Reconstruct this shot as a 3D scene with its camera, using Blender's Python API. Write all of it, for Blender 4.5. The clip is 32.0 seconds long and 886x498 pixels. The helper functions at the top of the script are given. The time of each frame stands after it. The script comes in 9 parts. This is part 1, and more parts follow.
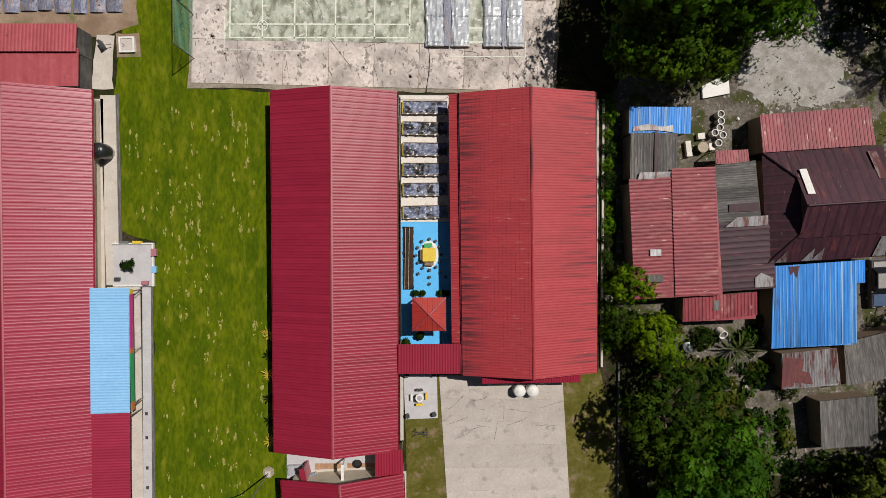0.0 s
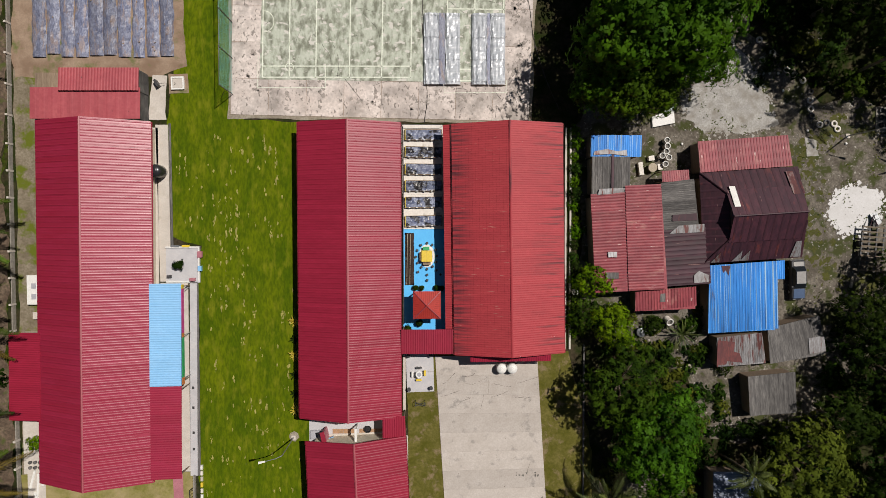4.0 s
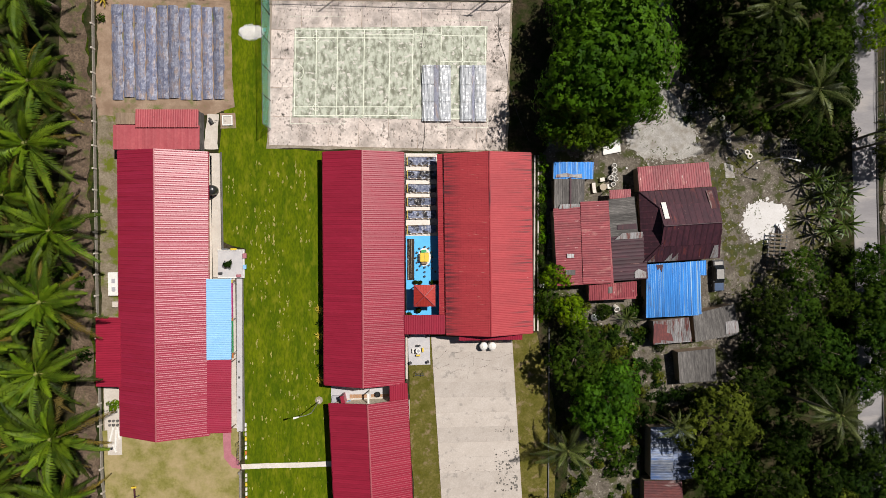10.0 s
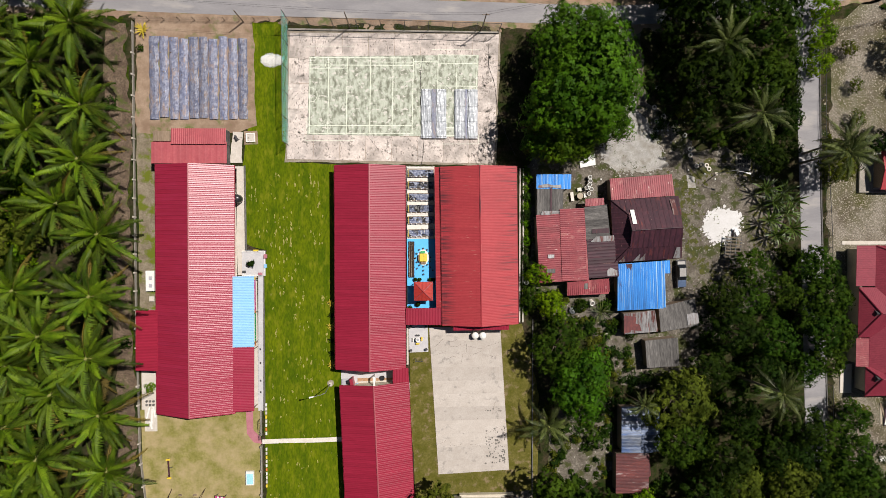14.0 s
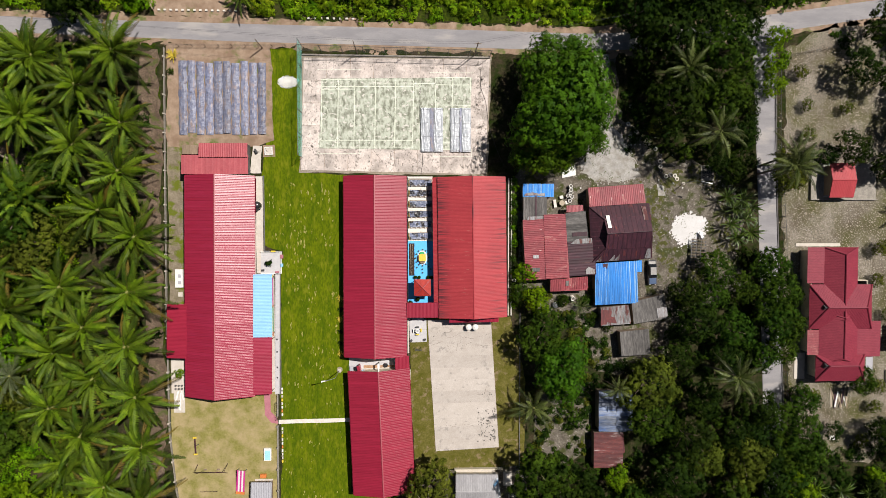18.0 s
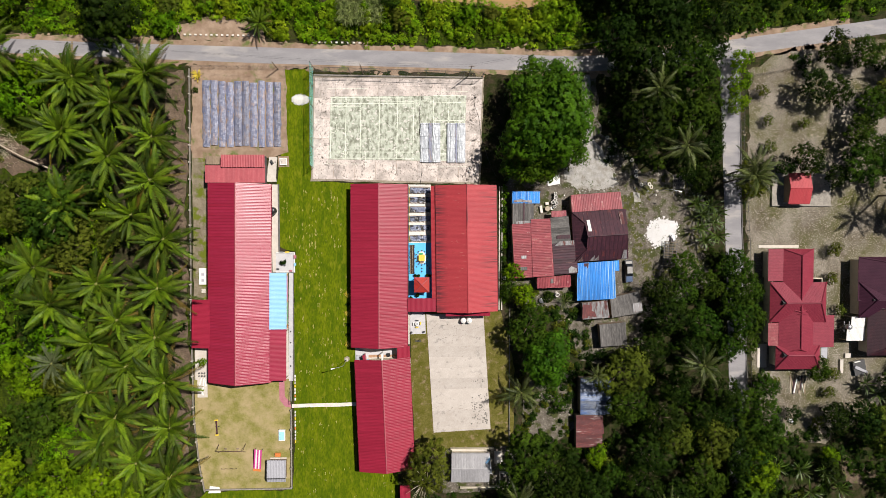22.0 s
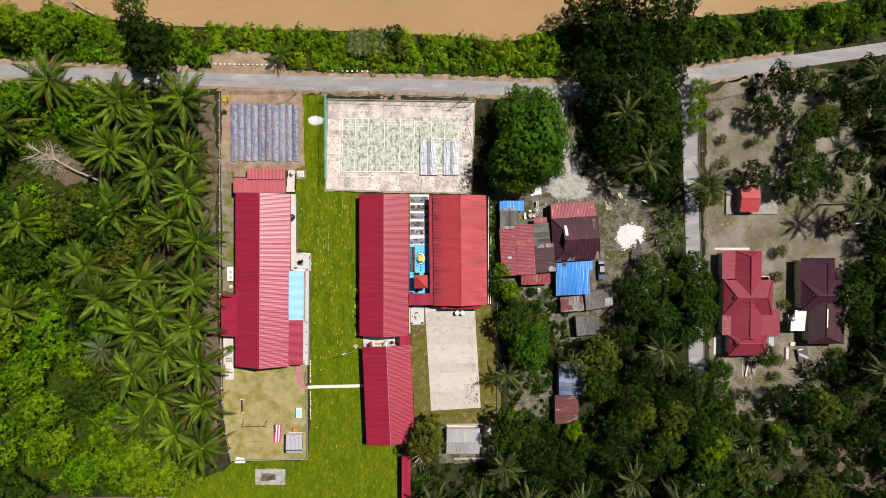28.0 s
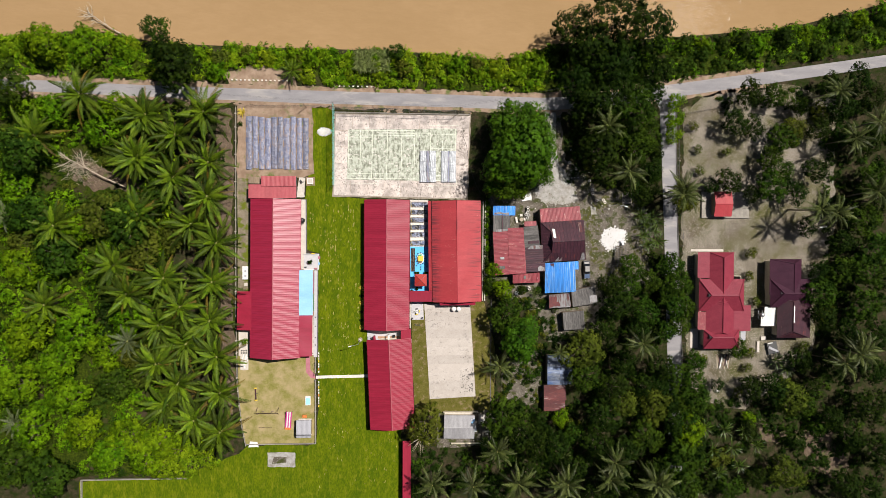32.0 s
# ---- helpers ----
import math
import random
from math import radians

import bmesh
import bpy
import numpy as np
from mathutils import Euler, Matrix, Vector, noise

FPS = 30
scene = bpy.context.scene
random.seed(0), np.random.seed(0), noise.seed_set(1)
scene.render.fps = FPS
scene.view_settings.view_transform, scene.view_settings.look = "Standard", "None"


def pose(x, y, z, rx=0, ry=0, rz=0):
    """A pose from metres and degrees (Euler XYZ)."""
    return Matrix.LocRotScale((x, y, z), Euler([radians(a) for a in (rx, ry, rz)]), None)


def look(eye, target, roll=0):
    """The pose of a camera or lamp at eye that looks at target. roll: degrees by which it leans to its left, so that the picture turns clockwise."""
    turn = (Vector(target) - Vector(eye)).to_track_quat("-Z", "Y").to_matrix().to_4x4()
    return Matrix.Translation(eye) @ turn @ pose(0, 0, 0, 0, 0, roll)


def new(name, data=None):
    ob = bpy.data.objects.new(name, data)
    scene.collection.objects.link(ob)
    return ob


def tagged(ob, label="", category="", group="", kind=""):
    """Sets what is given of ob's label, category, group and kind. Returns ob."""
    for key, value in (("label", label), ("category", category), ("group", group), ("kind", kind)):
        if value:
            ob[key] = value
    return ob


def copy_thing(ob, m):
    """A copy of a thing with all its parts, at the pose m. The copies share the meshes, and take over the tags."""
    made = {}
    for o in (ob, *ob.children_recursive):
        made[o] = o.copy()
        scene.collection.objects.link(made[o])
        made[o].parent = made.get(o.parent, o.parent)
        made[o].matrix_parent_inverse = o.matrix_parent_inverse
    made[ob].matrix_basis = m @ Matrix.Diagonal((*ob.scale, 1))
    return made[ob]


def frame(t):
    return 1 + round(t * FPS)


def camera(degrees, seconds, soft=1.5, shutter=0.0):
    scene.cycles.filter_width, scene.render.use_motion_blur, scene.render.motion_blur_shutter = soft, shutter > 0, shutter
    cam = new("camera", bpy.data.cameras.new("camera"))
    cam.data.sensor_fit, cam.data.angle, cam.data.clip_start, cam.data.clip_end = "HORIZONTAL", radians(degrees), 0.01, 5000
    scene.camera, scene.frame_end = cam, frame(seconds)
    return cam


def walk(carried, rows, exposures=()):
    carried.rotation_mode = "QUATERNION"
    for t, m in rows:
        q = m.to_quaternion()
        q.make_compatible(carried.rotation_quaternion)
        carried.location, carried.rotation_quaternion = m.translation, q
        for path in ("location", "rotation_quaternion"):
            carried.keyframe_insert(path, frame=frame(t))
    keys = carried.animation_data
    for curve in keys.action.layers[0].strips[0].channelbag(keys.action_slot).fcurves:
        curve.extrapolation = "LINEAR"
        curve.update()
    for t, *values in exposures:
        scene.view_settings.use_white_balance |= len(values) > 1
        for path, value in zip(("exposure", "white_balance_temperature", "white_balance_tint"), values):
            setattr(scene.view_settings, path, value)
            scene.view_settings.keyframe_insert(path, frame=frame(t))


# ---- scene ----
# The camera climbs almost straight up and looks down.
cam = camera(74.0, 32.0, soft=0.7)


def climb(t):
    s = (t - 16) / 16
    x = -0.558 - 1.111 * s - 0.553 * s * s
    y = 2.411 + 2.040 * s - 0.371 * s * s
    z = 103.197 + 47.495 * s + 0.305 * s * s
    tip = math.degrees(-0.02972 + 0.00196 * s + 0.00269 * s * s)
    lean = math.degrees(-0.03992 - 0.01432 * s + 0.00156 * s * s)
    turn = math.degrees(0.00254 * s + 0.00206 * s * s)
    return pose(x, y, z, tip, lean, turn)


walk(cam, [(t, climb(t)) for t in range(0, 33, 2)], exposures=[(0, -0.20), (3, -0.17), (7, 0.01), (13, 0.20), (20, 0.33), (25, 0.37), (32, 0.37)])

# ---- light ----
SUN = Vector((0.79, 0.61, 0)) * math.cos(radians(60)) + Vector((0, 0, math.sin(radians(60))))
world = bpy.data.worlds.new("sky")
scene.world = world
world.use_nodes = True
wn = world.node_tree.nodes
sky = wn.new("ShaderNodeTexSky")
sky.sky_type = "NISHITA"
sky.sun_disc = False
sky.sun_elevation = radians(60)
sky.sun_rotation = radians(52)
wn["Background"].inputs["Strength"].default_value = 0.024
world.node_tree.links.new(sky.outputs[0], wn["Background"].inputs["Color"])
lamp = bpy.data.lights.new("sun", "SUN")
lamp.energy = 4.9
lamp.angle = radians(0.53)
lamp.color = (1.0, 0.935, 0.87)
new("sun", lamp).matrix_world = look(SUN * 200, (0, 0, 0))


# ---- materials ----
def material(name, base, second, scale=1.0, rough=0.7, metal=0.0, fine=None, fine_scale=20.0, fine_mix=0.35, bump=0.15,
             vary=0.0, island=0.0, stretch=(1, 1, 1), spec=0.5, hard=0.15, translucent=0.0, patch=None, patch_scale=0.3, patch_at=0.6, mid=0.5, streak=None, depth=0.05, coat=0.0, edge=0.06, chip=None, alpha=1.0, coat_rough=0.56):
    """A two-scale noise material in object space; patch adds a third colour in larger patches."""
    m = bpy.data.materials.new(name)
    m.use_nodes = True
    nt = m.node_tree
    n, link = nt.nodes, nt.links.new
    bsdf = n["Principled BSDF"]
    tc = n.new("ShaderNodeTexCoord")
    mp = n.new("ShaderNodeMapping")
    mp.inputs["Scale"].default_value = stretch
    link(tc.outputs["Object"], mp.inputs["Vector"])
    vec = mp.outputs["Vector"]
    info = n.new("ShaderNodeObjectInfo")
    if vary:
        add = n.new("ShaderNodeVectorMath")
        add.operation = "MULTIPLY_ADD"
        link(info.outputs["Random"], add.inputs[0])
        add.inputs[1].default_value = (37.0, 53.0, 11.0)
        link(vec, add.inputs[2])
        vec = add.outputs[0]

    def noise_ramp(sc, lo, hi, detail=4.0):
        t = n.new("ShaderNodeTexNoise")
        t.inputs["Scale"].default_value = sc
        t.inputs["Detail"].default_value = detail
        t.inputs["Roughness"].default_value = 0.62
        link(vec, t.inputs["Vector"])
        r = n.new("ShaderNodeMapRange")
        r.inputs["From Min"].default_value = lo
        r.inputs["From Max"].default_value = hi
        link(t.outputs["Fac"], r.inputs["Value"])
        return t, r.outputs[0]

    def blend(fac, a, b, mode="MIX"):
        x = n.new("ShaderNodeMix")
        x.data_type = "RGBA"
        x.blend_type = mode
        for sock, v in ((x.inputs[0], fac), (x.inputs[6], a), (x.inputs[7], b)):
            if isinstance(v, (int, float)):
                sock.default_value = v
            elif isinstance(v, tuple):
                sock.default_value = (*v, 1)
            else:
                link(v, sock)
        return x.outputs[2]

    t1, f1 = noise_ramp(scale, mid - hard, mid + hard)
    col = blend(f1, base, second)
    t2, f2 = noise_ramp(fine_scale, 0.38, 0.62, 3.0)
    if fine is None:
        fine = tuple(0.55 * c for c in second)
    scaled = n.new("ShaderNodeMath")
    scaled.operation = "MULTIPLY"
    scaled.inputs[1].default_value = fine_mix
    link(f2, scaled.inputs[0])
    col = blend(scaled.outputs[0], col, fine)
    if patch is not None:
        _, f3 = noise_ramp(patch_scale, patch_at - edge, patch_at + edge, 6.0)
        col = blend(f3, col, patch)
    if chip is not None:
        tone, cs, at, cstretch = chip
        cm = n.new("ShaderNodeMapping")
        cm.inputs["Scale"].default_value = cstretch
        link(vec, cm.inputs["Vector"])
        ct = n.new("ShaderNodeTexNoise")
        ct.inputs["Scale"].default_value = cs
        ct.inputs["Detail"].default_value = 3.0
        link(cm.outputs["Vector"], ct.inputs["Vector"])
        cr = n.new("ShaderNodeMapRange")
        cr.inputs["From Min"].default_value = at
        cr.inputs["From Max"].default_value = at + 0.04
        link(ct.outputs["Fac"], cr.inputs["Value"])
        col = blend(cr.outputs[0], col, tone)
    if streak is not None:
        lo, hi, tone, sx, cover = streak
        sep = n.new("ShaderNodeSeparateXYZ")
        link(tc.outputs["Object"], sep.inputs[0])
        grow = n.new("ShaderNodeMapRange")
        grow.inputs["From Min"].default_value = lo
        grow.inputs["From Max"].default_value = hi
        link(sep.outputs["Y"], grow.inputs["Value"])
        sm = n.new("ShaderNodeMapping")
        sm.inputs["Scale"].default_value = (sx, sx * 0.12, 1)
        link(vec, sm.inputs["Vector"])
        st = n.new("ShaderNodeTexNoise")
        st.inputs["Scale"].default_value = 1.0
        st.inputs["Detail"].default_value = 5.0
        link(sm.outputs["Vector"], st.inputs["Vector"])
        sr = n.new("ShaderNodeMapRange")
        sr.inputs["From Min"].default_value = cover
        sr.inputs["From Max"].default_value = cover + 0.16
        link(st.outputs["Fac"], sr.inputs["Value"])
        both = n.new("ShaderNodeMath")
        both.operation = "MULTIPLY"
        link(grow.outputs[0], both.inputs[0])
        link(sr.outputs[0], both.inputs[1])
        col = blend(both.outputs[0], col, tone)
    amount = max(vary, island)
    if amount:
        hsv = n.new("ShaderNodeHueSaturation")
        src = info.outputs["Random"]
        if island:
            geo = n.new("ShaderNodeNewGeometry")
            src = geo.outputs["Random Per Island"]
        rng = n.new("ShaderNodeMapRange")
        rng.inputs["To Min"].default_value = 1 - amount
        rng.inputs["To Max"].default_value = 1 + amount
        link(src, rng.inputs["Value"])
        link(rng.outputs[0], hsv.inputs["Value"])
        if island:
            hue = n.new("ShaderNodeMapRange")
            hue.inputs["To Min"].default_value = 0.485
            hue.inputs["To Max"].default_value = 0.515
            link(info.outputs["Random"], hue.inputs["Value"])
            link(hue.outputs[0], hsv.inputs["Hue"])
        link(col, hsv.inputs["Color"])
        col = hsv.outputs["Color"]
    link(col, bsdf.inputs["Base Color"])
    bsdf.inputs["Roughness"].default_value = rough
    bsdf.inputs["Metallic"].default_value = metal
    bsdf.inputs["Alpha"].default_value = alpha
    bsdf.inputs["Specular IOR Level"].default_value = spec
    bsdf.inputs["Coat Weight"].default_value = coat
    bsdf.inputs["Coat Roughness"].default_value = coat_rough
    bsdf.inputs["Coat IOR"].default_value = 2.4
    if bump:
        b = n.new("ShaderNodeBump")
        b.inputs["Strength"].default_value = bump
        b.inputs["Distance"].default_value = depth
        link(t2.outputs["Fac"], b.inputs["Height"])
        link(b.outputs["Normal"], bsdf.inputs["Normal"])
    if translucent:
        tr = n.new("ShaderNodeBsdfTranslucent")
        link(col, tr.inputs["Color"])
        mx = n.new("ShaderNodeMixShader")
        mx.inputs[0].default_value = translucent
        link(bsdf.outputs[0], mx.inputs[1])
        link(tr.outputs[0], mx.inputs[2])
        link(mx.outputs[0], n["Material Output"].inputs["Surface"])
    return m


M = {}
M["soil"] = material("bare soil", (0.20, 0.13, 0.085), (0.33, 0.24, 0.17), 0.5, 0.95, fine_scale=6, patch=(0.10, 0.12, 0.03), patch_scale=0.35, patch_at=0.60)
# The litter is near black because canopy shade is put into its colour.
M["litter"] = material("shade-dark leaf litter ground", (0.017, 0.014, 0.008), (0.048, 0.037, 0.022), 0.8, 0.95, fine=(0.085, 0.066, 0.040), fine_scale=2.6, fine_mix=0.45, bump=0.5, depth=0.1, patch=(0.014, 0.024, 0.004), patch_scale=0.55, patch_at=0.50, edge=0.12, spec=0.05)
M["sandy"] = material("sandy yard ground", (0.095, 0.078, 0.054), (0.300, 0.268, 0.225), 0.16, 0.95, fine=(0.056, 0.044, 0.026), fine_scale=3.6, fine_mix=0.62, patch=(0.066, 0.066, 0.018), patch_scale=0.14, patch_at=0.55, edge=0.12, chip=((0.32, 0.285, 0.24), 4.0, 0.58, (1, 1, 1)), spec=0.1)
M["gravel"] = material("pale gravel", (0.31, 0.30, 0.285), (0.41, 0.40, 0.375), 0.9, 0.9, fine=(0.18, 0.165, 0.14), fine_scale=7, fine_mix=0.5, patch=(0.21, 0.19, 0.16), patch_scale=0.7, patch_at=0.57, edge=0.10)
M["weeds"] = material("low weeds", (0.024, 0.040, 0.002), (0.052, 0.074, 0.004), 0.5, 0.9, fine=(0.008, 0.014, 0.001), fine_scale=2.2, fine_mix=0.8, bump=0.6, depth=0.2, patch=(0.045, 0.036, 0.018), patch_scale=0.15, patch_at=0.60, spec=0.08)
M["mud"] = material("trodden grey earth", (0.088, 0.073, 0.056), (0.195, 0.172, 0.140), 0.5, 0.95, fine=(0.040, 0.033, 0.023), fine_scale=3.5, fine_mix=0.6, patch=(0.040, 0.046, 0.008), patch_scale=0.45, patch_at=0.54, edge=0.04, chip=((0.31, 0.29, 0.25), 2.6, 0.64, (1, 1, 1)))
M["lawn"] = material("mown lawn", (0.060, 0.098, 0.001), (0.118, 0.150, 0.002), 0.30, 0.9, fine=(0.028, 0.052, 0.001), fine_scale=2.2, fine_mix=0.55, stretch=(1.6, 0.55, 1), bump=0.4, patch=(0.150, 0.165, 0.008), patch_scale=0.8, patch_at=0.62, edge=0.10, spec=0.08)
M["dry_lawn"] = material("dry worn lawn", (0.175, 0.165, 0.042), (0.270, 0.238, 0.085), 0.35, 0.95, fine=(0.120, 0.116, 0.024), fine_scale=3.0, fine_mix=0.45, bump=0.4, patch=(0.350, 0.275, 0.150), patch_scale=0.3, patch_at=0.53, edge=0.13, spec=0.08)
M["straw"] = material("dry grass clippings", (0.235, 0.215, 0.050), (0.33, 0.295, 0.085), 3.0, 0.95, fine_scale=14, island=0.3)
M["asphalt"] = material("worn asphalt", (0.205, 0.198, 0.208), (0.27, 0.26, 0.266), 0.35, 0.85, fine=(0.18, 0.172, 0.178), fine_scale=8, stretch=(0.4, 1.5, 1), patch=(0.32, 0.30, 0.285), patch_scale=0.22, patch_at=0.60)
M["concrete"] = material("stained concrete", (0.42, 0.375, 0.335), (0.49, 0.445, 0.405), 0.6, 0.85, fine=(0.34, 0.30, 0.26), fine_scale=5, fine_mix=0.45, vary=0.07, patch=(0.29, 0.265, 0.24), patch_scale=0.8, patch_at=0.63, edge=0.05, chip=((0.20, 0.17, 0.14), 3.0, 0.72, (1.2, 1.2, 1)))
M["court_slab"] = material("weathered pink concrete", (0.70, 0.625, 0.58), (0.55, 0.475, 0.43), 0.30, 0.85, fine=(0.40, 0.345, 0.31), fine_scale=3.2, fine_mix=0.55, vary=0.06, patch=(0.30, 0.265, 0.24), patch_scale=0.42, patch_at=0.55, edge=0.11, chip=((0.20, 0.175, 0.155), 2.6, 0.62, (1.5, 0.8, 1)))
M["court_paint"] = material("worn green court paint", (0.395, 0.430, 0.345), (0.290, 0.320, 0.240), 1.0, 0.8, fine=(0.52, 0.53, 0.46), fine_scale=3.6, fine_mix=0.7, hard=0.10, patch=(0.165, 0.172, 0.128), patch_scale=1.0, patch_at=0.545, edge=0.10, stretch=(1.5, 0.8, 1), chip=((0.55, 0.53, 0.48), 1.5, 0.60, (0.6, 1.6, 1)))
M["line"] = material("white court line", (0.80, 0.83, 0.72), (0.66, 0.69, 0.57), 1.2, 0.8, fine_scale=5, bump=0.0, patch=(0.42, 0.46, 0.35), patch_scale=1.1, patch_at=0.62, edge=0.05)
M["old_cement"] = material("grimy old cement", (0.24, 0.22, 0.19), (0.34, 0.31, 0.27), 0.8, 0.9, fine=(0.13, 0.12, 0.10), fine_scale=5, fine_mix=0.5)
M["plaster"] = material("cream plaster wall", (0.62, 0.56, 0.44), (0.54, 0.48, 0.37), 0.7, 0.85, fine_scale=12, bump=0.1)
M["pave"] = material("pale cement path", (0.49, 0.44, 0.385), (0.57, 0.525, 0.47), 0.8, 0.85, fine_scale=8, patch=(0.40, 0.36, 0.30), patch_scale=0.7, patch_at=0.64)
M["red"] = material("crimson painted metal roof", (0.238, 0.009, 0.030), (0.280, 0.013, 0.038), 0.4, 0.60, fine=(0.19, 0.008, 0.020), fine_scale=3, fine_mix=0.3, bump=0.03, vary=0.06, spec=0.16, coat=0.15, coat_rough=0.42, stretch=(1, 0.35, 1))
M["red_gloss"] = material("glossy crimson metal roof", (0.265, 0.013, 0.037), (0.298, 0.018, 0.052), 0.4, 0.55, fine=(0.23, 0.011, 0.030), fine_scale=3, fine_mix=0.3, bump=0.03, vary=0.05, spec=0.12, coat=0.30, coat_rough=0.38, stretch=(1, 0.35, 1))
M["annex_red"] = material("faded flat red roof sheet", (0.33, 0.060, 0.075), (0.39, 0.085, 0.095), 0.6, 0.6, fine=(0.26, 0.045, 0.055), fine_scale=3, fine_mix=0.4, bump=0.03, vary=0.06, spec=0.3, coat=0.1, chip=((0.10, 0.03, 0.03), 2.4, 0.70, (1.5, 0.7, 1)))
M["tile_red"] = material("brick-red pressed metal roof", (0.325, 0.028, 0.038), (0.370, 0.038, 0.046), 0.5, 0.62, fine=(0.255, 0.020, 0.026), fine_scale=4, fine_mix=0.4, bump=0.04, vary=0.05, spec=0.3, coat=0.06, stretch=(1, 0.4, 1), streak=(3.9, 5.9, (0.10, 0.018, 0.024), 5.0, 0.42), chip=((0.40, 0.13, 0.11), 2.5, 0.68, (3.0, 0.6, 1)))
M["tile_moss"] = material("moss-streaked pressed metal roof", (0.330, 0.030, 0.040), (0.380, 0.042, 0.050), 0.5, 0.62, fine=(0.265, 0.022, 0.028), fine_scale=4, fine_mix=0.4, bump=0.04, vary=0.06, spec=0.3, coat=0.06, stretch=(1, 0.4, 1), streak=(2.2, 5.6, (0.11, 0.022, 0.026), 4.0, 0.50), chip=((0.62, 0.40, 0.38), 3.1, 0.74, (2.0, 1.0, 1)))
M["pink_tin"] = material("faded red zinc roof", (0.215, 0.034, 0.046), (0.285, 0.055, 0.064), 0.6, 0.55, fine=(0.15, 0.026, 0.036), fine_scale=3, fine_mix=0.5, bump=0.04, vary=0.14, spec=0.4, patch=(0.33, 0.13, 0.12), patch_scale=0.8, patch_at=0.62, stretch=(1, 0.5, 1), chip=((0.62, 0.45, 0.42), 2.2, 0.70, (2.2, 0.6, 1)))
M["rust"] = material("dark rusted zinc roof", (0.034, 0.011, 0.019), (0.060, 0.018, 0.027), 0.7, 0.6, fine=(0.020, 0.008, 0.013), fine_scale=2.5, fine_mix=0.5, bump=0.06, vary=0.30, spec=0.35, patch=(0.115, 0.026, 0.022), patch_scale=0.6, patch_at=0.66, stretch=(1.2, 0.35, 1), chip=((0.22, 0.12, 0.11), 1.6, 0.72, (2.5, 0.5, 1)))
M["blue"] = material("bright blue zinc roof", (0.014, 0.190, 0.60), (0.035, 0.270, 0.74), 0.7, 0.5, fine=(0.010, 0.125, 0.46), fine_scale=3, fine_mix=0.5, bump=0.03, vary=0.14, spec=0.4, patch=(0.05, 0.045, 0.07), patch_scale=0.9, patch_at=0.66, stretch=(2.4, 0.22, 1), streak=(3.0, 7.6, (0.02, 0.060, 0.14), 5.0, 0.50), chip=((0.30, 0.46, 0.60), 1.6, 0.58, (3.0, 0.18, 1)))
M["sky_blue"] = material("light blue awning sheet", (0.20, 0.46, 0.74), (0.24, 0.50, 0.78), 0.5, 0.5, fine=(0.17, 0.40, 0.68), fine_scale=3, bump=0.03, vary=0.03, spec=0.4, coat=0.4)
M["tin"] = material("grey weathered zinc sheet", (0.34, 0.345, 0.36), (0.20, 0.185, 0.18), 0.8, 0.45, 0.4, fine=(0.09, 0.065, 0.055), fine_scale=4, fine_mix=0.5, bump=0.05, vary=0.2, patch=(0.13, 0.045, 0.04), patch_scale=0.8, patch_at=0.57, edge=0.03, stretch=(2.2, 0.4, 1))
M["blue_tin"] = material("blue and white tin sheet", (0.05, 0.10, 0.24), (0.26, 0.29, 0.34), 0.8, 0.55, 0.2, fine=(0.06, 0.07, 0.10), fine_scale=4, fine_mix=0.55, bump=0.05, vary=0.45, stretch=(1.5, 0.3, 1))
M["asbestos"] = material("grey asbestos cement sheet", (0.085, 0.080, 0.078), (0.175, 0.165, 0.155), 0.7, 0.9, fine=(0.045, 0.042, 0.040), fine_scale=2.6, fine_mix=0.7, bump=0.1, vary=0.28, stretch=(5, 0.5, 1))
M["purple"] = material("dark plum metal roof", (0.040, 0.013, 0.026), (0.056, 0.018, 0.034), 0.5, 0.6, fine_scale=4, bump=0.03, vary=0.08, spec=0.12)
M["villa_red"] = material("red villa roof sheet", (0.200, 0.020, 0.040), (0.245, 0.030, 0.050), 0.5, 0.6, fine=(0.11, 0.011, 0.020), fine_scale=3, bump=0.04, vary=0.06, spec=0.35)
M["ridge"] = material("pale red ridge cap", (0.29, 0.040, 0.058), (0.33, 0.052, 0.070), 1.0, 0.55, fine_scale=6, bump=0.03, coat=0.2)
M["white"] = material("white paint", (0.78, 0.77, 0.74), (0.70, 0.69, 0.65), 1.5, 0.6, fine_scale=12, bump=0.03)
M["wood"] = material("weathered timber", (0.19, 0.135, 0.09), (0.27, 0.20, 0.14), 2.0, 0.85, fine_scale=14, vary=0.15, stretch=(3, 0.5, 3))
M["dark"] = material("dark painted steel", (0.035, 0.035, 0.038), (0.06, 0.06, 0.062), 3.0, 0.5, fine_scale=12)
M["steel"] = material("galvanised steel", (0.42, 0.43, 0.44), (0.34, 0.35, 0.36), 3.0, 0.4, 0.7, fine_scale=15)
M["black"] = material("black plastic", (0.018, 0.018, 0.020), (0.03, 0.03, 0.033), 2.0, 0.3, fine_scale=8)
M["tarp"] = material("silver-blue mulch film", (0.145, 0.165, 0.255), (0.25, 0.265, 0.34), 0.9, 0.45, fine=(0.065, 0.065, 0.105), fine_scale=6, fine_mix=0.65, bump=0.8, vary=0.22, patch=(0.235, 0.19, 0.19), patch_scale=1.2, patch_at=0.58, stretch=(1.8, 0.5, 1), chip=((0.55, 0.55, 0.60), 3.0, 0.72, (1.5, 1, 1)))
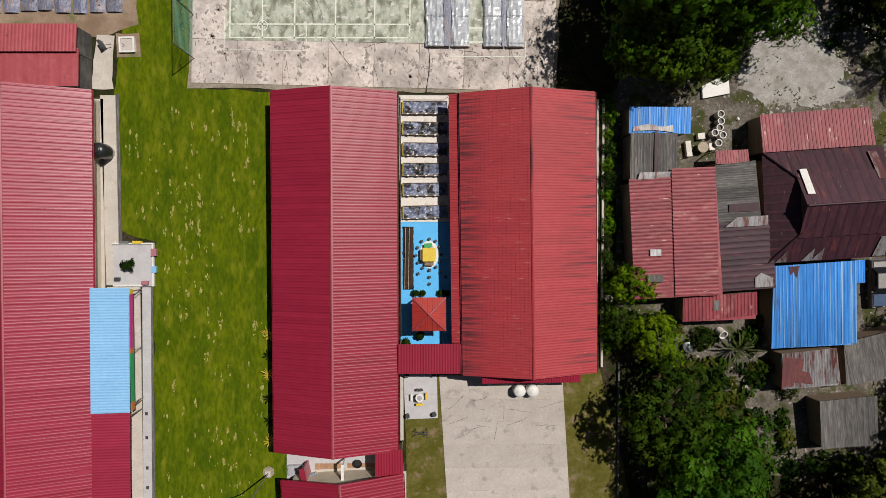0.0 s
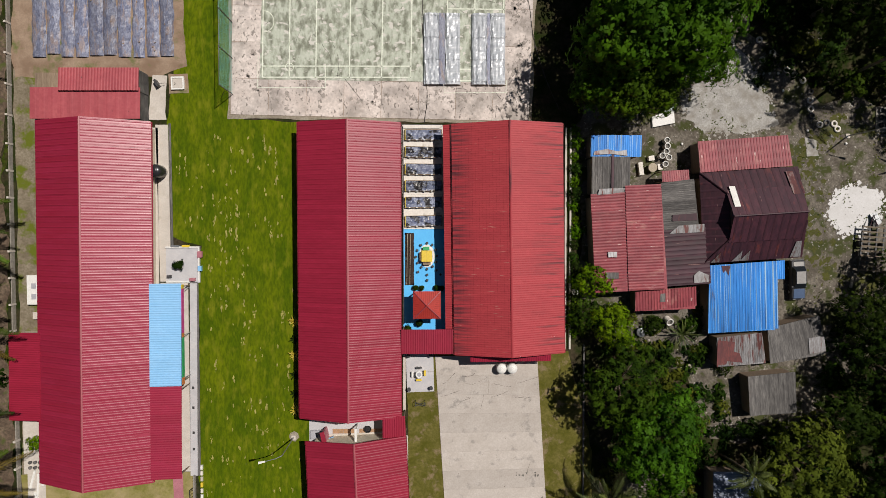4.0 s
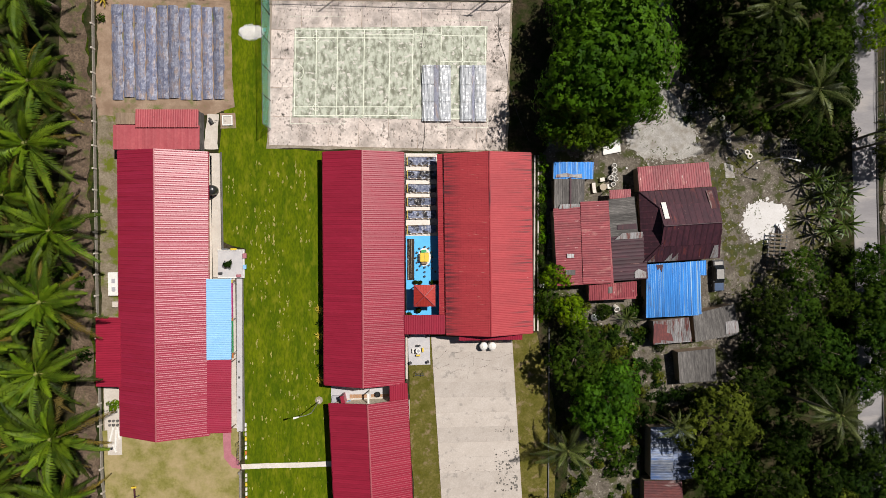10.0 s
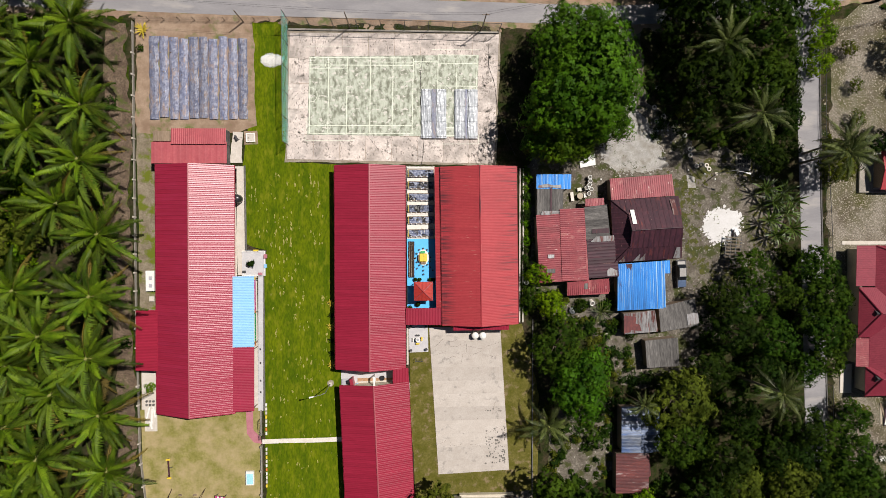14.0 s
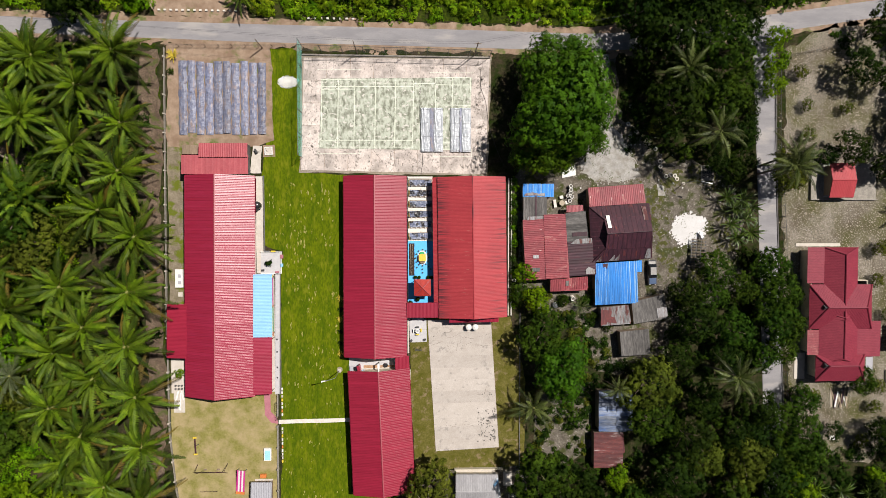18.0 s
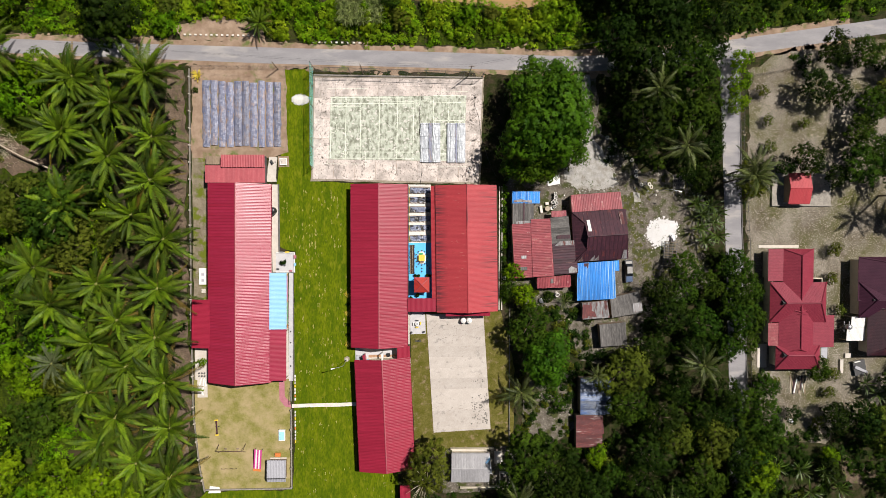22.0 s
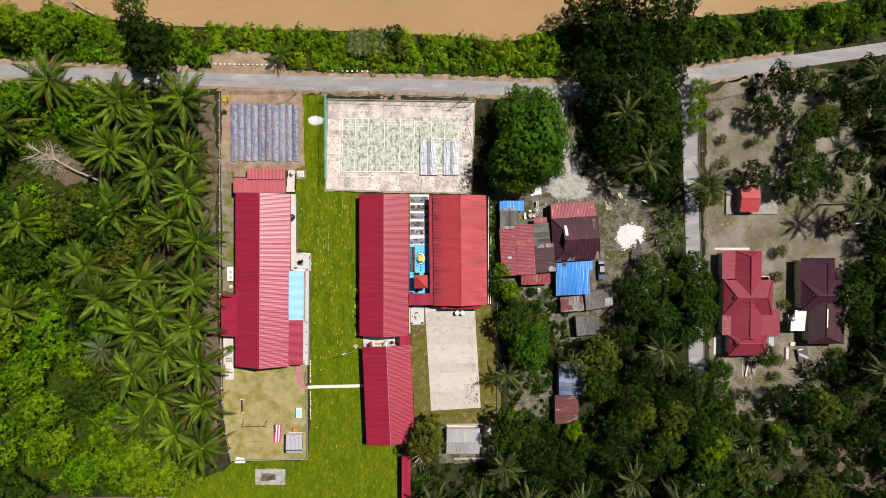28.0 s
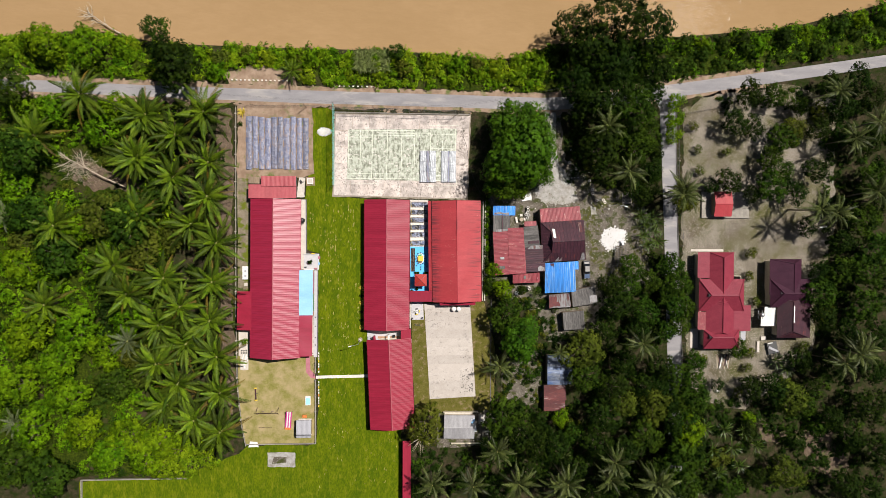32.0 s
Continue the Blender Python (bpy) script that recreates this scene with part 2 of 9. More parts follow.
M["film"] = material("clear polythene film", (0.74, 0.76, 0.80), (0.58, 0.61, 0.66), 1.0, 0.26, fine=(0.42, 0.46, 0.52), fine_scale=1.6, fine_mix=0.45, bump=0.3, depth=0.10, spec=0.6, stretch=(0.5, 3.0, 1), alpha=0.72)
M["bed"] = material("dark bed mulch", (0.030, 0.025, 0.022), (0.055, 0.045, 0.040), 1.5, 0.9, fine_scale=8, bump=0.5)
M["bed_film"] = material("blue-grey plastic bed cover", (0.10, 0.12, 0.21), (0.30, 0.33, 0.43), 1.6, 0.4, fine=(0.03, 0.035, 0.05), fine_scale=5, fine_mix=0.5, bump=0.5, vary=0.15, patch=(0.020, 0.018, 0.020), patch_scale=1.1, patch_at=0.53, edge=0.03, chip=((0.55, 0.53, 0.50), 2.2, 0.66, (1.5, 0.7, 1)))
M["yard_blue"] = material("blue painted floor", (0.075, 0.42, 0.80), (0.095, 0.47, 0.84), 0.6, 0.6, fine=(0.06, 0.34, 0.70), fine_scale=6, bump=0.05)
M["earth_dark"] = material("dark brown garden bed", (0.020, 0.011, 0.008), (0.045, 0.025, 0.016), 1.5, 0.95, fine_scale=6, bump=0.6)
M["gazebo"] = material("orange-red gazebo tile", (0.36, 0.032, 0.025), (0.43, 0.045, 0.032), 1.0, 0.5, fine=(0.24, 0.02, 0.016), fine_scale=7, bump=0.05, vary=0.06)
M["yellow"] = material("yellow paint", (0.75, 0.55, 0.05), (0.68, 0.48, 0.04), 2.0, 0.5, fine_scale=9)
M["magenta"] = material("magenta paint", (0.60, 0.06, 0.28), (0.52, 0.05, 0.24), 2.0, 0.5, fine_scale=9)
M["green_paint"] = material("green paint", (0.03, 0.38, 0.13), (0.025, 0.32, 0.11), 2.0, 0.5, fine_scale=9)
M["teal"] = material("teal net", (0.14, 0.42, 0.35), (0.18, 0.48, 0.41), 1.0, 0.6, fine_scale=8)
M["pink_path"] = material("pink cement path", (0.36, 0.13, 0.16), (0.43, 0.17, 0.20), 0.9, 0.85, fine_scale=8)
M["terracotta"] = material("ochre floor tile", (0.34, 0.19, 0.10), (0.40, 0.235, 0.13), 1.5, 0.6, fine_scale=9, vary=0.08)
M["bark"] = material("grey bark", (0.11, 0.085, 0.06), (0.18, 0.145, 0.105), 3.0, 0.95, fine_scale=12, bump=0.6, stretch=(3, 3, 0.6))
M["pale_bark"] = material("bleached dead wood", (0.46, 0.40, 0.31), (0.36, 0.30, 0.22), 3.0, 0.9, fine_scale=12, bump=0.4)
M["palm_bark"] = material("ringed palm trunk", (0.15, 0.115, 0.08), (0.22, 0.175, 0.125), 2.5, 0.95, fine_scale=10, bump=0.6, stretch=(0.5, 0.5, 3))
M["leaf_dark"] = material("deep green foliage", (0.005, 0.013, 0.001), (0.021, 0.040, 0.003), 0.40, 0.7, fine_scale=2.5, island=0.26, bump=0, translucent=0.06, spec=0.05, hard=0.12)
M["leaf_mid"] = material("mid green foliage", (0.010, 0.027, 0.002), (0.042, 0.080, 0.005), 0.40, 0.7, fine_scale=2.5, island=0.26, bump=0, translucent=0.09, spec=0.05, hard=0.12)
M["leaf_bright"] = material("bright green foliage", (0.028, 0.080, 0.001), (0.140, 0.245, 0.004), 0.35, 0.7, fine_scale=2.5, island=0.40, bump=0, translucent=0.15, spec=0.05, hard=0.14)
M["leaf_lime"] = material("lime green growth", (0.062, 0.130, 0.002), (0.200, 0.285, 0.007), 0.40, 0.7, fine_scale=2.5, island=0.40, bump=0, translucent=0.18, spec=0.06, hard=0.12)
M["leaf_mango"] = material("dense mango foliage", (0.020, 0.054, 0.002), (0.072, 0.148, 0.005), 0.35, 0.6, fine_scale=2.5, island=0.26, bump=0, translucent=0.12, spec=0.08, hard=0.14)
M["leaf_olive"] = material("olive foliage", (0.030, 0.044, 0.004), (0.096, 0.118, 0.012), 0.40, 0.7, fine_scale=2.5, island=0.26, bump=0, translucent=0.10, spec=0.05, hard=0.12)
M["frond"] = material("oil palm frond", (0.020, 0.048, 0.003), (0.090, 0.134, 0.008), 0.6, 0.55, fine_scale=2, vary=0.55, bump=0, translucent=0.06, spec=0.12)
M["coco"] = material("coconut frond", (0.018, 0.032, 0.004), (0.098, 0.118, 0.030), 0.5, 0.5, fine_scale=2, vary=0.55, bump=0, translucent=0.08, spec=0.25)
M["rachis"] = material("frond stalk", (0.20, 0.21, 0.06), (0.26, 0.25, 0.08), 1.0, 0.6, fine_scale=8, bump=0)
M["golden"] = material("golden leaf", (0.50, 0.38, 0.03), (0.58, 0.45, 0.05), 2.0, 0.6, fine_scale=8, bump=0, translucent=0.2)
M["water"] = material("silty river water", (0.285, 0.186, 0.092), (0.318, 0.210, 0.108), 0.05, 0.085, fine=(0.26, 0.168, 0.082), fine_scale=0.7, fine_mix=0.25, bump=0.8, depth=0.12, spec=0.002, stretch=(0.45, 1, 1))
M["glass"] = material("dark vehicle glass", (0.015, 0.018, 0.022), (0.02, 0.024, 0.03), 1.0, 0.06, fine_scale=5, bump=0)
M["car_blue"] = material("faded blue car paint", (0.05, 0.085, 0.16), (0.07, 0.11, 0.20), 1.0, 0.35, fine_scale=5, bump=0, spec=0.5)
M["rust_red"] = material("rust-red sheet", (0.085, 0.020, 0.022), (0.15, 0.034, 0.030), 0.9, 0.7, fine=(0.045, 0.014, 0.015), fine_scale=4, fine_mix=0.55, vary=0.25, stretch=(2, 0.5, 1), patch=(0.26, 0.20, 0.19), patch_scale=0.45, patch_at=0.62, edge=0.04)
M["olive_lawn"] = material("olive worn grass", (0.085, 0.082, 0.012), (0.145, 0.125, 0.036), 0.6, 0.95, fine=(0.055, 0.056, 0.008), fine_scale=3.0, fine_mix=0.5, bump=0.4, patch=(0.20, 0.15, 0.085), patch_scale=0.7, patch_at=0.60, spec=0.08)
M["thin_grass"] = material("bare ground with thin grass", (0.165, 0.135, 0.095), (0.26, 0.22, 0.165), 0.7, 0.95, fine=(0.10, 0.085, 0.05), fine_scale=4, fine_mix=0.5, bump=0.3, patch=(0.105, 0.125, 0.016), patch_scale=0.4, patch_at=0.54, edge=0.05, spec=0.08)
M["reed"] = material("pale reed leaf", (0.185, 0.255, 0.070), (0.280, 0.340, 0.130), 0.8, 0.6, fine_scale=3, island=0.4, bump=0, translucent=0.12, spec=0.15)
M["banana"] = material("banana leaf", (0.016, 0.036, 0.003), (0.060, 0.098, 0.008), 0.6, 0.45, fine_scale=3, vary=0.45, bump=0, translucent=0.10, spec=0.35)
M["grey_sheet"] = material("plain grey roof sheet", (0.26, 0.255, 0.265), (0.33, 0.325, 0.335), 0.7, 0.6, fine=(0.18, 0.175, 0.18), fine_scale=4, fine_mix=0.4, vary=0.10, stretch=(1.5, 0.5, 1))
M["sand_pale"] = material("thin pale sand", (0.25, 0.215, 0.165), (0.34, 0.305, 0.25), 1.2, 0.95, fine=(0.15, 0.125, 0.085), fine_scale=7, fine_mix=0.5, spec=0.1)
M["weed_dark"] = material("creeping weeds", (0.050, 0.056, 0.008), (0.075, 0.080, 0.014), 1.2, 0.95, fine=(0.09, 0.078, 0.05), fine_scale=7, fine_mix=0.6, spec=0.08)
M["car_grey"] = material("dusty grey car paint", (0.24, 0.23, 0.22), (0.30, 0.285, 0.27), 1.0, 0.4, fine_scale=5, bump=0)
M["car_dark"] = material("dark worn car paint", (0.035, 0.036, 0.042), (0.055, 0.055, 0.06), 1.0, 0.35, fine_scale=5, bump=0)
M["frond_old"] = material("ageing palm frond", (0.090, 0.070, 0.006), (0.165, 0.115, 0.014), 0.5, 0.65, fine_scale=2, vary=0.45, bump=0, translucent=0.15, spec=0.3)
M["silver_frond"] = material("silvery dry palm frond", (0.070, 0.092, 0.030), (0.11, 0.135, 0.055), 0.5, 0.5, fine_scale=2, vary=0.35, bump=0, translucent=0.1, spec=0.3)
M["patio"] = material("bluish grey cement", (0.43, 0.42, 0.43), (0.51, 0.495, 0.495), 0.8, 0.85, fine=(0.36, 0.36, 0.38), fine_scale=6, fine_mix=0.4)
M["mildew"] = material("dark mildew stain", (0.105, 0.098, 0.088), (0.20, 0.185, 0.165), 2.5, 0.9, fine_scale=8)
M["rubber"] = material("tyre rubber", (0.02, 0.02, 0.02), (0.03, 0.03, 0.03), 3.0, 0.8, fine_scale=12)
M["pale_blue"] = material("pale blue plastic", (0.30, 0.62, 0.70), (0.36, 0.68, 0.76), 1.0, 0.5, fine_scale=6)
M["grey_paint"] = material("grey painted metal", (0.33, 0.33, 0.36), (0.40, 0.40, 0.43), 1.0, 0.5, fine_scale=6)
M["pot_white"] = material("off-white drum", (0.74, 0.70, 0.64), (0.62, 0.57, 0.50), 1.5, 0.6, fine_scale=8, vary=0.08)
M["lime_floor"] = material("limewashed cement floor", (0.66, 0.62, 0.57), (0.74, 0.70, 0.65), 0.8, 0.85, fine=(0.52, 0.47, 0.41), fine_scale=6, fine_mix=0.4, patch=(0.40, 0.36, 0.31), patch_scale=0.9, patch_at=0.62)
M["forest_soil"] = material("brown forest earth with twigs", (0.085, 0.055, 0.036), (0.175, 0.125, 0.085), 0.7, 0.95, fine=(0.045, 0.032, 0.020), fine_scale=3.2, fine_mix=0.7, patch=(0.060, 0.072, 0.012), patch_scale=0.5, patch_at=0.58)
M["sand_white"] = material("white sand", (0.64, 0.63, 0.63), (0.55, 0.54, 0.53), 0.5, 0.9, fine=(0.44, 0.42, 0.40), fine_scale=6, fine_mix=0.35)
M["frond_young"] = material("young oil palm frond", (0.042, 0.094, 0.003), (0.135, 0.200, 0.009), 0.6, 0.5, fine_scale=2, vary=0.45, bump=0, translucent=0.10, spec=0.15)
M["frond_deep"] = material("old dark oil palm frond", (0.010, 0.028, 0.002), (0.060, 0.085, 0.007), 0.6, 0.55, fine_scale=2, vary=0.50, bump=0, translucent=0.04, spec=0.10)
M["orange"] = material("orange plastic", (0.62, 0.20, 0.05), (0.55, 0.17, 0.04), 1.0, 0.5, fine_scale=6)


# ---- building blocks ----
class Geo:
    """Vertices and faces of one mesh."""

    def __init__(self):
        self.v, self.f = [], []

    def add(self, verts, faces):
        k = len(self.v)
        self.v.extend(tuple(p) for p in verts)
        self.f.extend(tuple(i + k for i in fc) for fc in faces)
        return self

    def box(self, x0, y0, z0, x1, y1, z1):
        return self.add([(x0, y0, z0), (x1, y0, z0), (x1, y1, z0), (x0, y1, z0), (x0, y0, z1), (x1, y0, z1), (x1, y1, z1), (x0, y1, z1)],
                        [(3, 2, 1, 0), (4, 5, 6, 7), (0, 1, 5, 4), (1, 2, 6, 5), (2, 3, 7, 6), (3, 0, 4, 7)])

    def slab(self, corners, thick, flake=False):
        """A plate under a polygon of 3D corners (counter-clockwise from above); a flake has no underside."""
        n = len(corners)
        if flake:
            k = len(self.v)
            self.v.extend(corners)
            self.f.append(tuple(range(k, k + n)))
            return self
        low = [(x, y, z - thick) for x, y, z in corners]
        return self.add(list(corners) + low, [tuple(range(n)), tuple(range(2 * n - 1, n - 1, -1))] + [(i, i + n, (i + 1) % n + n, (i + 1) % n) for i in range(n)])

    def tube(self, path, radii, sides=8, cap=True):
        pts = [Vector(p) for p in path]
        rings = []
        for i, p in enumerate(pts):
            d = (pts[min(i + 1, len(pts) - 1)] - pts[max(i - 1, 0)]).normalized()
            a = d.cross(Vector((0.31, 0.17, 0.93)) if abs(d.z) < 0.9 else Vector((1, 0, 0))).normalized()
            b = d.cross(a)
            r = radii[i] if isinstance(radii, (list, tuple)) else radii
            rings.append([p + r * (math.cos(2 * math.pi * k / sides) * a + math.sin(2 * math.pi * k / sides) * b) for k in range(sides)])
        faces = [(i * sides + k, i * sides + (k + 1) % sides, (i + 1) * sides + (k + 1) % sides, (i + 1) * sides + k) for i in range(len(pts) - 1) for k in range(sides)]
        if cap:
            faces += [tuple(range(sides - 1, -1, -1)), tuple(range((len(pts) - 1) * sides, len(pts) * sides))]
        return self.add([q for ring in rings for q in ring], faces)

    def lathe(self, profile, sides=20, x=0.0, y=0.0, cap=True):
        """A turned body from (radius, z) pairs, bottom to top."""
        n = len(profile)
        verts = [(x + r * math.cos(2 * math.pi * k / sides), y + r * math.sin(2 * math.pi * k / sides), z) for r, z in profile for k in range(sides)]
        faces = [(i * sides + k, i * sides + (k + 1) % sides, (i + 1) * sides + (k + 1) % sides, (i + 1) * sides + k) for i in range(n - 1) for k in range(sides)]
        return self.add(verts, faces + ([tuple(range(sides - 1, -1, -1)), tuple(range((n - 1) * sides, n * sides))] if cap else []))

    def mesh(self, name, mat, smooth=False):
        me = bpy.data.meshes.new(name)
        me.from_pydata(self.v, [], self.f)
        me.materials.append(mat)
        if smooth:
            me.shade_smooth()
        return me


def thing(name, x, y, z=0.0, rz=0.0, label="", category="", group="", kind=""):
    ob = new(name)
    ob.empty_display_size = 0.3
    ob.matrix_basis = pose(x, y, z, 0, 0, rz)
    return tagged(ob, label, category, group, kind)


def part(name, shape, mat, parent, label="", m=None, smooth=False):
    """One mesh under a thing or part; shape is a Geo or a finished mesh."""
    me = shape.mesh(name, mat, smooth) if isinstance(shape, Geo) else shape
    ob = new(name, me)
    ob.parent = parent
    if m is not None:
        ob.matrix_basis = m
    return tagged(ob, label)


def solid(name, shape, mat, label, category, kind="", group="", at=(0, 0, 0), rz=0.0, smooth=False):
    """A thing of one mesh."""
    ob = new(name, shape.mesh(name, mat, smooth) if isinstance(shape, Geo) else shape)
    ob.matrix_basis = pose(*at, 0, 0, rz)
    return tagged(ob, label, category, group, kind)


def rough_outline(points, step=0.8, wobble=0.25, seed=0):
    """A polygon's outline with an uneven edge."""
    out = []
    for i, (x0, y0) in enumerate(points):
        x1, y1 = points[(i + 1) % len(points)]
        n = max(1, int(math.hypot(x1 - x0, y1 - y0) / step))
        for k in range(n):
            x, y = x0 + (x1 - x0) * k / n, y0 + (y1 - y0) * k / n
            d = noise.noise_vector((x * 0.6 + seed * 7.1, y * 0.6, seed)) * wobble + noise.noise_vector((x * 0.15, y * 0.15 + seed * 3.3, seed)) * wobble * 1.5
            out.append((x + d.x, y + d.y))
    return out


def ground_patch(name, points, z, mat, label, category, wobble=0.25, thick=0.05, seed=1):
    edge = rough_outline(points, 0.8, wobble, seed) if wobble else points
    return solid(name, Geo().slab([(x, y, z) for x, y in edge], thick), mat, label, category, "structure")


def speckle_edge(name, points, z, mat, label, n, spread, seed, big=0.45):
    """Loose blots along a patch's outline, so that it thins out into the ground."""
    r = random.Random(seed)
    g = Geo()
    edge = rough_outline(points, 0.5, 0.4, seed)
    for k in range(n):
        x, y = r.choice(edge)
        x, y, s = x + r.gauss(0, spread), y + r.gauss(0, spread), big * r.random() ** 3 + 0.04
        a0 = r.uniform(0, 6.3)
        g.slab([(x + s * r.uniform(0.35, 1.25) * math.cos(a0 + i * 0.63), y + s * r.uniform(0.35, 1.25) * math.sin(a0 + i * 0.63), z + 0.004 * r.random()) for i in range(10)], 0.02, True)
    return tagged(solid(name, g, mat, label, "gravel", "stuff"), kind="stuff")


def sheet_mesh(name, w, l, pitch, high, mat, rows=0, lap=None):
    """A profiled roofing sheet: x across, y down the slope, ribs raised by high, the lapped edge rib by lap; rows adds pressed tile steps."""
    g = Geo()
    n = max(1, round(w / pitch))
    p = w / n
    prof = [(0.0, 0.0)]
    for i in range(n):
        x = i * p
        hi = lap if lap and i == 0 else high
        prof += [(x + 0.08 * p, 0.0), (x + 0.32 * p, 0.3 * hi), (x + 0.42 * p, hi), (x + 0.58 * p, hi), (x + 0.68 * p, 0.3 * hi), (x + 0.92 * p, 0.0)]
    prof.append((w, 0.0))
    if rows:
        ys = [(k * l / rows + e, 0.014 * s) for k in range(rows) for e, s in ((0.0, 0), (l / rows - 0.001, 1))]
    else:
        ys = [(0.0, 0), (l, 0)]
    m = len(prof)
    g.add([(x, y, z + dz) for y, dz in ys for x, z in prof], [(j * m + i, j * m + m + i, j * m + m + i + 1, j * m + i + 1) for j in range(len(ys) - 1) for i in range(m - 1)])
    g.box(0, l - 0.02, -0.035, w, l, 0.0)
    return g.mesh(name, mat)


def frame_of(origin, along, down):
    """A matrix with x along and y down the slope."""
    x = Vector(along).normalized()
    y = Vector(down)
    y = (y - x * y.dot(x)).normalized()
    z = x.cross(y)
    if z.z < 0:
        z = -z
    return Matrix(((x.x, y.x, z.x, origin[0]), (x.y, y.y, z.y, origin[1]), (x.z, y.z, z.z, origin[2]), (0, 0, 0, 1)))


def roof_slope(parent, top0, top1, low0, mat, width=1.0, pitch=0.25, high=0.035, rows=0, name="roof_sheet", lift=0.03, lap=None, tilt=0.0):
    """Sheets side by side over a rectangle: top0 to top1 is the upper edge, low0 lies below top0."""
    t0, t1, l0 = Vector(top0), Vector(top1), Vector(low0)
    length, span = (l0 - t0).length, (t1 - t0).length
    n = max(1, round(span / width))
    me = sheet_mesh(name, span / n, length, pitch, high, mat, rows, lap)
    lay = random.Random(int(span * 100))
    m = frame_of(t0, t1 - t0, l0 - t0)
    flip = (m.to_3x3().determinant() < 0)
    for i in range(n):
        o = t0 + (t1 - t0) * i / n
        k = m.copy()
        if flip:
            x = -(t1 - t0).normalized()
            o = t0 + (t1 - t0) * (i + 1) / n
            k = frame_of(o, x, l0 - t0)
        k.translation = o + k.to_3x3().col[2] * lift
        if tilt:
            k = k @ pose(0, 0, 0, lay.gauss(0, tilt * 0.25), lay.gauss(0, tilt), 0)
        part(name, me, None, parent, m=k)


def wall_box(parent, x0, y0, x1, y1, h, mat, t=0.15, base=0.0):
    """Four walls with thickness round a rectangle."""
    for a in ((x0, y0, x1, y0 + t), (x0, y1 - t, x1, y1), (x0, y0 + t, x0 + t, y1 - t), (x1 - t, y0 + t, x1, y1 - t)):
        part("wall", Geo().box(a[0], a[1], base, a[2], a[3], h), mat, parent)


def trough(x, y0, y1, z):
    """An open eave gutter of bent sheet."""
    prof = [(0.0, 0.0), (0.0, -0.10), (0.10, -0.10), (0.10, 0.0), (0.085, 0.0), (0.085, -0.085), (0.015, -0.085), (0.015, 0.0)]
    g = Geo()
    g.v = [(x + px, y, z + pz) for y in (y0, y1) for px, pz in prof]
    g.f = [(i, (i + 1) % 8, 8 + (i + 1) % 8, 8 + i) for i in range(8)]
    return g


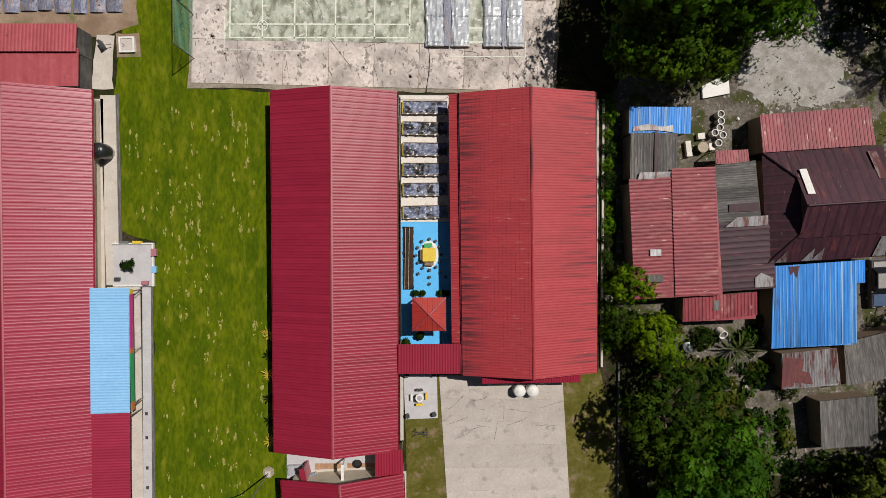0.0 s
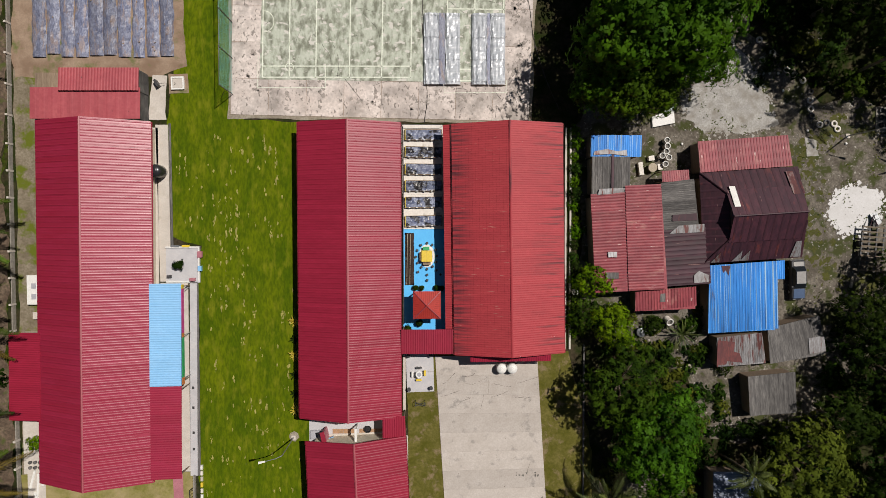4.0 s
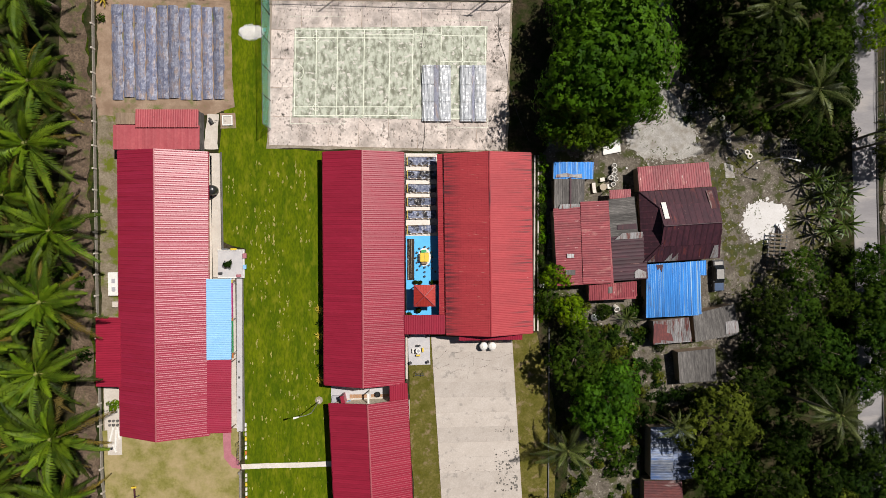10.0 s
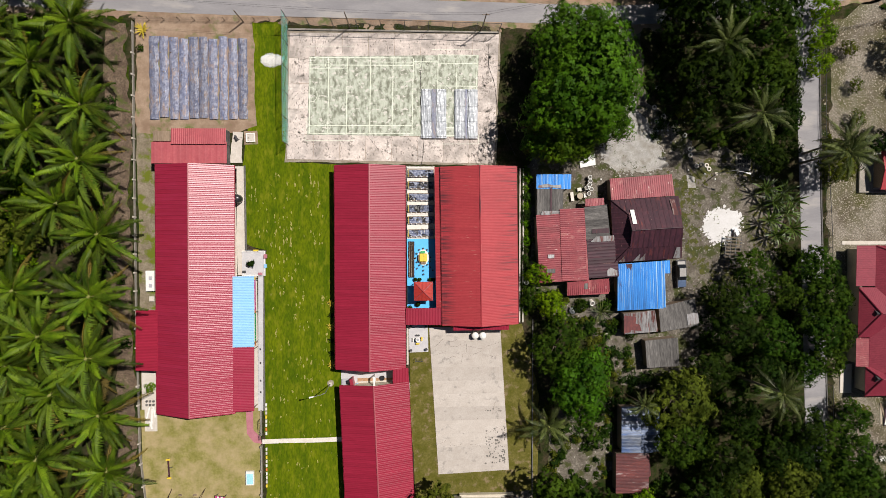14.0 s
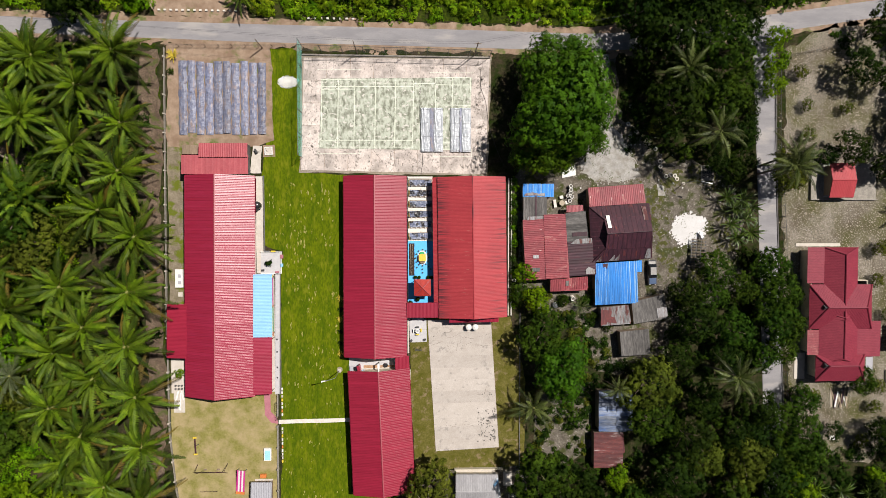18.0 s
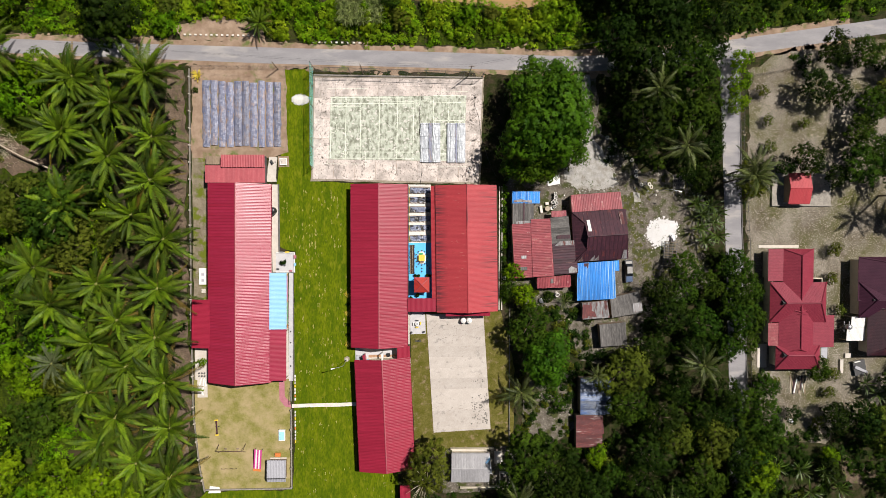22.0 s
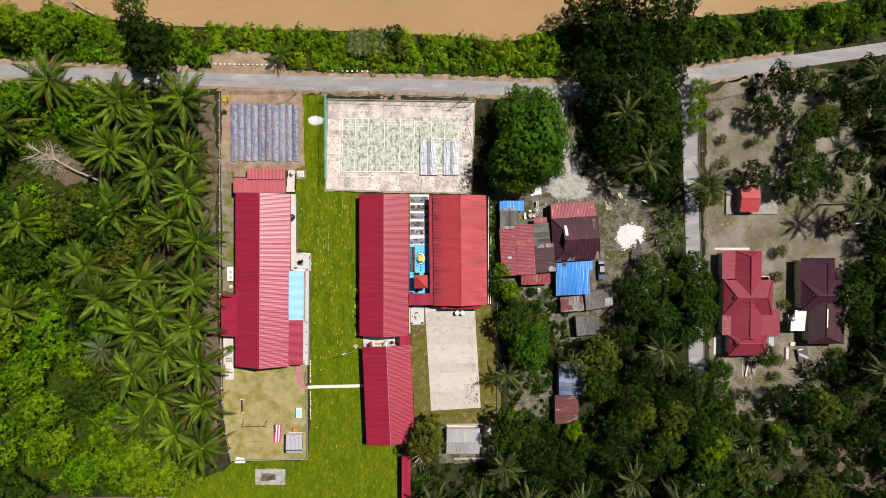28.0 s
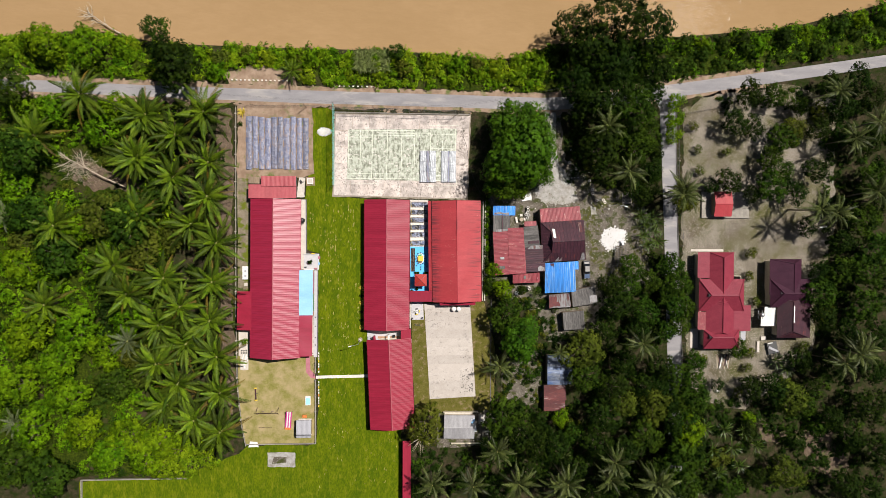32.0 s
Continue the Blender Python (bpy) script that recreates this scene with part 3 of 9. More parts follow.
def gable_house(name, label, cx, cy, rz, half_w, half_l, eave, ridge, roof_mat, wall_mat, over=0.7, ridge_at=0.0, rows=0, axis="y", category="building", pitch=0.29, high=0.055, cap_mat=None, east_mat=None, lap=None, tilt=0.0, width=1.0):
    """A long house with a ridge along its length; half_w and half_l are the roof's half sizes."""
    b = thing(name, cx, cy, 0, rz + (90 if axis == "x" else 0), label, category)
    x0, x1, y0, y1 = -half_w, half_w, -half_l, half_l
    wall_box(b, x0 + over, y0 + over * 0.6, x1 - over, y1 - over * 0.6, eave - 0.02, wall_mat)
    for y in (y0 + over * 0.6, y1 - over * 0.6 - 0.15):
        part("gable_wall", Geo().add([(x0 + over, y, eave - 0.02), (x1 - over, y, eave - 0.02), (ridge_at, y, ridge - 0.16), (x0 + over, y + 0.15, eave - 0.02), (x1 - over, y + 0.15, eave - 0.02), (ridge_at, y + 0.15, ridge - 0.16)],
             [(0, 1, 2), (5, 4, 3), (0, 3, 4, 1), (1, 4, 5, 2), (2, 5, 3, 0)]), wall_mat, b)
    part("plinth", Geo().box(x0 + over - 0.3, y0 + 0.2, 0.0, x1 - over + 0.3, y1 - 0.2, 0.12), M["pave"], b)
    deck = Geo()
    deck.slab([(x0, y0, eave), (ridge_at, y0, ridge), (ridge_at, y1, ridge), (x0, y1, eave)], 0.06)
    deck.slab([(ridge_at, y0, ridge), (x1, y0, eave), (x1, y1, eave), (ridge_at, y1, ridge)], 0.06)
    roof = part("roof", deck, roof_mat, b)
    roof_slope(roof, (ridge_at, y0, ridge), (ridge_at, y1, ridge), (x0 - 0.05, y0, eave - 0.01), roof_mat, width, pitch, high, rows, lap=lap, tilt=tilt)
    roof_slope(roof, (ridge_at, y0, ridge), (ridge_at, y1, ridge), (x1 + 0.05, y0, eave - 0.01), east_mat or roof_mat, width, pitch, high, rows, lap=lap, tilt=tilt)
    cap = Geo()
    s0, s1 = (ridge - eave) / (ridge_at - x0), (ridge - eave) / (x1 - ridge_at)
    cap.slab([(ridge_at - 0.12, y0 - 0.03, ridge + 0.10 - 0.12 * s0), (ridge_at, y0 - 0.03, ridge + 0.11), (ridge_at, y1 + 0.03, ridge + 0.11), (ridge_at - 0.12, y1 + 0.03, ridge + 0.10 - 0.12 * s0)], 0.02)
    cap.slab([(ridge_at, y0 - 0.03, ridge + 0.11), (ridge_at + 0.12, y0 - 0.03, ridge + 0.10 - 0.12 * s1), (ridge_at + 0.12, y1 + 0.03, ridge + 0.10 - 0.12 * s1), (ridge_at, y1 + 0.03, ridge + 0.11)], 0.02)
    part("ridge_cap", cap, cap_mat or M["ridge"], roof, "folded metal ridge cap")
    for y in (y0 - 0.025, y1):
        part("barge_board", Geo().slab([(x0, y, eave + 0.04), (ridge_at, y, ridge + 0.04), (ridge_at, y + 0.025, ridge + 0.04), (x0, y + 0.025, eave + 0.04)], 0.2)
             .slab([(ridge_at, y, ridge + 0.04), (x1, y, eave + 0.04), (x1, y + 0.025, eave + 0.04), (ridge_at, y + 0.025, ridge + 0.04)], 0.2), roof_mat, b)
    for x, s in ((x0 - 0.16, 1), (x1 + 0.06, -1)):
        part("gutter", trough(x, y0, y1, eave - 0.05), roof_mat, b)
    return b


def lean_roof(name, label, corners, mat, wall_mat=None, posts=True, pitch=0.25, high=0.03, width=1.0, across=False, category="shed", group="", thick=0.05):
    """An open or walled shed under one flat slope. corners: NW, NE, SE, SW as (x, y, z); sheets run north to south, or west to east with across."""
    nw, ne, se, sw = [Vector(c) for c in corners]
    mid = (nw + ne + se + sw) / 4
    b = thing(name, mid.x, mid.y, 0, 0, label, category, group)
    off = Vector((mid.x, mid.y, 0))
    q = [p - off for p in (nw, ne, se, sw)]
    roof = part("roof", Geo().slab([tuple(p) for p in (q[3], q[2], q[1], q[0])], thick), mat, b)
    if across:
        roof_slope(roof, q[0], q[3], q[1], mat, width, pitch, high)
    else:
        roof_slope(roof, q[0], q[1], q[3], mat, width, pitch, high)
    inner = [p * 0.93 for p in q]
    if wall_mat is not None:
        for i in range(4):
            a, c = inner[i], inner[(i + 1) % 4]
            d = (c - a).normalized() * 0.06
            nrm = Vector((-d.y, d.x, 0)).normalized() * 0.05
            za, zc = q[i].z - thick - 0.03, q[(i + 1) % 4].z - thick - 0.03
            g = Geo()
            g.add([(a.x - nrm.x, a.y - nrm.y, 0), (c.x - nrm.x, c.y - nrm.y, 0), (c.x + nrm.x, c.y + nrm.y, 0), (a.x + nrm.x, a.y + nrm.y, 0),
                   (a.x - nrm.x, a.y - nrm.y, za), (c.x - nrm.x, c.y - nrm.y, zc), (c.x + nrm.x, c.y + nrm.y, zc), (a.x + nrm.x, a.y + nrm.y, za)],
                  [(3, 2, 1, 0), (4, 5, 6, 7), (0, 1, 5, 4), (1, 2, 6, 5), (2, 3, 7, 6), (3, 0, 4, 7)])
            part("wall", g, wall_mat, b)
    elif posts:
        for p, c in zip(inner, q):
            part("post", Geo().tube([(p.x, p.y, 0), (p.x, p.y, c.z - thick)], 0.06, 8), M["wood"], b)
    return b


def place(ob, x, y, z=0.0, rz=0.0, s=1.0):
    return copy_thing(ob, pose(x, y, z, 0, 0, rz) @ Matrix.Diagonal((s, s, s, 1)))


# ---- ground, river, roads ----
def bank(x):
    return float(np.interp(x, (-400, -103, -83, -65, -35, -6, 22, 35, 67, 97, 123, 400), (49, 50.5, 53, 50, 49.5, 49.4, 47.5, 52, 54.5, 57.5, 64.5, 120)))


def ground_sheet():
    xs = [-2500, -1200, -600, -300, -200] + list(np.arange(-150, 151, 5.0)) + [200, 300, 600, 1200, 2500]
    steps = [-2500, -1200, -600, -300, -150] + list(np.arange(-100, -2.0, 7.0)) + [-2.0, 0.0, 1.2, 2.6, 5.0, 12.0, 60.0, 85.0, 92.0, 110.0, 200.0, 600.0, 1200, 2500]
    g = Geo()
    for d in steps:
        for x in xs:
            z = float(np.interp(d, (-1.0, 0.0, 1.2, 2.6, 5.0, 12, 60, 85, 92), (0.0, -0.15, -0.7, -1.5, -2.2, -3.5, -3.5, -1.0, 0.0)))
            g.v.append((x, bank(x) + d, z))
    n = len(xs)
    g.f = [(j * n + i, j * n + i + 1, (j + 1) * n + i + 1, (j + 1) * n + i) for j in range(len(steps) - 1) for i in range(n - 1)]
    return g


solid("ground", ground_sheet(), M["litter"], "leaf-littered village ground with low weeds, canopy shade in its colour", "ground", "structure", smooth=True)
river = Geo()
wx = [-2500, -600, -300] + list(np.arange(-150, 151, 10.0)) + [300, 600, 2500]
for e in (0.4, 90.0):
    for x in wx:
        river.v.append((x, bank(x) + e, -0.9))
river.f = [(i, i + 1, len(wx) + i + 1, len(wx) + i) for i in range(len(wx) - 1)]
solid("water", river, M["water"], "broad silty brown river with slow current", "river", "structure")


def strip(xs, north, south, z):
    g = Geo()
    pts = [(x, s, z) for x, s in zip(xs, south)] + [(x, n, z) for x, n in zip(reversed(xs), reversed(north))]
    return g.slab(pts, 0.05)


rx = (-400, -200, -103, -66, -32, 8, 31, 45, 58, 90, 123, 400)
rn = (43, 42, 41.9, 40.8, 40.3, 39.8, 39.4, 40.2, 42.4, 47.1, 52.2, 95)
rs = (40, 39, 39.0, 38.0, 37.1, 36.6, 36.2, 37.0, 38.9, 43.9, 49.2, 92)
solid("road", strip(rx, rn, rs, 0.05), M["asphalt"], "narrow worn grey asphalt road beside the river", "road", "structure")
ground_patch("verge", [(x, n + 1.1) for x, n in zip(rx[2:10], rn[2:10])] + [(x, s - 0.9) for x, s in zip(rx[9:1:-1], rs[9:1:-1])], 0.02, M["soil"], "bare earth verge along the road", "verge", 0.5)
solid("lane", Geo().slab([(67.0, -120, 0.06), (70.6, -120, 0.06), (69.2, -33.7, 0.06), (67.2, 6.6, 0.06), (66.3, 37.5, 0.06), (69.5, 41.5, 0.06), (60.5, 40.3, 0.06), (62.2, 37.0, 0.06), (63.75, 6.6, 0.06), (65.4, -33.7, 0.06)], 0.05),
      M["asphalt"], "side lane of worn grey asphalt", "road", "structure")

ground_patch("lawn", [(-28, 36), (-22.2, 36.3), (-22.2, 13.6), (-14, 13), (-13.2, -46), (-4.8, -46), (-4.6, -80), (-86, -80), (-85.5, -58.5), (-60, -57.5), (-46, -52), (-44, -50), (-26.4, -50), (-26.2, -27), (-26.0, -5), (-25.5, -1), (-29, 0), (-29.2, 13), (-28.4, 18.5)],
             0.03, M["lawn"], "vivid green mown school lawn with dry clippings", "lawn", 0.25, seed=2)
ground_patch("jungle_floor", [(-120, 37.5), (-47.5, 36.5), (-47.3, -48), (-62, -56.5), (-84, -57.5), (-120, -60)], 0.02, M["weeds"], "weedy green floor of the jungle plot", "undergrowth", 0.6, seed=17)
# This floor's dark colour stands for the shade between the palm crowns.
ground_patch("plantation_floor", [(-64, 35.5), (-48, 35.5), (-47.6, -46), (-60, -52), (-66, -30), (-62, 0)], 0.026, M["litter"], "leaf litter under the oil palms, darkened for crown shade", "undergrowth", 1.2, seed=21)
ground_patch("wall_verge", [(-51.2, 35.5), (-47.5, 35.5), (-47.4, -46), (-51, -45), (-50, -20), (-51.5, 5)], 0.034, M["forest_soil"], "brown earth and twigs along the boundary wall", "soil", 0.7, seed=44)
ground_patch("bank_weeds", [(-120, 43.8), (-66, 42.6), (-50, 42.3), (-49, 46), (-32, 46.5), (-31, 42.2), (8, 41.2), (31, 40.8), (58, 44), (90, 48.6), (123, 53.8), (123, 63), (97, 56.5), (67, 53.5), (35, 51), (22, 46.6), (-6, 48.6), (-35, 48.8), (-65, 49.2), (-83, 52), (-120, 49.5)], 0.028, M["weeds"], "weedy green riverbank", "undergrowth", 0.4, seed=18)
ground_patch("bare_clearing", [(-87, 17.5), (-81, 14.6), (-73, 13.6), (-69.5, 16.5), (-70, 21), (-76, 20.5), (-84, 22)], 0.028, M["forest_soil"], "trampled brown clearing round the fallen tree", "soil", 1.4, seed=41)
ground_patch("play_lawn", [(-46.2, -27), (-26.8, -27), (-26.8, -49.6), (-44.2, -49.6), (-46.2, -40)], 0.035, M["dry_lawn"], "dry yellowish playground lawn", "lawn", 0.15, seed=3)
ground_patch("side_lawn", [(-46.2, 19), (-41, 19), (-41, -27), (-46.2, -27)], 0.034, M["thin_grass"], "thin dry grass beside the long building", "lawn", 0.15, seed=4)
ground_patch("yard_lawn", [(-2.4, -13.5), (16.5, -13.2), (19.3, -25), (19.2, -41.5), (4, -42), (-1.2, -44), (-2.0, -30)], 0.03, M["olive_lawn"], "olive lawn around the concrete yard", "lawn", 0.2, seed=5)
ground_patch("field_soil", [(-46.2, 36.6), (-27.4, 36.4), (-27.0, 19.5), (-29, 18.6), (-31, 18.0), (-46.2, 18.0)], 0.036, M["soil"], "bare brown soil of the vegetable plot", "soil", 0.35, seed=6)
ground_patch("shack_yard", [(17.5, 15), (27, 14), (29, 22), (32, 36), (36, 36), (38, 24), (46, 16), (58, 14), (61, 5), (60, -8), (47, -18), (46, -24), (33, -24), (31, -16), (22, -12), (17.5, -6)], 0.02, M["mud"], "trodden grey earth between the zinc houses", "yard", 0.8, seed=7)
ground_patch("gravel_drive", [(32.2, 36), (35.2, 36), (34.8, 27), (35.4, 22), (38.6, 18), (40.6, 13.0), (37, 12.1), (32.2, 12.6), (30.0, 14.2), (31.6, 19), (33.0, 25)], 0.045, M["gravel"], "pale gravel drive", "gravel", 0.5, seed=8)
ground_patch("sand_patch", [(47.6, 5.0), (50, 5.8), (52.6, 5.2), (53.2, 2.9), (51.3, 0.9), (48.8, 0.6), (47.2, 2.4)], 0.045, M["sand_white"], "patch of white sand on the yard", "sand", 0.4, seed=9)
ground_patch("sand_spot", [(44.0, 11.6), (45.4, 11.2), (45.6, 9.4), (44.3, 9.3)], 0.045, M["gravel"], "small white sand spill", "sand", 0.3, seed=10)
ground_patch("villa_yard", [(68.3, 37.5), (80, 42.5), (96, 44), (110, 40), (110, 5), (106, -8), (105, -26), (98, -34), (86, -42), (74, -40), (71, -34), (68.5, 5)], 0.02, M["sandy"], "dry sandy yard with thin grass round the villas", "yard", 0.8, seed=11)
ground_patch("house_yard", [(4.5, -42.2), (19.5, -41.6), (20.5, -51), (4.5, -51)], 0.025, M["mud"], "bare earth beside the little grey house", "yard", 0.4, seed=12)
ground_patch("grove_soil", [(22, -28), (32, -26), (32, -38), (26, -42), (21, -38)], 0.022, M["mud"], "bare brown earth under the coconut palm", "soil", 0.6, seed=13)
ground_patch("bank_soil", [(-49, 44.4), (-42, 46.5), (-32, 44.6), (-31, 41.0), (-48, 41.4)], 0.03, M["soil"], "bare earth by the riverside road", "soil", 0.4, seed=14)

ground_patch("back_yard", [(89.9, -44.8), (96.2, -47.1), (115.0, -48.6), (116.1, -61.7), (108.2, -62.3), (102.5, -53.0), (91.5, -50.3)], 0.024, M["forest_soil"], "bare brown earth behind the villas", "soil", 0.8, seed=43)
speckle_edge("gravel_spill", [(35.4, 22), (38.6, 18), (40.6, 13.0), (37, 12.1), (32.2, 12.6), (30.0, 14.2), (31.6, 19), (33.0, 25)], 0.04, M["gravel"], "pale gravel thinning out over the yard", 900, 0.45, 3, 0.32)
speckle_edge("sand_spill", [(47.6, 5.0), (50, 5.8), (52.6, 5.2), (53.2, 2.9), (51.3, 0.9), (48.8, 0.6), (47.2, 2.4)], 0.04, M["sand_white"], "white sand thinning out over the yard", 420, 0.35, 4, 0.3)
speckle_edge("weed_spots", [(43, 10), (45.5, 8), (44.5, 2), (46, -3), (50, -6), (57, -4), (58, 10), (50, 14)], 0.03, M["weed_dark"], "low green weeds creeping over the yard", 800, 1.0, 6, 0.5)
speckle_edge("sand_spots", [(72, 30), (82, 30), (84, 22), (86, 10), (96, 4), (88, 3), (74, 4), (71, 15)], 0.03, M["sand_pale"], "patchy pale sand in the villa yard", 900, 3.2, 8, 0.24)
speckle_edge("verge_grit", [(x, n + 0.5) for x, n in zip(rx[2:10], rn[2:10])] + [(x, s - 0.3) for x, s in zip(rx[9:1:-1], rs[9:1:-1])], 0.045, M["soil"], "earth washed over the edges of the road", 900, 0.5, 9, 0.9)

# dry clippings on the lawn, in mowing lines
clip_geo = Geo()
rnd = random.Random(5)


def flakes(x, y, n, spread):
    for q in range(n):
        px, py = x + rnd.gauss(0, spread * 0.35), y + rnd.gauss(0, spread)
        r, a0 = rnd.uniform(0.02, 0.10), rnd.uniform(0, 6.3)
        clip_geo.slab([(px + r * rnd.uniform(0.4, 1.3) * math.cos(a0 + k * 1.05), py + 2.4 * r * rnd.uniform(0.4, 1.3) * math.sin(a0 + k * 1.05), 0.042 + rnd.uniform(0, 0.012)) for k in range(6)], 0.012)


for line in range(22):
    x = -28.0 + line * 0.64
    for k in range(17):
        y = rnd.uniform(-27, 11.5)
        if not (x < -25.2 and y < 1) and noise.noise((x * 0.35, y * 0.12, 2.0)) > -0.12:
            flakes(x + rnd.uniform(-0.15, 0.15), y, rnd.choice((1, 2, 3, 5, 9)), rnd.uniform(0.05, 0.32))
for k in range(260):
    x, y = rnd.uniform(-26, -6), rnd.uniform(-62, -27)
    if not (x > -13.5 and y > -47) and noise.noise((x * 0.2, y * 0.2, 5.0)) > -0.1:
        flakes(x, y, rnd.choice((1, 2, 4)), rnd.uniform(0.05, 0.25))
solid("grass_clippings", clip_geo, M["straw"], "pale dry grass clippings scattered on the lawn", "clippings", "stuff")


def panel_floor(name, label, corners, nx, ny, z, mat, gap=0.03, category="pavement", thick=0.12):
    """A cast floor of separate panels over a four-cornered area (SW, SE, NE, NW)."""
    sw, se, ne, nw = [Vector((*c, 0)) for c in corners]
    base = Geo().slab([(c[0], c[1], z - 0.02) for c in corners], thick)
    floor = solid(name, base, M["soil"], label, category, "structure")
    for j in range(ny):
        for i in range(nx):
            q = []
            for u, v in ((i, j), (i + 1, j), (i + 1, j + 1), (i, j + 1)):
                a, b = sw.lerp(se, u / nx), nw.lerp(ne, u / nx)
                q.append(a.lerp(b, v / ny))
            c = sum(q, Vector()) / 4
            q = [p + (c - p).normalized() * gap for p in q]
            part("panel", Geo().slab([(p.x - c.x, p.y - c.y, z + 0.004 * ((i * 7 + j * 3) % 3)) for p in q], 0.06), mat, floor, m=pose(c.x, c.y, 0))
    return floor


panel_floor("court_floor", "weathered pinkish concrete games court with dark stains", [(-22.2, 13.95), (11.75, 13.3), (12.5, 34.5), (-21.6, 34.4)], 8, 5, 0.10, M["court_slab"])
panel_floor("yard_floor", "pale concrete assembly yard with joints and stains", [(2.5, -38.5), (14.4, -37.9), (12.85, -14.0), (0.95, -13.7)], 1, 11, 0.09, M["concrete"], 0.020)
panel_floor("patio", "grey concrete patio with a table set", [(-2.3, -17.95), (0.85, -17.85), (0.75, -13.2), (-2.45, -13.2)], 1, 2, 0.11, M["patio"], 0.015)
panel_floor("garden_floor", "pale cement floor of the bed garden", [(-2.75, 0.95), (2.0, 0.95), (1.9, 12.9), (-2.85, 12.9)], 1, 3, 0.08, M["lime_floor"], 0.01)

ground_patch("court_edge", [(-22.5, 13.55), (12.0, 13.0), (12.9, 34.9), (-21.9, 34.8)], 0.055, M["sand_pale"], "brown earth margin round the games court", "soil", 0.18, seed=19)

# painted games area and its lines
solid("court_paint", Geo().slab([(-18.9, 17.9, 0.122), (8.6, 17.7, 0.122), (9.2, 31.1, 0.122), (-18.4, 30.6, 0.122)], 0.008), M["court_paint"], "worn green paint of the games court", "court paint", "structure")
lines = thing("court_lines", -5, 24.4, 0.131, 0, "faded white court lines on green paint", "court lines", kind="structure")


def court_line(x0, y0, x1, y1, w=0.12):
    d = Vector((x1 - x0, y1 - y0, 0)).normalized()
    q = Vector((-d.y, d.x, 0)) * w / 2
    a, b = Vector((x0 + 5, y0 - 24.4, 0)), Vector((x1 + 5, y1 - 24.4, 0))
    part("line", Geo().slab([tuple(a - q), tuple(b - q), tuple(b + q), tuple(a + q)], 0.006), M["line"], lines)


for x in (-18.4, -15.4, -12.4, -8.6, -4.95, -1.65):
    court_line(x - 0.15, 18.1, x + 0.1, 30.4)
for y in (18.15, 19.4, 29.2, 30.4):
    court_line(-18.5, y, -1.6, y + 0.1)
for x in (2.5, 5.6, 8.9):
    court_line(x - 0.2, 17.9, x, 31.1)
for y in (17.9, 19.2, 26.0, 29.7, 31.05):
    court_line(2.4, y, 9.0, y)
court_line(-1.6, 29.9, 2.5, 29.9)
court_line(-19.2, 17.0, -11.4, 17.0, 0.06)
court_line(2.0, 16.5, 9.2, 16.6, 0.06)
court_line(-19.1, 17.0, -19.0, 20.5, 0.06)
court_line(-11.5, 17.0, -11.4, 19.4, 0.07)
court_line(2.1, 16.5, 2.15, 18.0, 0.06)
court_line(9.1, 16.6, 9.15, 18.0, 0.06)
court_line(-19.2, 32.2, -11.0, 32.3, 0.05)
court_line(1.4, 31.9, 9.6, 31.95, 0.06)
court_line(-8.4, 29.75, -1.6, 29.8, 0.07)
court_line(-18.4, 28.6, -12.3, 28.65, 0.06)
for cx0, cy0, r in ((-18.4, 24.4, 1.2), (-15.5, 19.3, 0.45), (-15.4, 29.2, 0.45), (-0.8, 29.3, 0.4)):
    ring = Geo()
    k = 24
    span = math.pi if r > 1 else 2 * math.pi
    for i in range(k + 1):
        a = -math.pi / 2 + span * i / k
        for q in (r - 0.04, r + 0.04):
            ring.v.append((cx0 + 5 + q * math.cos(a), cy0 - 24.4 + q * math.sin(a), 0.008))
    ring.f = [(2 * i, 2 * i + 1, 2 * i + 3, 2 * i + 2) for i in range(k)]
    part("circle", ring, M["line"], lines)

# cracks with dark growth in the concrete
cracks = Geo()
rnd = random.Random(17)


def crack(x, y, ang, length, w, z):
    n = max(3, int(length / 0.35))
    pts = []
    for k in range(n + 1):
        pts.append((x, y))
        ang += rnd.gauss(0, 0.05 if length > 8 else 0.16)
        x, y = x + math.cos(ang) * length / n, y + math.sin(ang) * length / n
    for (x0, y0), (x1, y1) in zip(pts, pts[1:]):
        d = Vector((y0 - y1, x1 - x0, 0)).normalized() * w * rnd.uniform(0.3, 1.2)
        cracks.add([(x0 - d.x, y0 - d.y, z), (x1 - d.x * 0.8, y1 - d.y * 0.8, z), (x1 + d.x * 0.8, y1 + d.y * 0.8, z), (x0 + d.x, y0 + d.y, z)], [(0, 1, 2, 3)])


for k in range(9):
    crack(-21.5 + k * 4.2, 13.9, 1.57, rnd.uniform(1, 3), 0.018, 0.119)
    crack(-20 + k * 3.9, 34.3, -1.57, rnd.uniform(1, 3), 0.016, 0.119)
for k in range(26):
    crack(rnd.uniform(-21, 11), rnd.uniform(14.5, 33), rnd.choice((0.0, 1.57)) + rnd.gauss(0, 0.3), rnd.uniform(1.5, 5), 0.022, 0.1255)
crack(0.0, 31, -1.6, 18, 0.06, 0.1255)
crack(10.8, 33, -1.6, 19, 0.06, 0.1255)
for y in (-17.0, -18.6, -33.5):
    for k in range(4):
        crack(1.6 + 2.9 * k, y + rnd.uniform(-0.08, 0.08), rnd.uniform(-0.05, 0.05), rnd.uniform(1.0, 2.8), 0.016, 0.1015)
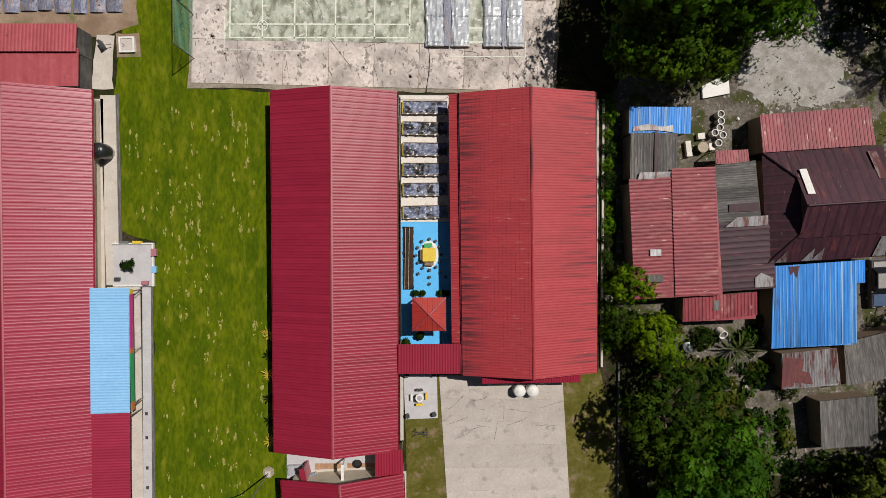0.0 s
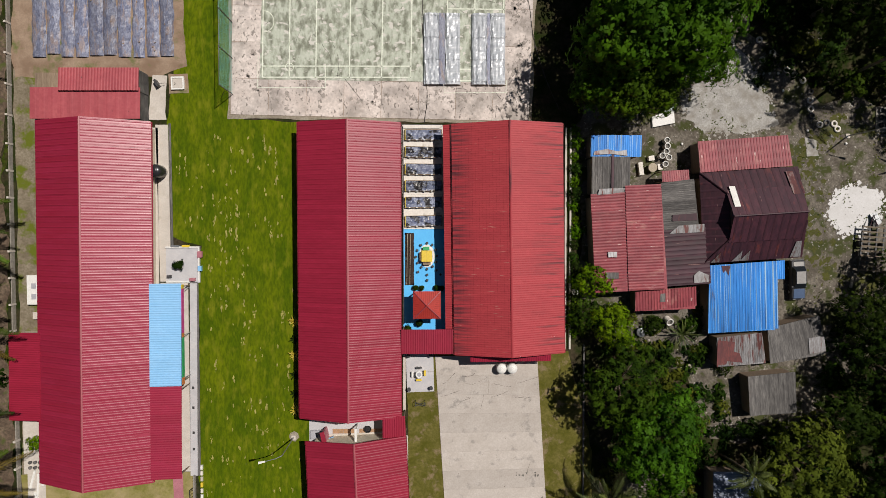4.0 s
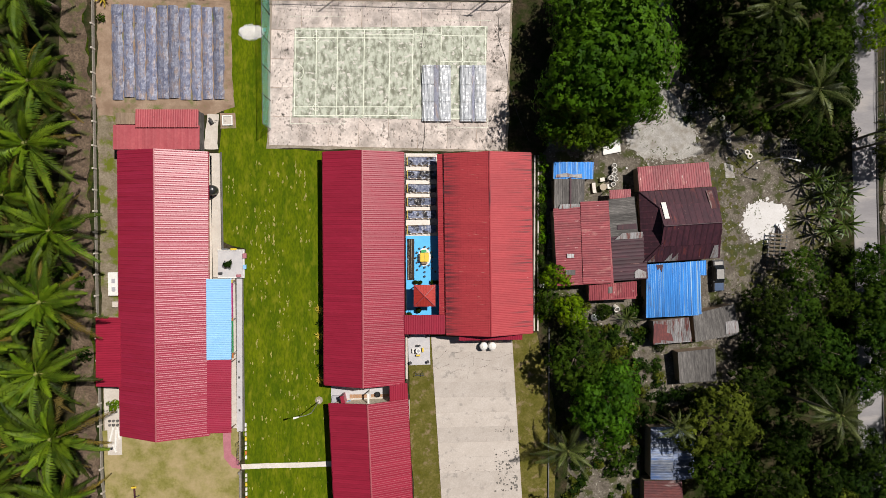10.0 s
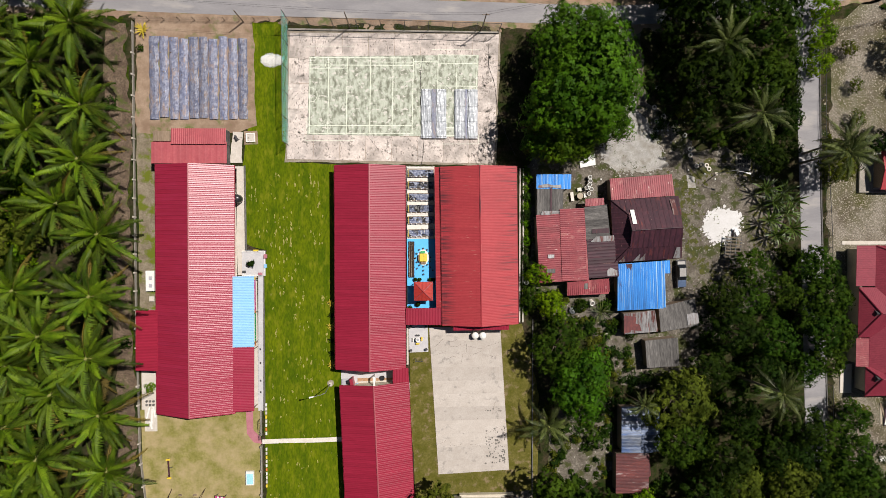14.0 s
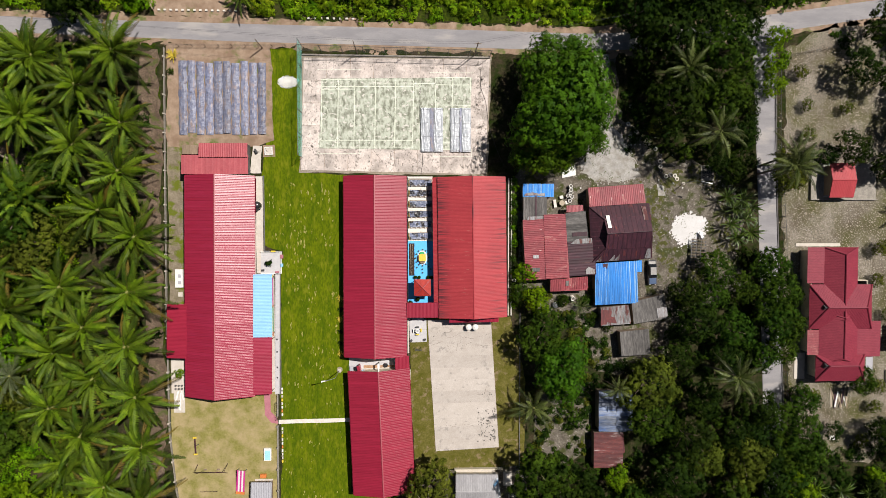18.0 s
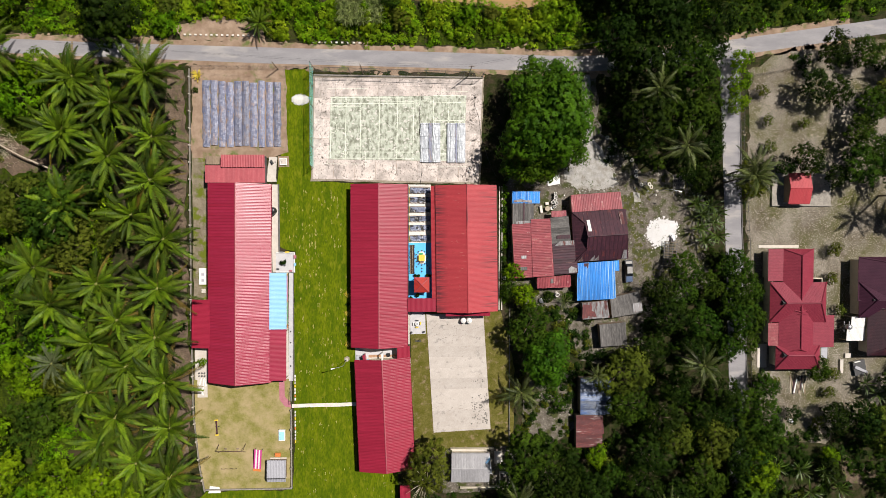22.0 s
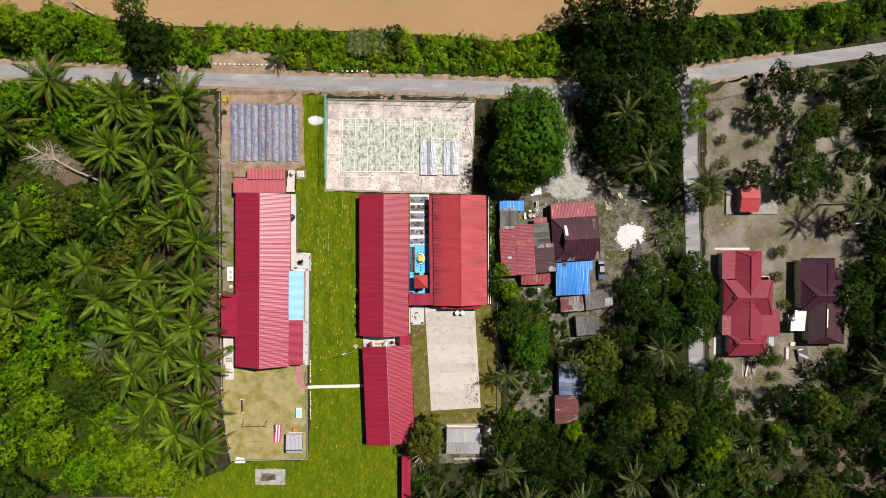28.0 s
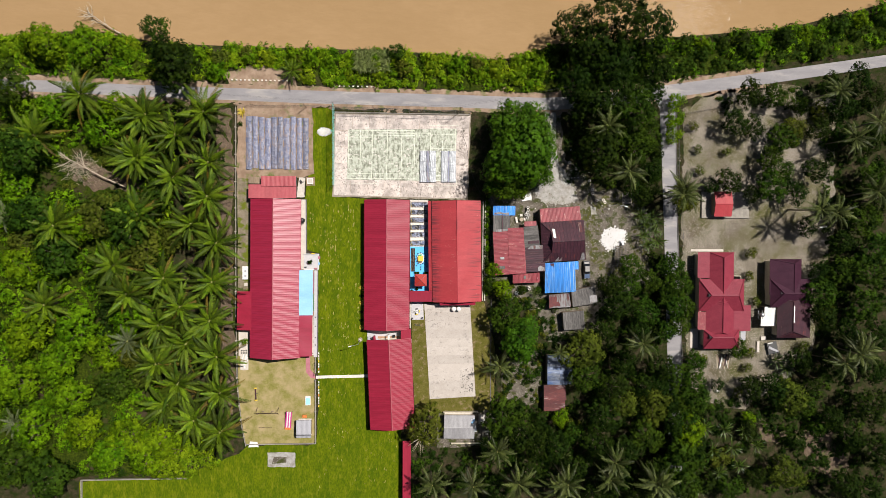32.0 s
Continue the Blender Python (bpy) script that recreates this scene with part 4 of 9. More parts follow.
for k in range(7):
    crack(rnd.uniform(2.5, 12.5), rnd.uniform(-37, -16), rnd.uniform(0, 6.3), rnd.uniform(0.6, 2.2), 0.018, 0.1015)
solid("cracks", cracks, M["bed"], "dark overgrown cracks in the concrete", "cracks", "stuff")
stains = Geo()
for k in range(230):
    cx0, cy0 = rnd.gauss(12.3, 1.2), rnd.uniform(-37.5, -27.5)
    if cy0 > -28.2 or -36.8 < cy0 < -30.5:
        cx0 = min(cx0, 13.6)
        r = rnd.uniform(0.03, 0.20)
        if cx0 > 9.5:
            stains.slab([(cx0 + r * rnd.uniform(0.3, 1.3) * math.cos(a), cy0 + r * rnd.uniform(0.3, 1.3) * math.sin(a), 0.1035) for a in np.arange(0, 6.2, 0.7)], 0.004)
solid("stains", stains, M["mildew"], "dark mildew blotches on the concrete yard", "stains", "stuff")

# grey weathering on the margins of the court, with tree shade painted in on the east
M["weathering"] = material("grey weathered and shaded concrete", (0.30, 0.265, 0.24), (0.20, 0.175, 0.155), 1.6, 0.9, fine=(0.42, 0.37, 0.33), fine_scale=4, fine_mix=0.6)
grime = Geo()
for k in range(150):
    side = rnd.random()
    cx0, cy0 = (rnd.uniform(9.8, 12.0), rnd.uniform(14.5, 33.5)) if side < 0.5 else (rnd.uniform(-20, 11), rnd.uniform(14.3, 17.3)) if side < 0.85 else (rnd.uniform(-21, -19.2), rnd.uniform(15, 33))
    for q in range(rnd.choice((3, 5, 9))):
        px, py, r = cx0 + rnd.gauss(0, 0.45), cy0 + rnd.gauss(0, 0.35), 0.03 + 0.26 * rnd.random() ** 2
        if -21.4 < px < 11.6 and 14.1 < py < 34:
            grime.slab([(px + r * rnd.uniform(0.3, 1.4) * math.cos(a), py + r * rnd.uniform(0.3, 1.4) * math.sin(a), 0.1195 + 0.0004 * (k % 9)) for a in np.arange(0, 6.2, 0.6)], 0.003, True)
solid("grime", grime, M["weathering"], "grey weathering and painted tree shade on the court margins", "stains", "stuff")

# paths round the buildings
solid("cement_walk", Geo().slab([(-30.3, -5, 0.12), (-29.1, -5, 0.12), (-29.2, 12.75, 0.12), (-30.6, 12.75, 0.12)], 0.14), M["pave"], "pale cement walk along the west block", "path", "structure")
solid("awning_floor", Geo().box(-30.3, -26.9, -0.02, -27.2, -5.15, 0.09), M["pave"], "cement floor under the long awning", "floor", "structure")
solid("cement_apron", Geo().slab([(-27.2, -27.4, 0.10), (-26.4, -27.4, 0.10), (-26.2, -5.2, 0.10), (-27.0, -5.2, 0.10)], 0.12), M["patio"], "pale cement drain walk", "path", "structure")
solid("garden_apron", Geo().slab([(-29.6, -5.1, 0.15), (-25.8, -5.1, 0.15), (-25.8, -1.0, 0.15), (-29.6, -1.0, 0.15)], 0.17), M["patio"], "square white cement planter court", "path", "structure")
ground_patch("cement_north", [(-31.2, 13.2), (-29.3, 13.2), (-29.4, 15.8), (-29.2, 18.2), (-30.8, 18.4), (-31.1, 16.0)], 0.06, M["pave"], "patchy cement corner", "path", 0.18, 0.08, seed=44)
ground_patch("white_path", [(-26.6, -32.95), (-13.2, -32.7), (-13.2, -31.95), (-26.6, -32.2)], 0.07, M["pot_white"], "straight white cement footpath over the lawn", "path", 0.04, seed=15)
ground_patch("pink_path", [(-29.2, -27.3), (-28.1, -27.3), (-28.0, -30.6), (-26.9, -31.8), (-26.7, -32.9), (-28.0, -32.6), (-29.1, -31.2)], 0.06, M["pink_path"], "curved pink cement path", "path", 0.06, seed=16)
solid("drain_mid", Geo().box(-2.75, -20.0, -0.05, -2.45, -13.1, 0.10).box(-2.5, -38.0, -0.05, -2.2, -23.0, 0.08), M["pave"], "cement drain edge along the block", "drain", "structure")
solid("drain_west_side", Geo().box(-46.0, -27.0, -0.02, -43.2, -20.2, 0.07).box(-45.6, -30.6, -0.02, -43.6, -26.9, 0.09), M["pave"], "cement apron behind the block", "path", "structure")

# ---- buildings ----
west = gable_house("school_block", "long crimson gable-roofed school block", -36.15, -7.15, -0.45, 6.08, 19.8, 2.8, 5.25, M["red_gloss"], M["plaster"], ridge_at=-0.14, pitch=0.29, high=0.008, lap=0.034, tilt=0.6, width=0.58)
middle = gable_house("school_block", "long crimson gable-roofed classroom block", -8.52, -3.70, 0.0, 5.58, 16.4, 2.5, 4.3, M["red"], M["plaster"], pitch=0.27, high=0.010, lap=0.030, tilt=0.25, width=0.54)
south = gable_house("school_block", "shorter crimson gable-roofed school block", -7.45, -33.8, 2.4, 5.5, 11.4, 2.7, 4.4, M["red"], M["plaster"], pitch=0.3, high=0.010, lap=0.036, tilt=0.3, width=0.6)
east = gable_house("school_block", "brick-red pressed-metal school block with moss stains", 9.05, -0.2, 0.8, 6.1, 12.75, 2.9, 4.9, M["tile_red"], M["plaster"], rows=17, pitch=0.25, high=0.016, cap_mat=M["tile_red"], east_mat=M["tile_moss"])
for ob in (west, middle, south, east):
    tagged(ob, group="school blocks")

lean_roof("side_room", "crimson lean-to room behind the long block", [(-45.55, -10.3, 2.65), (-42.0, -10.3, 2.95), (-42.1, -20.0, 2.95), (-45.7, -19.95, 2.65)], M["red"], M["plaster"], across=True, category="annex")
lean_roof("awning", "light blue sheet awning with bright painted beam", [(-30.25, -5.0, 2.95), (-26.95, -5.0, 2.60), (-27.05, -16.3, 2.60), (-30.35, -16.3, 2.95)], M["sky_blue"], across=True, category="awning")
lean_roof("awning", "crimson sheet awning along the block", [(-30.3, -16.35, 2.93), (-27.05, -16.35, 2.58), (-27.2, -26.65, 2.58), (-30.4, -26.65, 2.93)], M["red_gloss"], across=True, category="awning")
# Both annexes have dark grey walls: the eave's shade is put into their colour.
lean_roof("annex", "flat faded red roof of the kitchen annex", [(-42.7, 16.25, 2.70), (-31.0, 16.3, 2.70), (-31.0, 12.9, 2.85), (-42.7, 12.85, 2.85)], M["annex_red"], M["asbestos"], category="annex", pitch=1.0, high=0.012)
lean_roof("annex", "ribbed red roof over the annex end", [(-39.6, 18.35, 2.75), (-31.1, 18.4, 2.75), (-31.05, 15.9, 3.0), (-39.5, 15.85, 3.0)], M["annex_red"], M["asbestos"], category="annex", pitch=0.34, high=0.06)
lean_roof("veranda", "narrow brick-red veranda roof", [(1.80, 12.45, 2.40), (3.05, 12.45, 2.75), (3.3, -10.2, 2.75), (2.1, -10.2, 2.40)], M["tile_red"], across=True, category="veranda")
lean_roof("veranda", "narrow red eave roof at the end wall", [(4.85, -12.75, 2.85), (13.9, -12.65, 2.85), (13.92, -13.85, 2.6), (4.85, -13.9, 2.6)], M["red"], category="veranda")
lean_roof("link_roof", "crimson roof linking the two blocks", [(-2.85, -10.2, 2.75), (3.15, -10.2, 2.75), (3.15, -13.0, 2.6), (-2.8, -12.95, 2.6)], M["red"], category="roof")
lean_roof("link_roof", "small crimson roof over the passage", [(-4.95, -19.9, 2.7), (-2.45, -19.9, 2.7), (-2.35, -22.3, 2.6), (-4.9, -22.4, 2.6)], M["red"], category="roof")


# ---- vegetation ----
def mesh_of(name, verts, faces, mat):
    """A mesh from arrays: verts (n, 3) and quads (m, 4)."""
    me = bpy.data.meshes.new(name)
    me.vertices.add(len(verts))
    me.vertices.foreach_set("co", verts.astype(np.float32).ravel())
    me.loops.add(faces.size)
    me.loops.foreach_set("vertex_index", faces.astype(np.int32).ravel())
    me.polygons.add(len(faces))
    me.polygons.foreach_set("loop_start", np.arange(0, faces.size, 4, dtype=np.int32))
    me.update(calc_edges=True)
    me.materials.append(mat)
    return me


def sprays(name, r, pos, nrm, size, mat, blades=5, wide=0.30, drop=0.30):
    """Sprays of leaves that share a foot: pos and nrm place each spray, size is its leaves' length."""
    n = len(pos)
    nrm = nrm / np.linalg.norm(nrm, axis=1)[:, None]
    t = np.cross(nrm, r.normal(size=(n, 3)))
    t /= np.linalg.norm(t, axis=1)[:, None]
    b = np.cross(nrm, t)
    rows = [pos]
    for k in range(blades):
        a = 2 * math.pi * k / blades + r.uniform(-0.35, 0.35, n)
        l = (size * r.uniform(0.65, 1.3, n))[:, None]
        d = t * np.cos(a)[:, None] + b * np.sin(a)[:, None]
        e = np.cross(nrm, d)
        tilt = r.uniform(-0.30, 0.45, n)[:, None]
        mid = pos + (d + nrm * tilt) * l * 0.55
        rows += [mid + e * l * wide, pos + (d + nrm * (tilt - drop)) * l, mid - e * l * wide]
    v = np.stack(rows, 1).reshape(-1, 3)
    m = 1 + 3 * blades
    base = np.arange(n)[:, None] * m
    f = np.stack([np.concatenate([base, base + 1 + 3 * k, base + 2 + 3 * k, base + 3 + 3 * k], 1) for k in range(blades)], 1).reshape(-1, 4)
    return mesh_of(name, v, f, mat)


def leaf_cloud(name, seed, mat, rx, ry, rz, lumps, leaves, size, lump_r=0.30, low=-0.35, long=1.5):
    """A crown of leaf sprays on uneven boughs that stand clear of one another round a dome."""
    r = np.random.RandomState(seed)
    cen = []
    for k in range(lumps):
        best, gap = None, -1.0
        for q in range(7):
            d = r.normal(size=3)
            d /= np.linalg.norm(d)
            if d[2] < low:
                d[2] = -d[2]
            ang = math.atan2(d[1], d[0])
            lobes = 1 + 0.15 * math.sin(2 * ang + seed) + 0.12 * math.sin(3 * ang + 2.1 * seed) + 0.09 * math.sin(5 * ang + 1.3 * seed)
            c = d * r.uniform(0.55, 0.86) * lobes
            away = min((float(np.sum((c - o) ** 2)) for o in cen), default=9.0)
            if away > gap:
                best, gap = c, away
        cen.append(best)
    cen = np.array(cen)
    lr = lump_r * r.uniform(0.6, 1.25, lumps)
    n = max(3, leaves // 5)
    q = r.normal(size=(lumps * n, 3))
    q /= np.linalg.norm(q, axis=1)[:, None]
    q[:, 2] = np.where(q[:, 2] < -0.15, -q[:, 2], q[:, 2])
    pos = np.repeat(cen, n, 0) + q * np.array([1, 1, 0.8]) * np.repeat(lr, n)[:, None] * r.uniform(0.70, 1.08, lumps * n)[:, None]
    pos *= np.array([rx, ry, rz])
    out = q * 0.9 + np.repeat(cen, n, 0) * 0.5 + r.normal(scale=0.25, size=q.shape)
    return sprays(name, r, pos, out, size * long * r.uniform(0.8, 1.2, lumps * n), mat)


def tree(seed, mat, label, radius=1.0, height=8.0, flat=0.75, lumps=64, leaves=80, size=0.30, lump_r=0.28, bark="bark"):
    """A broadleaf tree: tapered trunk, limbs and a crown; radius is the crown's half width in metres."""
    r = random.Random(seed)
    b = thing("tree", 0, 0, 0, 0, label, "tree")
    crown_z = height - radius * flat * 0.75
    fork = max(1.0, crown_z * 0.55)
    part("trunk", Geo().tube([(0, 0, -0.2), (0.06, 0.03, fork * 0.5), (0.0, 0.1, fork)], [0.09 * radius ** 0.7, 0.07 * radius ** 0.7, 0.055 * radius ** 0.7], 10), M[bark], b, smooth=True)
    for k in range(6):
        a = k * 1.047 + r.uniform(-0.3, 0.3)
        e = radius * r.uniform(0.45, 0.75)
        part("limb", Geo().tube([(0, 0.1, fork - 0.1), (0.4 * e * math.cos(a), 0.4 * e * math.sin(a), fork + (crown_z - fork) * 0.6), (e * math.cos(a), e * math.sin(a), crown_z + radius * flat * 0.25)],
             [0.045 * radius ** 0.7, 0.03 * radius ** 0.7, 0.012 * radius ** 0.7], 7), M[bark], b, smooth=True)
    part("crown", leaf_cloud("crown", seed, mat, radius, radius, radius * flat, lumps, leaves, size, lump_r), None, b, m=pose(0, 0, crown_z))
    return b


def bush(seed, mat, label, radius=1.0, high=0.8, lumps=22, leaves=60, size=0.26, name="shrub"):
    b = thing(name, 0, 0, 0, 0, label, "shrub")
    for k in range(4):
        a = k * 1.571 + seed
        part("stem", Geo().tube([(0.05 * math.cos(a), 0.05 * math.sin(a), -0.1), (radius * 0.4 * math.cos(a), radius * 0.4 * math.sin(a), high * 0.7)], [0.035, 0.015], 5), M["bark"], b)
    part("foliage", leaf_cloud("foliage", seed, mat, radius, radius, high, lumps, leaves, size, 0.36, low=-0.1), None, b, m=pose(0, 0, high * 0.62))
    return b


def frond_mesh(name, length, lift, droop, leaflets, leaf_len, leaf_w, mat, seed, fold=0.35):
    """A feather leaf: an arching stalk with hanging leaflets on both sides; it grows along +x from the origin."""
    r = random.Random(seed)
    g = Geo()

    def at(u):
        return Vector((length * u * math.cos(lift) * (1 - 0.10 * u * u), 0.10 * length * math.sin(seed * 1.7) * u * u, length * (u * math.sin(lift) - droop * u * u)))

    g.tube([at(u) for u in (0, 0.25, 0.5, 0.75, 1.0)], [0.075, 0.055, 0.04, 0.025, 0.008], 4, cap=False)
    for k in range(leaflets):
        u = 0.12 + 0.88 * (k + 0.5) / leaflets
        p, q = at(u), at(min(1.0, u + 0.02))
        d = (q - p).normalized() if (q - p).length > 1e-6 else Vector((1, 0, 0))
        w = leaf_len * min(1.0, 0.35 + 3.2 * (u - 0.12)) * (1.0 - 0.80 * max(0.0, u - 0.30) / 0.70)
        for side in (-1, 1):
            ll = w * r.uniform(0.80, 1.12)
            ahead = r.uniform(0.55, 0.85)
            out = (Vector((0, side, 0)) * 0.80 + d * ahead + Vector((0, 0, -fold * r.uniform(0.3, 1.0)))).normalized()
            half = d * leaf_w * 0.5
            mid = p + out * ll * 0.55
            tip = p + out * ll + Vector((0, 0, -ll * r.uniform(0.25, 0.60)))
            g.add([p - half * 0.5, p + half * 0.5, mid + half, mid - half, tip], [(0, 1, 2, 3), (3, 2, 4)])
    return g.mesh(name, mat)


def palm(seed, meshes, label, trunk_h, trunk_r, fronds, name="oil_palm"):
    """A feather palm: ringed trunk, crown stub and separate fronds in several tiers."""
    r = random.Random(seed)
    b = thing(name, 0, 0, 0, 0, label, "palm")
    bend = r.uniform(-0.6, 0.6) if name == "coconut_palm" else 0.05
    part("trunk", Geo().tube([(bend * (1 - u) ** 2, 0, trunk_h * u - 0.1) for u in (0, 0.25, 0.5, 0.75, 1.0)], [trunk_r * 1.25, trunk_r, trunk_r * 0.95, trunk_r, trunk_r * 1.1], 12), M["palm_bark"], b, smooth=True)
    part("crown_stub", Geo().lathe([(trunk_r * 1.3, -0.5), (trunk_r * 1.7, 0.0), (trunk_r * 1.0, 0.4), (0.05, 0.8)], 10), M["rachis"], b, m=pose(0, 0, trunk_h))
    for k in range(fronds):
        a = k * 137.5 + r.uniform(-9, 9)
        tier = k / fronds
        me = meshes[min(len(meshes) - 1, int(tier * len(meshes)))]
        s = r.uniform(0.74, 1.10) * (0.62 + 0.38 * min(1, tier * 2.5 + 0.2))
        part("frond", me, None, b, m=pose(0, 0, trunk_h + 0.25, r.uniform(-30, 30), r.uniform(-13, 13), a + r.uniform(-8, 8)) @ Matrix.Diagonal((s, s, s, 1)))
    return b


oil_fronds = [frond_mesh("frond", 5.2, 1.15, 0.25, 40, 0.85, 0.12, M["frond_young"], 1, 0.6), frond_mesh("frond", 6.6, 0.88, 0.32, 44, 1.05, 0.13, M["frond_young"], 2, 0.6), frond_mesh("frond", 7.4, 0.68, 0.36, 46, 1.15, 0.13, M["frond"], 12, 0.6),
              frond_mesh("frond", 7.6, 0.48, 0.40, 46, 1.15, 0.13, M["frond"], 3, 0.6), frond_mesh("frond", 7.6, 0.28, 0.42, 46, 1.10, 0.13, M["frond_deep"], 14, 0.6), frond_mesh("frond", 7.0, 0.05, 0.42, 40, 1.0, 0.12, M["frond_old"], 4, 0.6)]
silver_fronds = [frond_mesh("frond", 5.0, 0.8, 0.34, 40, 0.8, 0.07, M["silver_frond"], 8, 0.6), frond_mesh("frond", 5.4, 0.4, 0.38, 40, 0.8, 0.07, M["silver_frond"], 9, 0.6)]
coco_fronds = [frond_mesh("frond", 4.3, 0.95, 0.34, 34, 0.85, 0.08, M["coco"], 5, 0.6), frond_mesh("frond", 5.0, 0.55, 0.42, 36, 0.90, 0.08, M["coco"], 6, 0.6), frond_mesh("frond", 4.8, 0.20, 0.50, 36, 0.85, 0.08, M["coco"], 7, 0.6)]

rnd = random.Random(11)
oil = [palm(21 + k, oil_fronds, "tall oil palm with a dense feathery green crown", 4.8 + 0.9 * k, 0.30, 38) for k in range(3)]
coco = [palm(31 + k, coco_fronds, "slender coconut palm with yellowish arching fronds", 8.5 + 1.3 * k, 0.14, 24, "coconut_palm") for k in range(2)] + [palm(37, coco_fronds, "short coconut palm with arching fronds", 4.0, 0.16, 24, "coconut_palm")]
used = set()
silver = [palm(51, silver_fronds, "silvery half-dry palm among the jungle", 5.5, 0.2, 20, "wild_palm")]


def plant(kinds, key, x, y, rz, s=1.0, group="", z=0.0, label=""):
    """Stands the template itself first, and copies of it after that."""
    if isinstance(key, str) and key + "_b" in kinds and int(abs(x) * 10) % 2:
        key += "_b"
    ob = kinds[key]
    if id(ob) not in used:
        used.add(id(ob))
        ob.matrix_basis = pose(x, y, z, 0, 0, rz) @ Matrix.Diagonal((s, s, s, 1))
    else:
        ob = copy_thing(ob, pose(x, y, z, 0, 0, rz)) if s == 1.0 else place_scaled(ob, x, y, z, rz, s)
    return tagged(ob, label, group=group)


def place_scaled(ob, x, y, z, rz, s):
    c = copy_thing(ob, pose(x, y, z, 0, 0, rz))
    c.matrix_basis = pose(x, y, z, 0, 0, rz) @ Matrix.Diagonal((s, s, s, 1))
    return c


OIL = [(-67.0, 32.1), (-68.4, 21.8), (-80.1, 36.6), (-73.9, -3.7), (-86.9, 5.7), (-70.0, -10.5), (-91.9, 27.1), (-89.7, -13.2), (-51.5, 32.8), (-59.1, 27.7), (-65.8, 32.4), (-50.9, 21.0), (-60.0, 17.5), (-67.6, 22.5), (-50.9, 12.8), (-49.6, 1.7), (-50.3, -7.7), (-57.6, -13.6), (-56.8, -22.8), (-49.2, -25.7), (-58.3, -32.2), (-49.1, -35.0), (-54.8, -41.3), (-48.3, -43.9), (-63.2, -18.2), (-61.9, -6.8), (-67.2, 8.5), (-55.7, 6.3), (-50.9, -17.1), (-63.3, -27.3), (-61.8, -37.7)]
for i, (x, y) in enumerate(OIL):
    plant(oil, i % 3, x, y, rnd.uniform(0, 360), rnd.uniform(1.06, 1.24), "oil palm plantation")
for x, y in ((-70.5, -22.0), (-66.2, -27.5), (-97.5, -42.0), (-99.0, 8.0)):
    plant(silver, 0, x, y, rnd.uniform(0, 360), rnd.uniform(0.9, 1.15), "silvery wild palms")
plant(coco, 2, 19.9, -28.9, 40, 1.2, "village coconut palms")
plant(coco, 1, 34.6, -25.2, 70, 0.72, "village coconut palms")
COCO = [(45.4, 30.5), (49.7, 19.5), (64.0, 14.1), (53.8, -22.2), (2.92, -56.6), (12.6, -56.1), (23.8, -56.3), (33.6, -57.1), (47.8, -51.7), (58.6, -56.9), (64.1, 15.8), (102.1, 39.7), (110.2, -23.7), (104.8, -27.3), (102.7, 9.9), (112.2, 32.4), (107.3, 28.3), (108.3, -25.1), (18.7, -48.8), (35.5, -56.0), (46.8, -56.2), (56.9, -55.9), (112.9, 15.2), (97.6, 10.6), (111.6, -24.6)]
for i, (x, y) in enumerate(COCO):
    plant(coco, i % 2, x, y, rnd.uniform(0, 360), rnd.uniform(1.1, 1.3), "village coconut palms")

kinds = {
    "mango": tree(1, M["leaf_mango"], "big round mango tree with a dense green crown", 6.5, 10.0, 0.75, 120, 135, 0.225, 0.23),
    "dark": tree(2, M["leaf_dark"], "dark broadleaf tree with a dense crown", 5.5, 10.0, 0.8, 68, 60, 0.27, 0.23),
    "dark_b": tree(12, M["leaf_dark"], "dark broadleaf tree with a dense crown", 5.5, 10.5, 0.75, 64, 60, 0.28, 0.24),
    "mid": tree(3, M["leaf_mid"], "broadleaf tree with a lumpy green crown", 5.0, 8.0, 0.7, 66, 70, 0.24, 0.22),
    "mid_b": tree(13, M["leaf_mid"], "broadleaf tree with a lumpy green crown", 5.0, 8.5, 0.72, 58, 75, 0.25, 0.24),
    "olive": tree(4, M["leaf_olive"], "olive-green tree with a thin spreading crown", 5.0, 7.0, 0.6, 84, 60, 0.22, 0.18),
    "bright": tree(5, M["leaf_bright"], "bright green young leafy tree", 4.2, 6.0, 0.7, 62, 70, 0.21, 0.24),
    "bright_b": tree(15, M["leaf_bright"], "bright green young leafy tree", 4.2, 6.4, 0.7, 54, 75, 0.22, 0.26),
    "lime": tree(7, M["leaf_lime"], "low feathery lime green thicket tree", 4.6, 3.8, 0.5, 64, 60, 0.20, 0.22),
    "small": tree(6, M["leaf_olive"], "small round olive-green garden tree", 1.9, 3.0, 0.8, 26, 60, 0.14, 0.34),
}
shrubs = {
    "l": bush(7, M["leaf_lime"], "dense lime green shrub on the riverbank", 2.4, 1.4, 20, 42, 0.26),
    "g": bush(1, M["leaf_bright"], "dense bright green leafy shrub", 2.4, 1.5, 20, 42, 0.26),
    "m": bush(2, M["leaf_mid"], "dense mid-green leafy shrub", 2.3, 1.7, 20, 42, 0.26),
    "d": bush(3, M["leaf_dark"], "dark green thicket shrub", 2.4, 1.9, 20, 42, 0.26),
    "o": bush(4, M["leaf_olive"], "thin olive-green scrub bush", 2.2, 1.4, 18, 42, 0.25),
}
